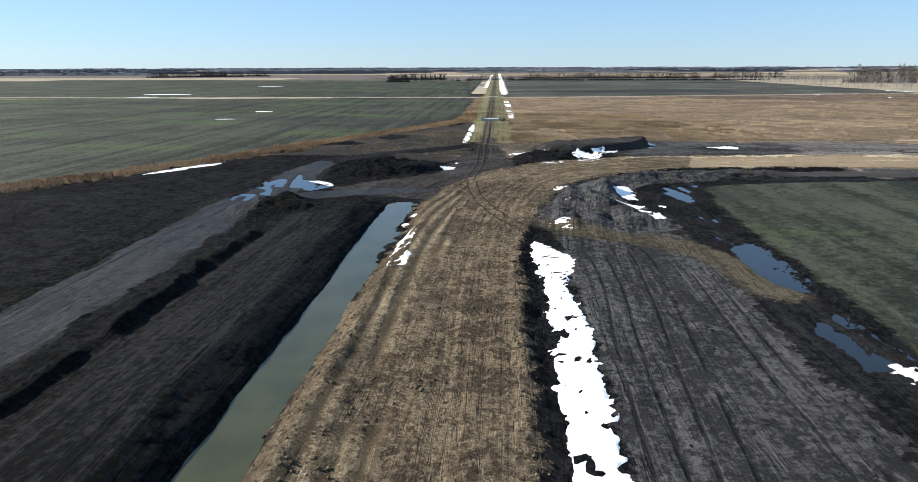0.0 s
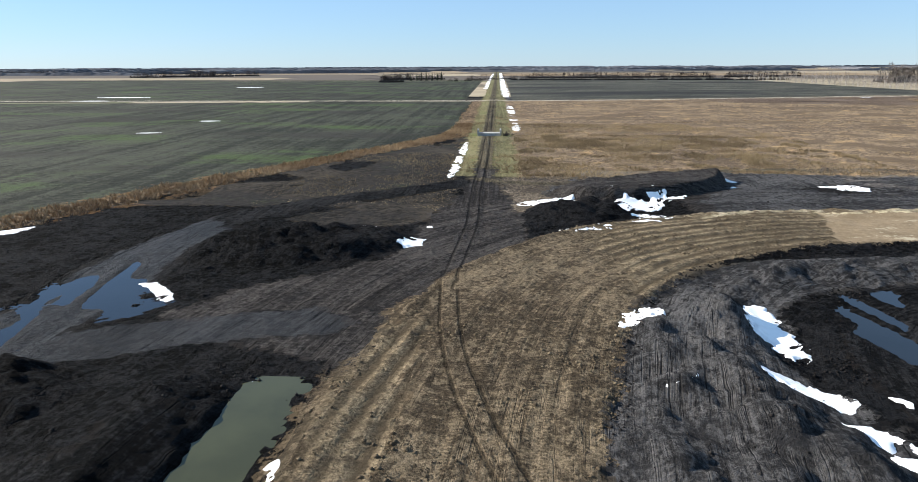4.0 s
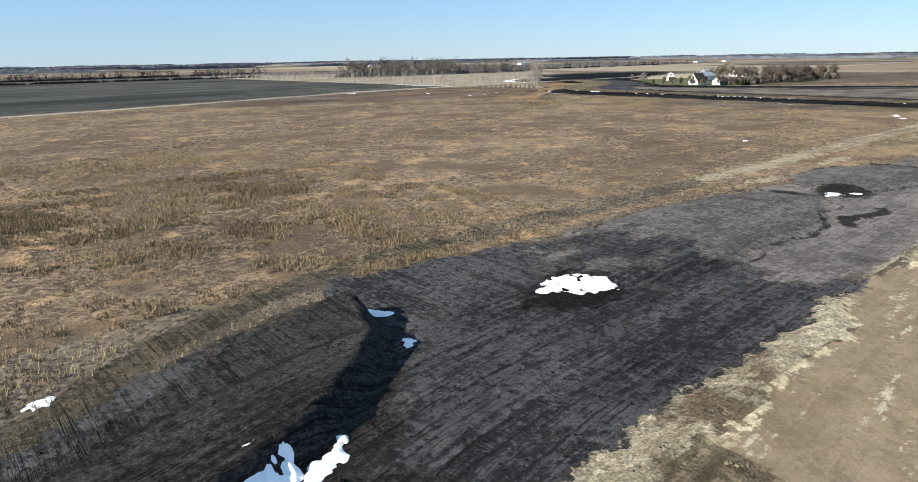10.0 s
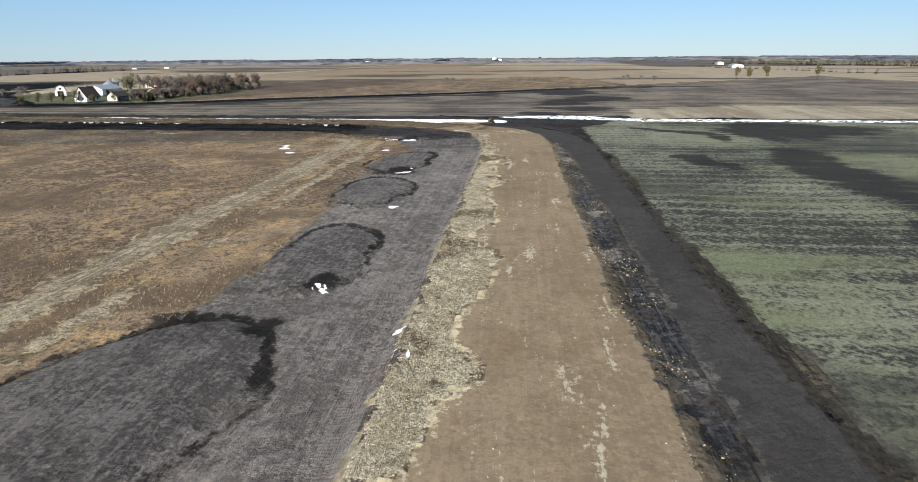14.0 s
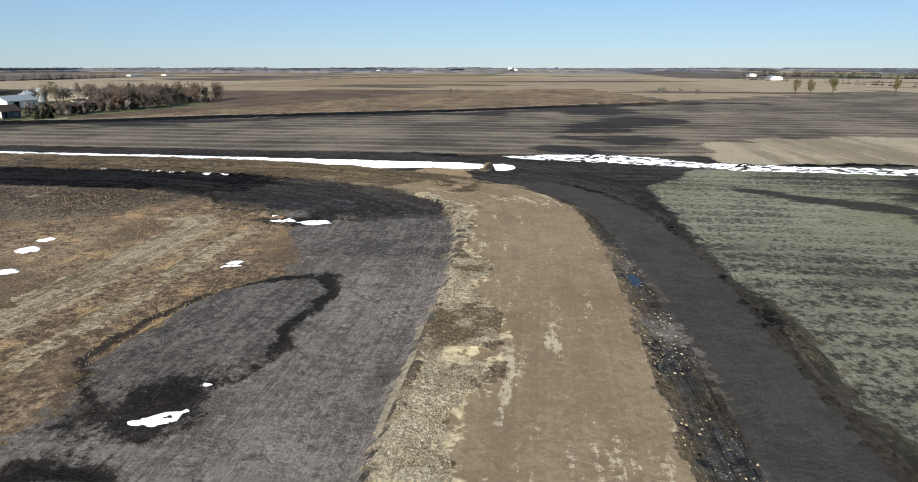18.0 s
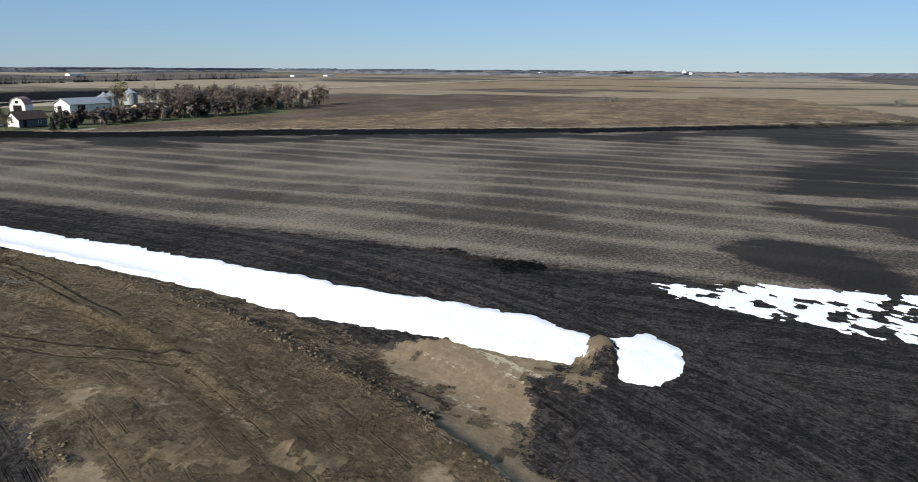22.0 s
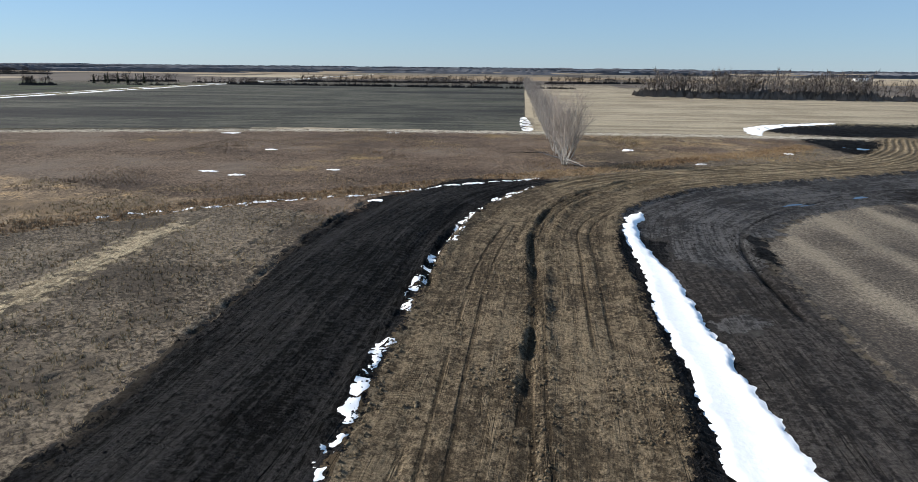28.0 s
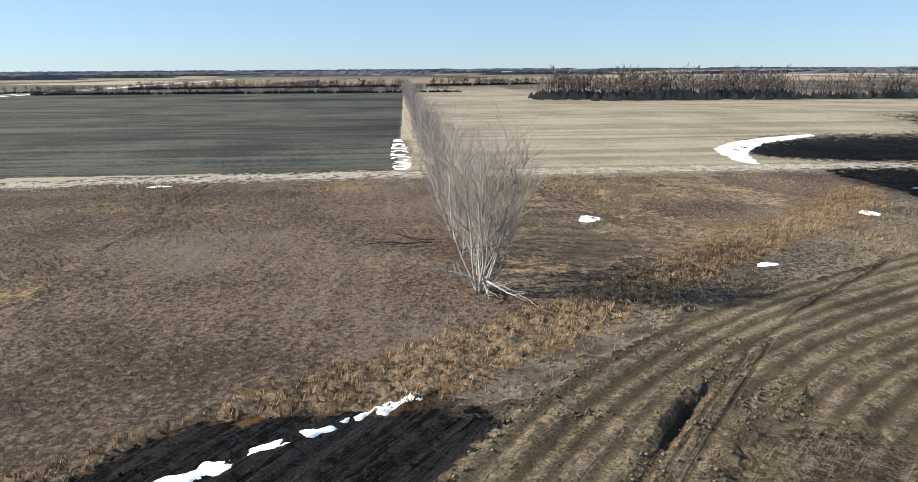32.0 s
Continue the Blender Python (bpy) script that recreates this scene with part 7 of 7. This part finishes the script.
def tuft(n, size):
    """Five leaning blades from one foot."""
    out = np.zeros((n, 15, 3))
    for b in range(5):
        w = gen.uniform(0, 6.283, n)
        h = size * gen.uniform(0.6, 1.1, n)
        r = size * gen.uniform(0.15, 0.75, n)
        wid = size * 0.085
        c, s = np.cos(w), np.sin(w)
        foot = gen.uniform(-0.25, 0.25, (n, 2)) * size[:, None]
        out[:, b * 3] = np.stack([foot[:, 0] - s * wid, foot[:, 1] + c * wid, -0.05 * np.ones(n)], -1)
        out[:, b * 3 + 1] = np.stack([foot[:, 0] + s * wid, foot[:, 1] - c * wid, -0.05 * np.ones(n)], -1)
        out[:, b * 3 + 2] = np.stack([foot[:, 0] + c * r, foot[:, 1] + s * r, h], -1)
    return out, [(3 * b, 3 * b + 1, 3 * b + 2) for b in range(5)]


def lump(n, size):
    """An uneven eight-sided clod."""
    base = np.array([(1, 0, 0), (0, 1, 0), (-1, 0, 0), (0, -1, 0), (0, 0, 1), (0, 0, -0.6)], float)
    w = gen.uniform(0, 6.283, n)
    c, s = np.cos(w)[:, None], np.sin(w)[:, None]
    p = base[None] * gen.uniform(0.5, 1.25, (n, 6, 1)) * size[:, None, None] * np.array([1, 1, 0.75])
    x = p[..., 0] * c - p[..., 1] * s
    y = p[..., 0] * s + p[..., 1] * c
    return np.stack([x, y, p[..., 2] + 0.25 * size[:, None]], -1), [(0, 1, 4), (1, 2, 4), (2, 3, 4), (3, 0, 4), (1, 0, 5), (2, 1, 5), (3, 2, 5), (0, 3, 5)]


def island(name, colours, rough=0.95):
    mat, nt, bsdf, pos = blank(name, rough, 0.08)
    g = nt.nodes.new("ShaderNodeNewGeometry")
    r = nt.nodes.new("ShaderNodeValToRGB")
    el = r.color_ramp.elements
    el[0].color, el[1].color = (*colours[0], 1), (*colours[-1], 1)
    for k, c in enumerate(colours[1:-1]):
        e = el.new((k + 1) / (len(colours) - 1))
        e.color = (*c, 1)
    f = maths(nt, "ADD", maths(nt, "MULTIPLY", g.outputs["Random Per Island"], 0.6), maths(nt, "MULTIPLY", ramp(nt, noise_at(nt, pos, 0.06, 5), 0.35, 0.65), 0.4))
    nt.links.new(f, r.inputs[0])
    nt.links.new(r.outputs[0], bsdf.inputs["Base Color"])
    return mat


MAT["straw_blades"] = island("dry_grass_blades", [(0.10, 0.070, 0.043), (0.20, 0.146, 0.086), (0.32, 0.245, 0.145), (0.43, 0.33, 0.18)])
MAT["gold_blades"] = island("golden_grass_blades", [(0.12, 0.088, 0.056), (0.22, 0.166, 0.100), (0.33, 0.252, 0.146)])
MAT["meadow_blades"] = island("meadow_grass_blades", [(0.10, 0.070, 0.050), (0.20, 0.142, 0.095), (0.29, 0.215, 0.145), (0.40, 0.29, 0.14)])
MAT["reed_blades"] = island("dry_reed_blades", [(0.11, 0.068, 0.040), (0.22, 0.142, 0.080), (0.34, 0.240, 0.140), (0.45, 0.34, 0.21)])
MAT["black_clods"] = island("black_soil_clods", [(0.006, 0.006, 0.006), (0.018, 0.016, 0.016), (0.036, 0.033, 0.031)])
MAT["clay_clods"] = island("brown_clay_clods", [(0.060, 0.045, 0.030), (0.125, 0.095, 0.062), (0.22, 0.175, 0.115)])
MAT["pale_clods"] = island("pale_clay_clods", [(0.24, 0.19, 0.12), (0.38, 0.31, 0.20), (0.52, 0.45, 0.30)])

NUM = {n: k for k, n in enumerate(GRID["names"])}


def field_points(rects):
    px = np.concatenate([gen.uniform(a, b, n) for a, b, c, d, n in rects])
    py = np.concatenate([gen.uniform(c, d, n) for a, b, c, d, n in rects])
    return px, py


px, py = field_points([(3, 80, 183, 300, 32000), (80, 290, 178, 225, 24000), (225, 300, 225, 400, 30000), (230, 400, 395, 503, 34000), (-12, 4, 190, 330, 4000), (-38, -7, 144, 242, 9000)])
zone, s, d, hw = zone_at(px, py)
dens = fbm(px, py, 14, 301, 3) + 0.35 * fbm(px, py, 3, 305, 2)
ok = ((zone == NUM["prairie"]) & (dens > -0.12)) | ((zone == NUM["verge"]) & (dens > 0.1)) | ((zone == NUM["deadgrass"]) & (dens > -0.25)) | ((zone == NUM["weeds"]) & (dens > 0.10))
wet = (zone == NUM["meadow"]) & (dens > -0.05)
scatter("meadow_grass", "tufts of red-brown meadow grass", "grass", MAT["meadow_blades"], px[wet], py[wet], 0.14 + 0.35 * np.clip(dens[wet] + 0.1, 0, 0.8) + gen.uniform(0, 0.15, wet.sum()), tuft)
px, py, dens = px[ok], py[ok], dens[ok]
scatter("dry_grass", "tufts of dry tan prairie grass", "grass", MAT["straw_blades"], px, py, (0.16 + 0.40 * np.clip(dens + 0.1, 0, 0.8) + gen.uniform(0, 0.15, len(px))) * np.where((px < -7) & (py < 250) | (px > 95) & (py < 300), 0.6, 1.0), tuft)

px, py = field_points([(4, 80, 186, 260, 30000)])
zone = zone_at(px, py)[0]
clump = fbm(px, py, 5, 331, 3) + 0.5 * fbm(px, py, 22, 332, 2)
ok = (zone == NUM["prairie"]) & (clump > 0.12)
scatter("tall_grass", "tall golden clumps of dry prairie grass", "grass", MAT["gold_blades"], px[ok], py[ok], 0.30 + 0.55 * np.clip(clump[ok], 0, 0.8) + gen.uniform(0, 0.15, ok.sum()), tuft)

px, py = field_points([(-90, -8, 105, 300, 110000), (232, 402, 325, 485, 120000)])
zone = zone_at(px, py)[0]
ok = zone == NUM["reeds"]
px, py = px[ok], py[ok]
scatter("reeds", "rust-brown dry reeds in a ditch", "reeds", MAT["reed_blades"], px, py, gen.uniform(0.25, 0.62, len(px)) * np.where(px < 0, 1.25, 1.0), tuft)

px, py = field_points([(-44, 60, 26, 190, 52000), (284, 346, 160, 420, 110000), (60, 300, 136, 190, 16000), (6, 50, 80, 188, 14000)])
zone, s, d, hw = zone_at(px, py)
rim = np.abs(np.abs(d) - hw) < 1.0
crest = (py > 165) & (px > 280) & (np.abs(d - 1.4 + 0.8 * fbm(s, s * 0, 25, 98)) < 0.8)
for line in GASHES:
    crest |= np.abs(np.abs(along(glide(line, 3), px, py, 4)[1]) - 0.8) < 0.55
heapy = (zone == NUM["ground"]) & (fbm(px, py, 6, 311, 3) > 0.02)
dark = ((zone == NUM["ground"]) | (zone == NUM["haul"]) | (zone == NUM["shelf"]))
ok = dark & (rim | crest | heapy | (gen.random(len(px)) < 0.06))
scatter("black_clods", "clods of black topsoil", "clods", MAT["black_clods"], px[ok], py[ok], 0.04 + 0.15 * gen.random(ok.sum())**2.5, lump)
onroad = (zone == NUM["road"]) | (zone == NUM["bend"]) | (zone == NUM["damp"]) | (zone == NUM["wetclay"])
ok = onroad & ((zone != NUM["wetclay"]) | rim) & (rim | crest | (fbm(px, py, 5, 313, 3) > 0.18))
scatter("clay_clods", "clods of brown clay on the road bed", "clods", MAT["clay_clods"], px[ok], py[ok], 0.04 + 0.17 * gen.random(ok.sum())**2.5, lump)
px, py = field_points([(70, 300, 140, 200, 60000)])
zone = zone_at(px, py)[0]
ok = (zone == NUM["clay"]) | ((zone == NUM["road_pale"]) & (gen.random(len(px)) < 0.02)) | (((zone == NUM["grey"]) | (zone == NUM["shelf"]) | (zone == NUM["lane"])) & (zone_at(px, py)[2] > 8) & (zone_at(px, py)[2] < 14) & (fbm(px, py, 4, 341, 3) > 0.0))
scatter("pale_clods", "crumbled lumps of pale clay", "clods", MAT["pale_clods"], px[ok], py[ok], 0.03 + 0.10 * gen.random(ok.sum())**2.5, lump)
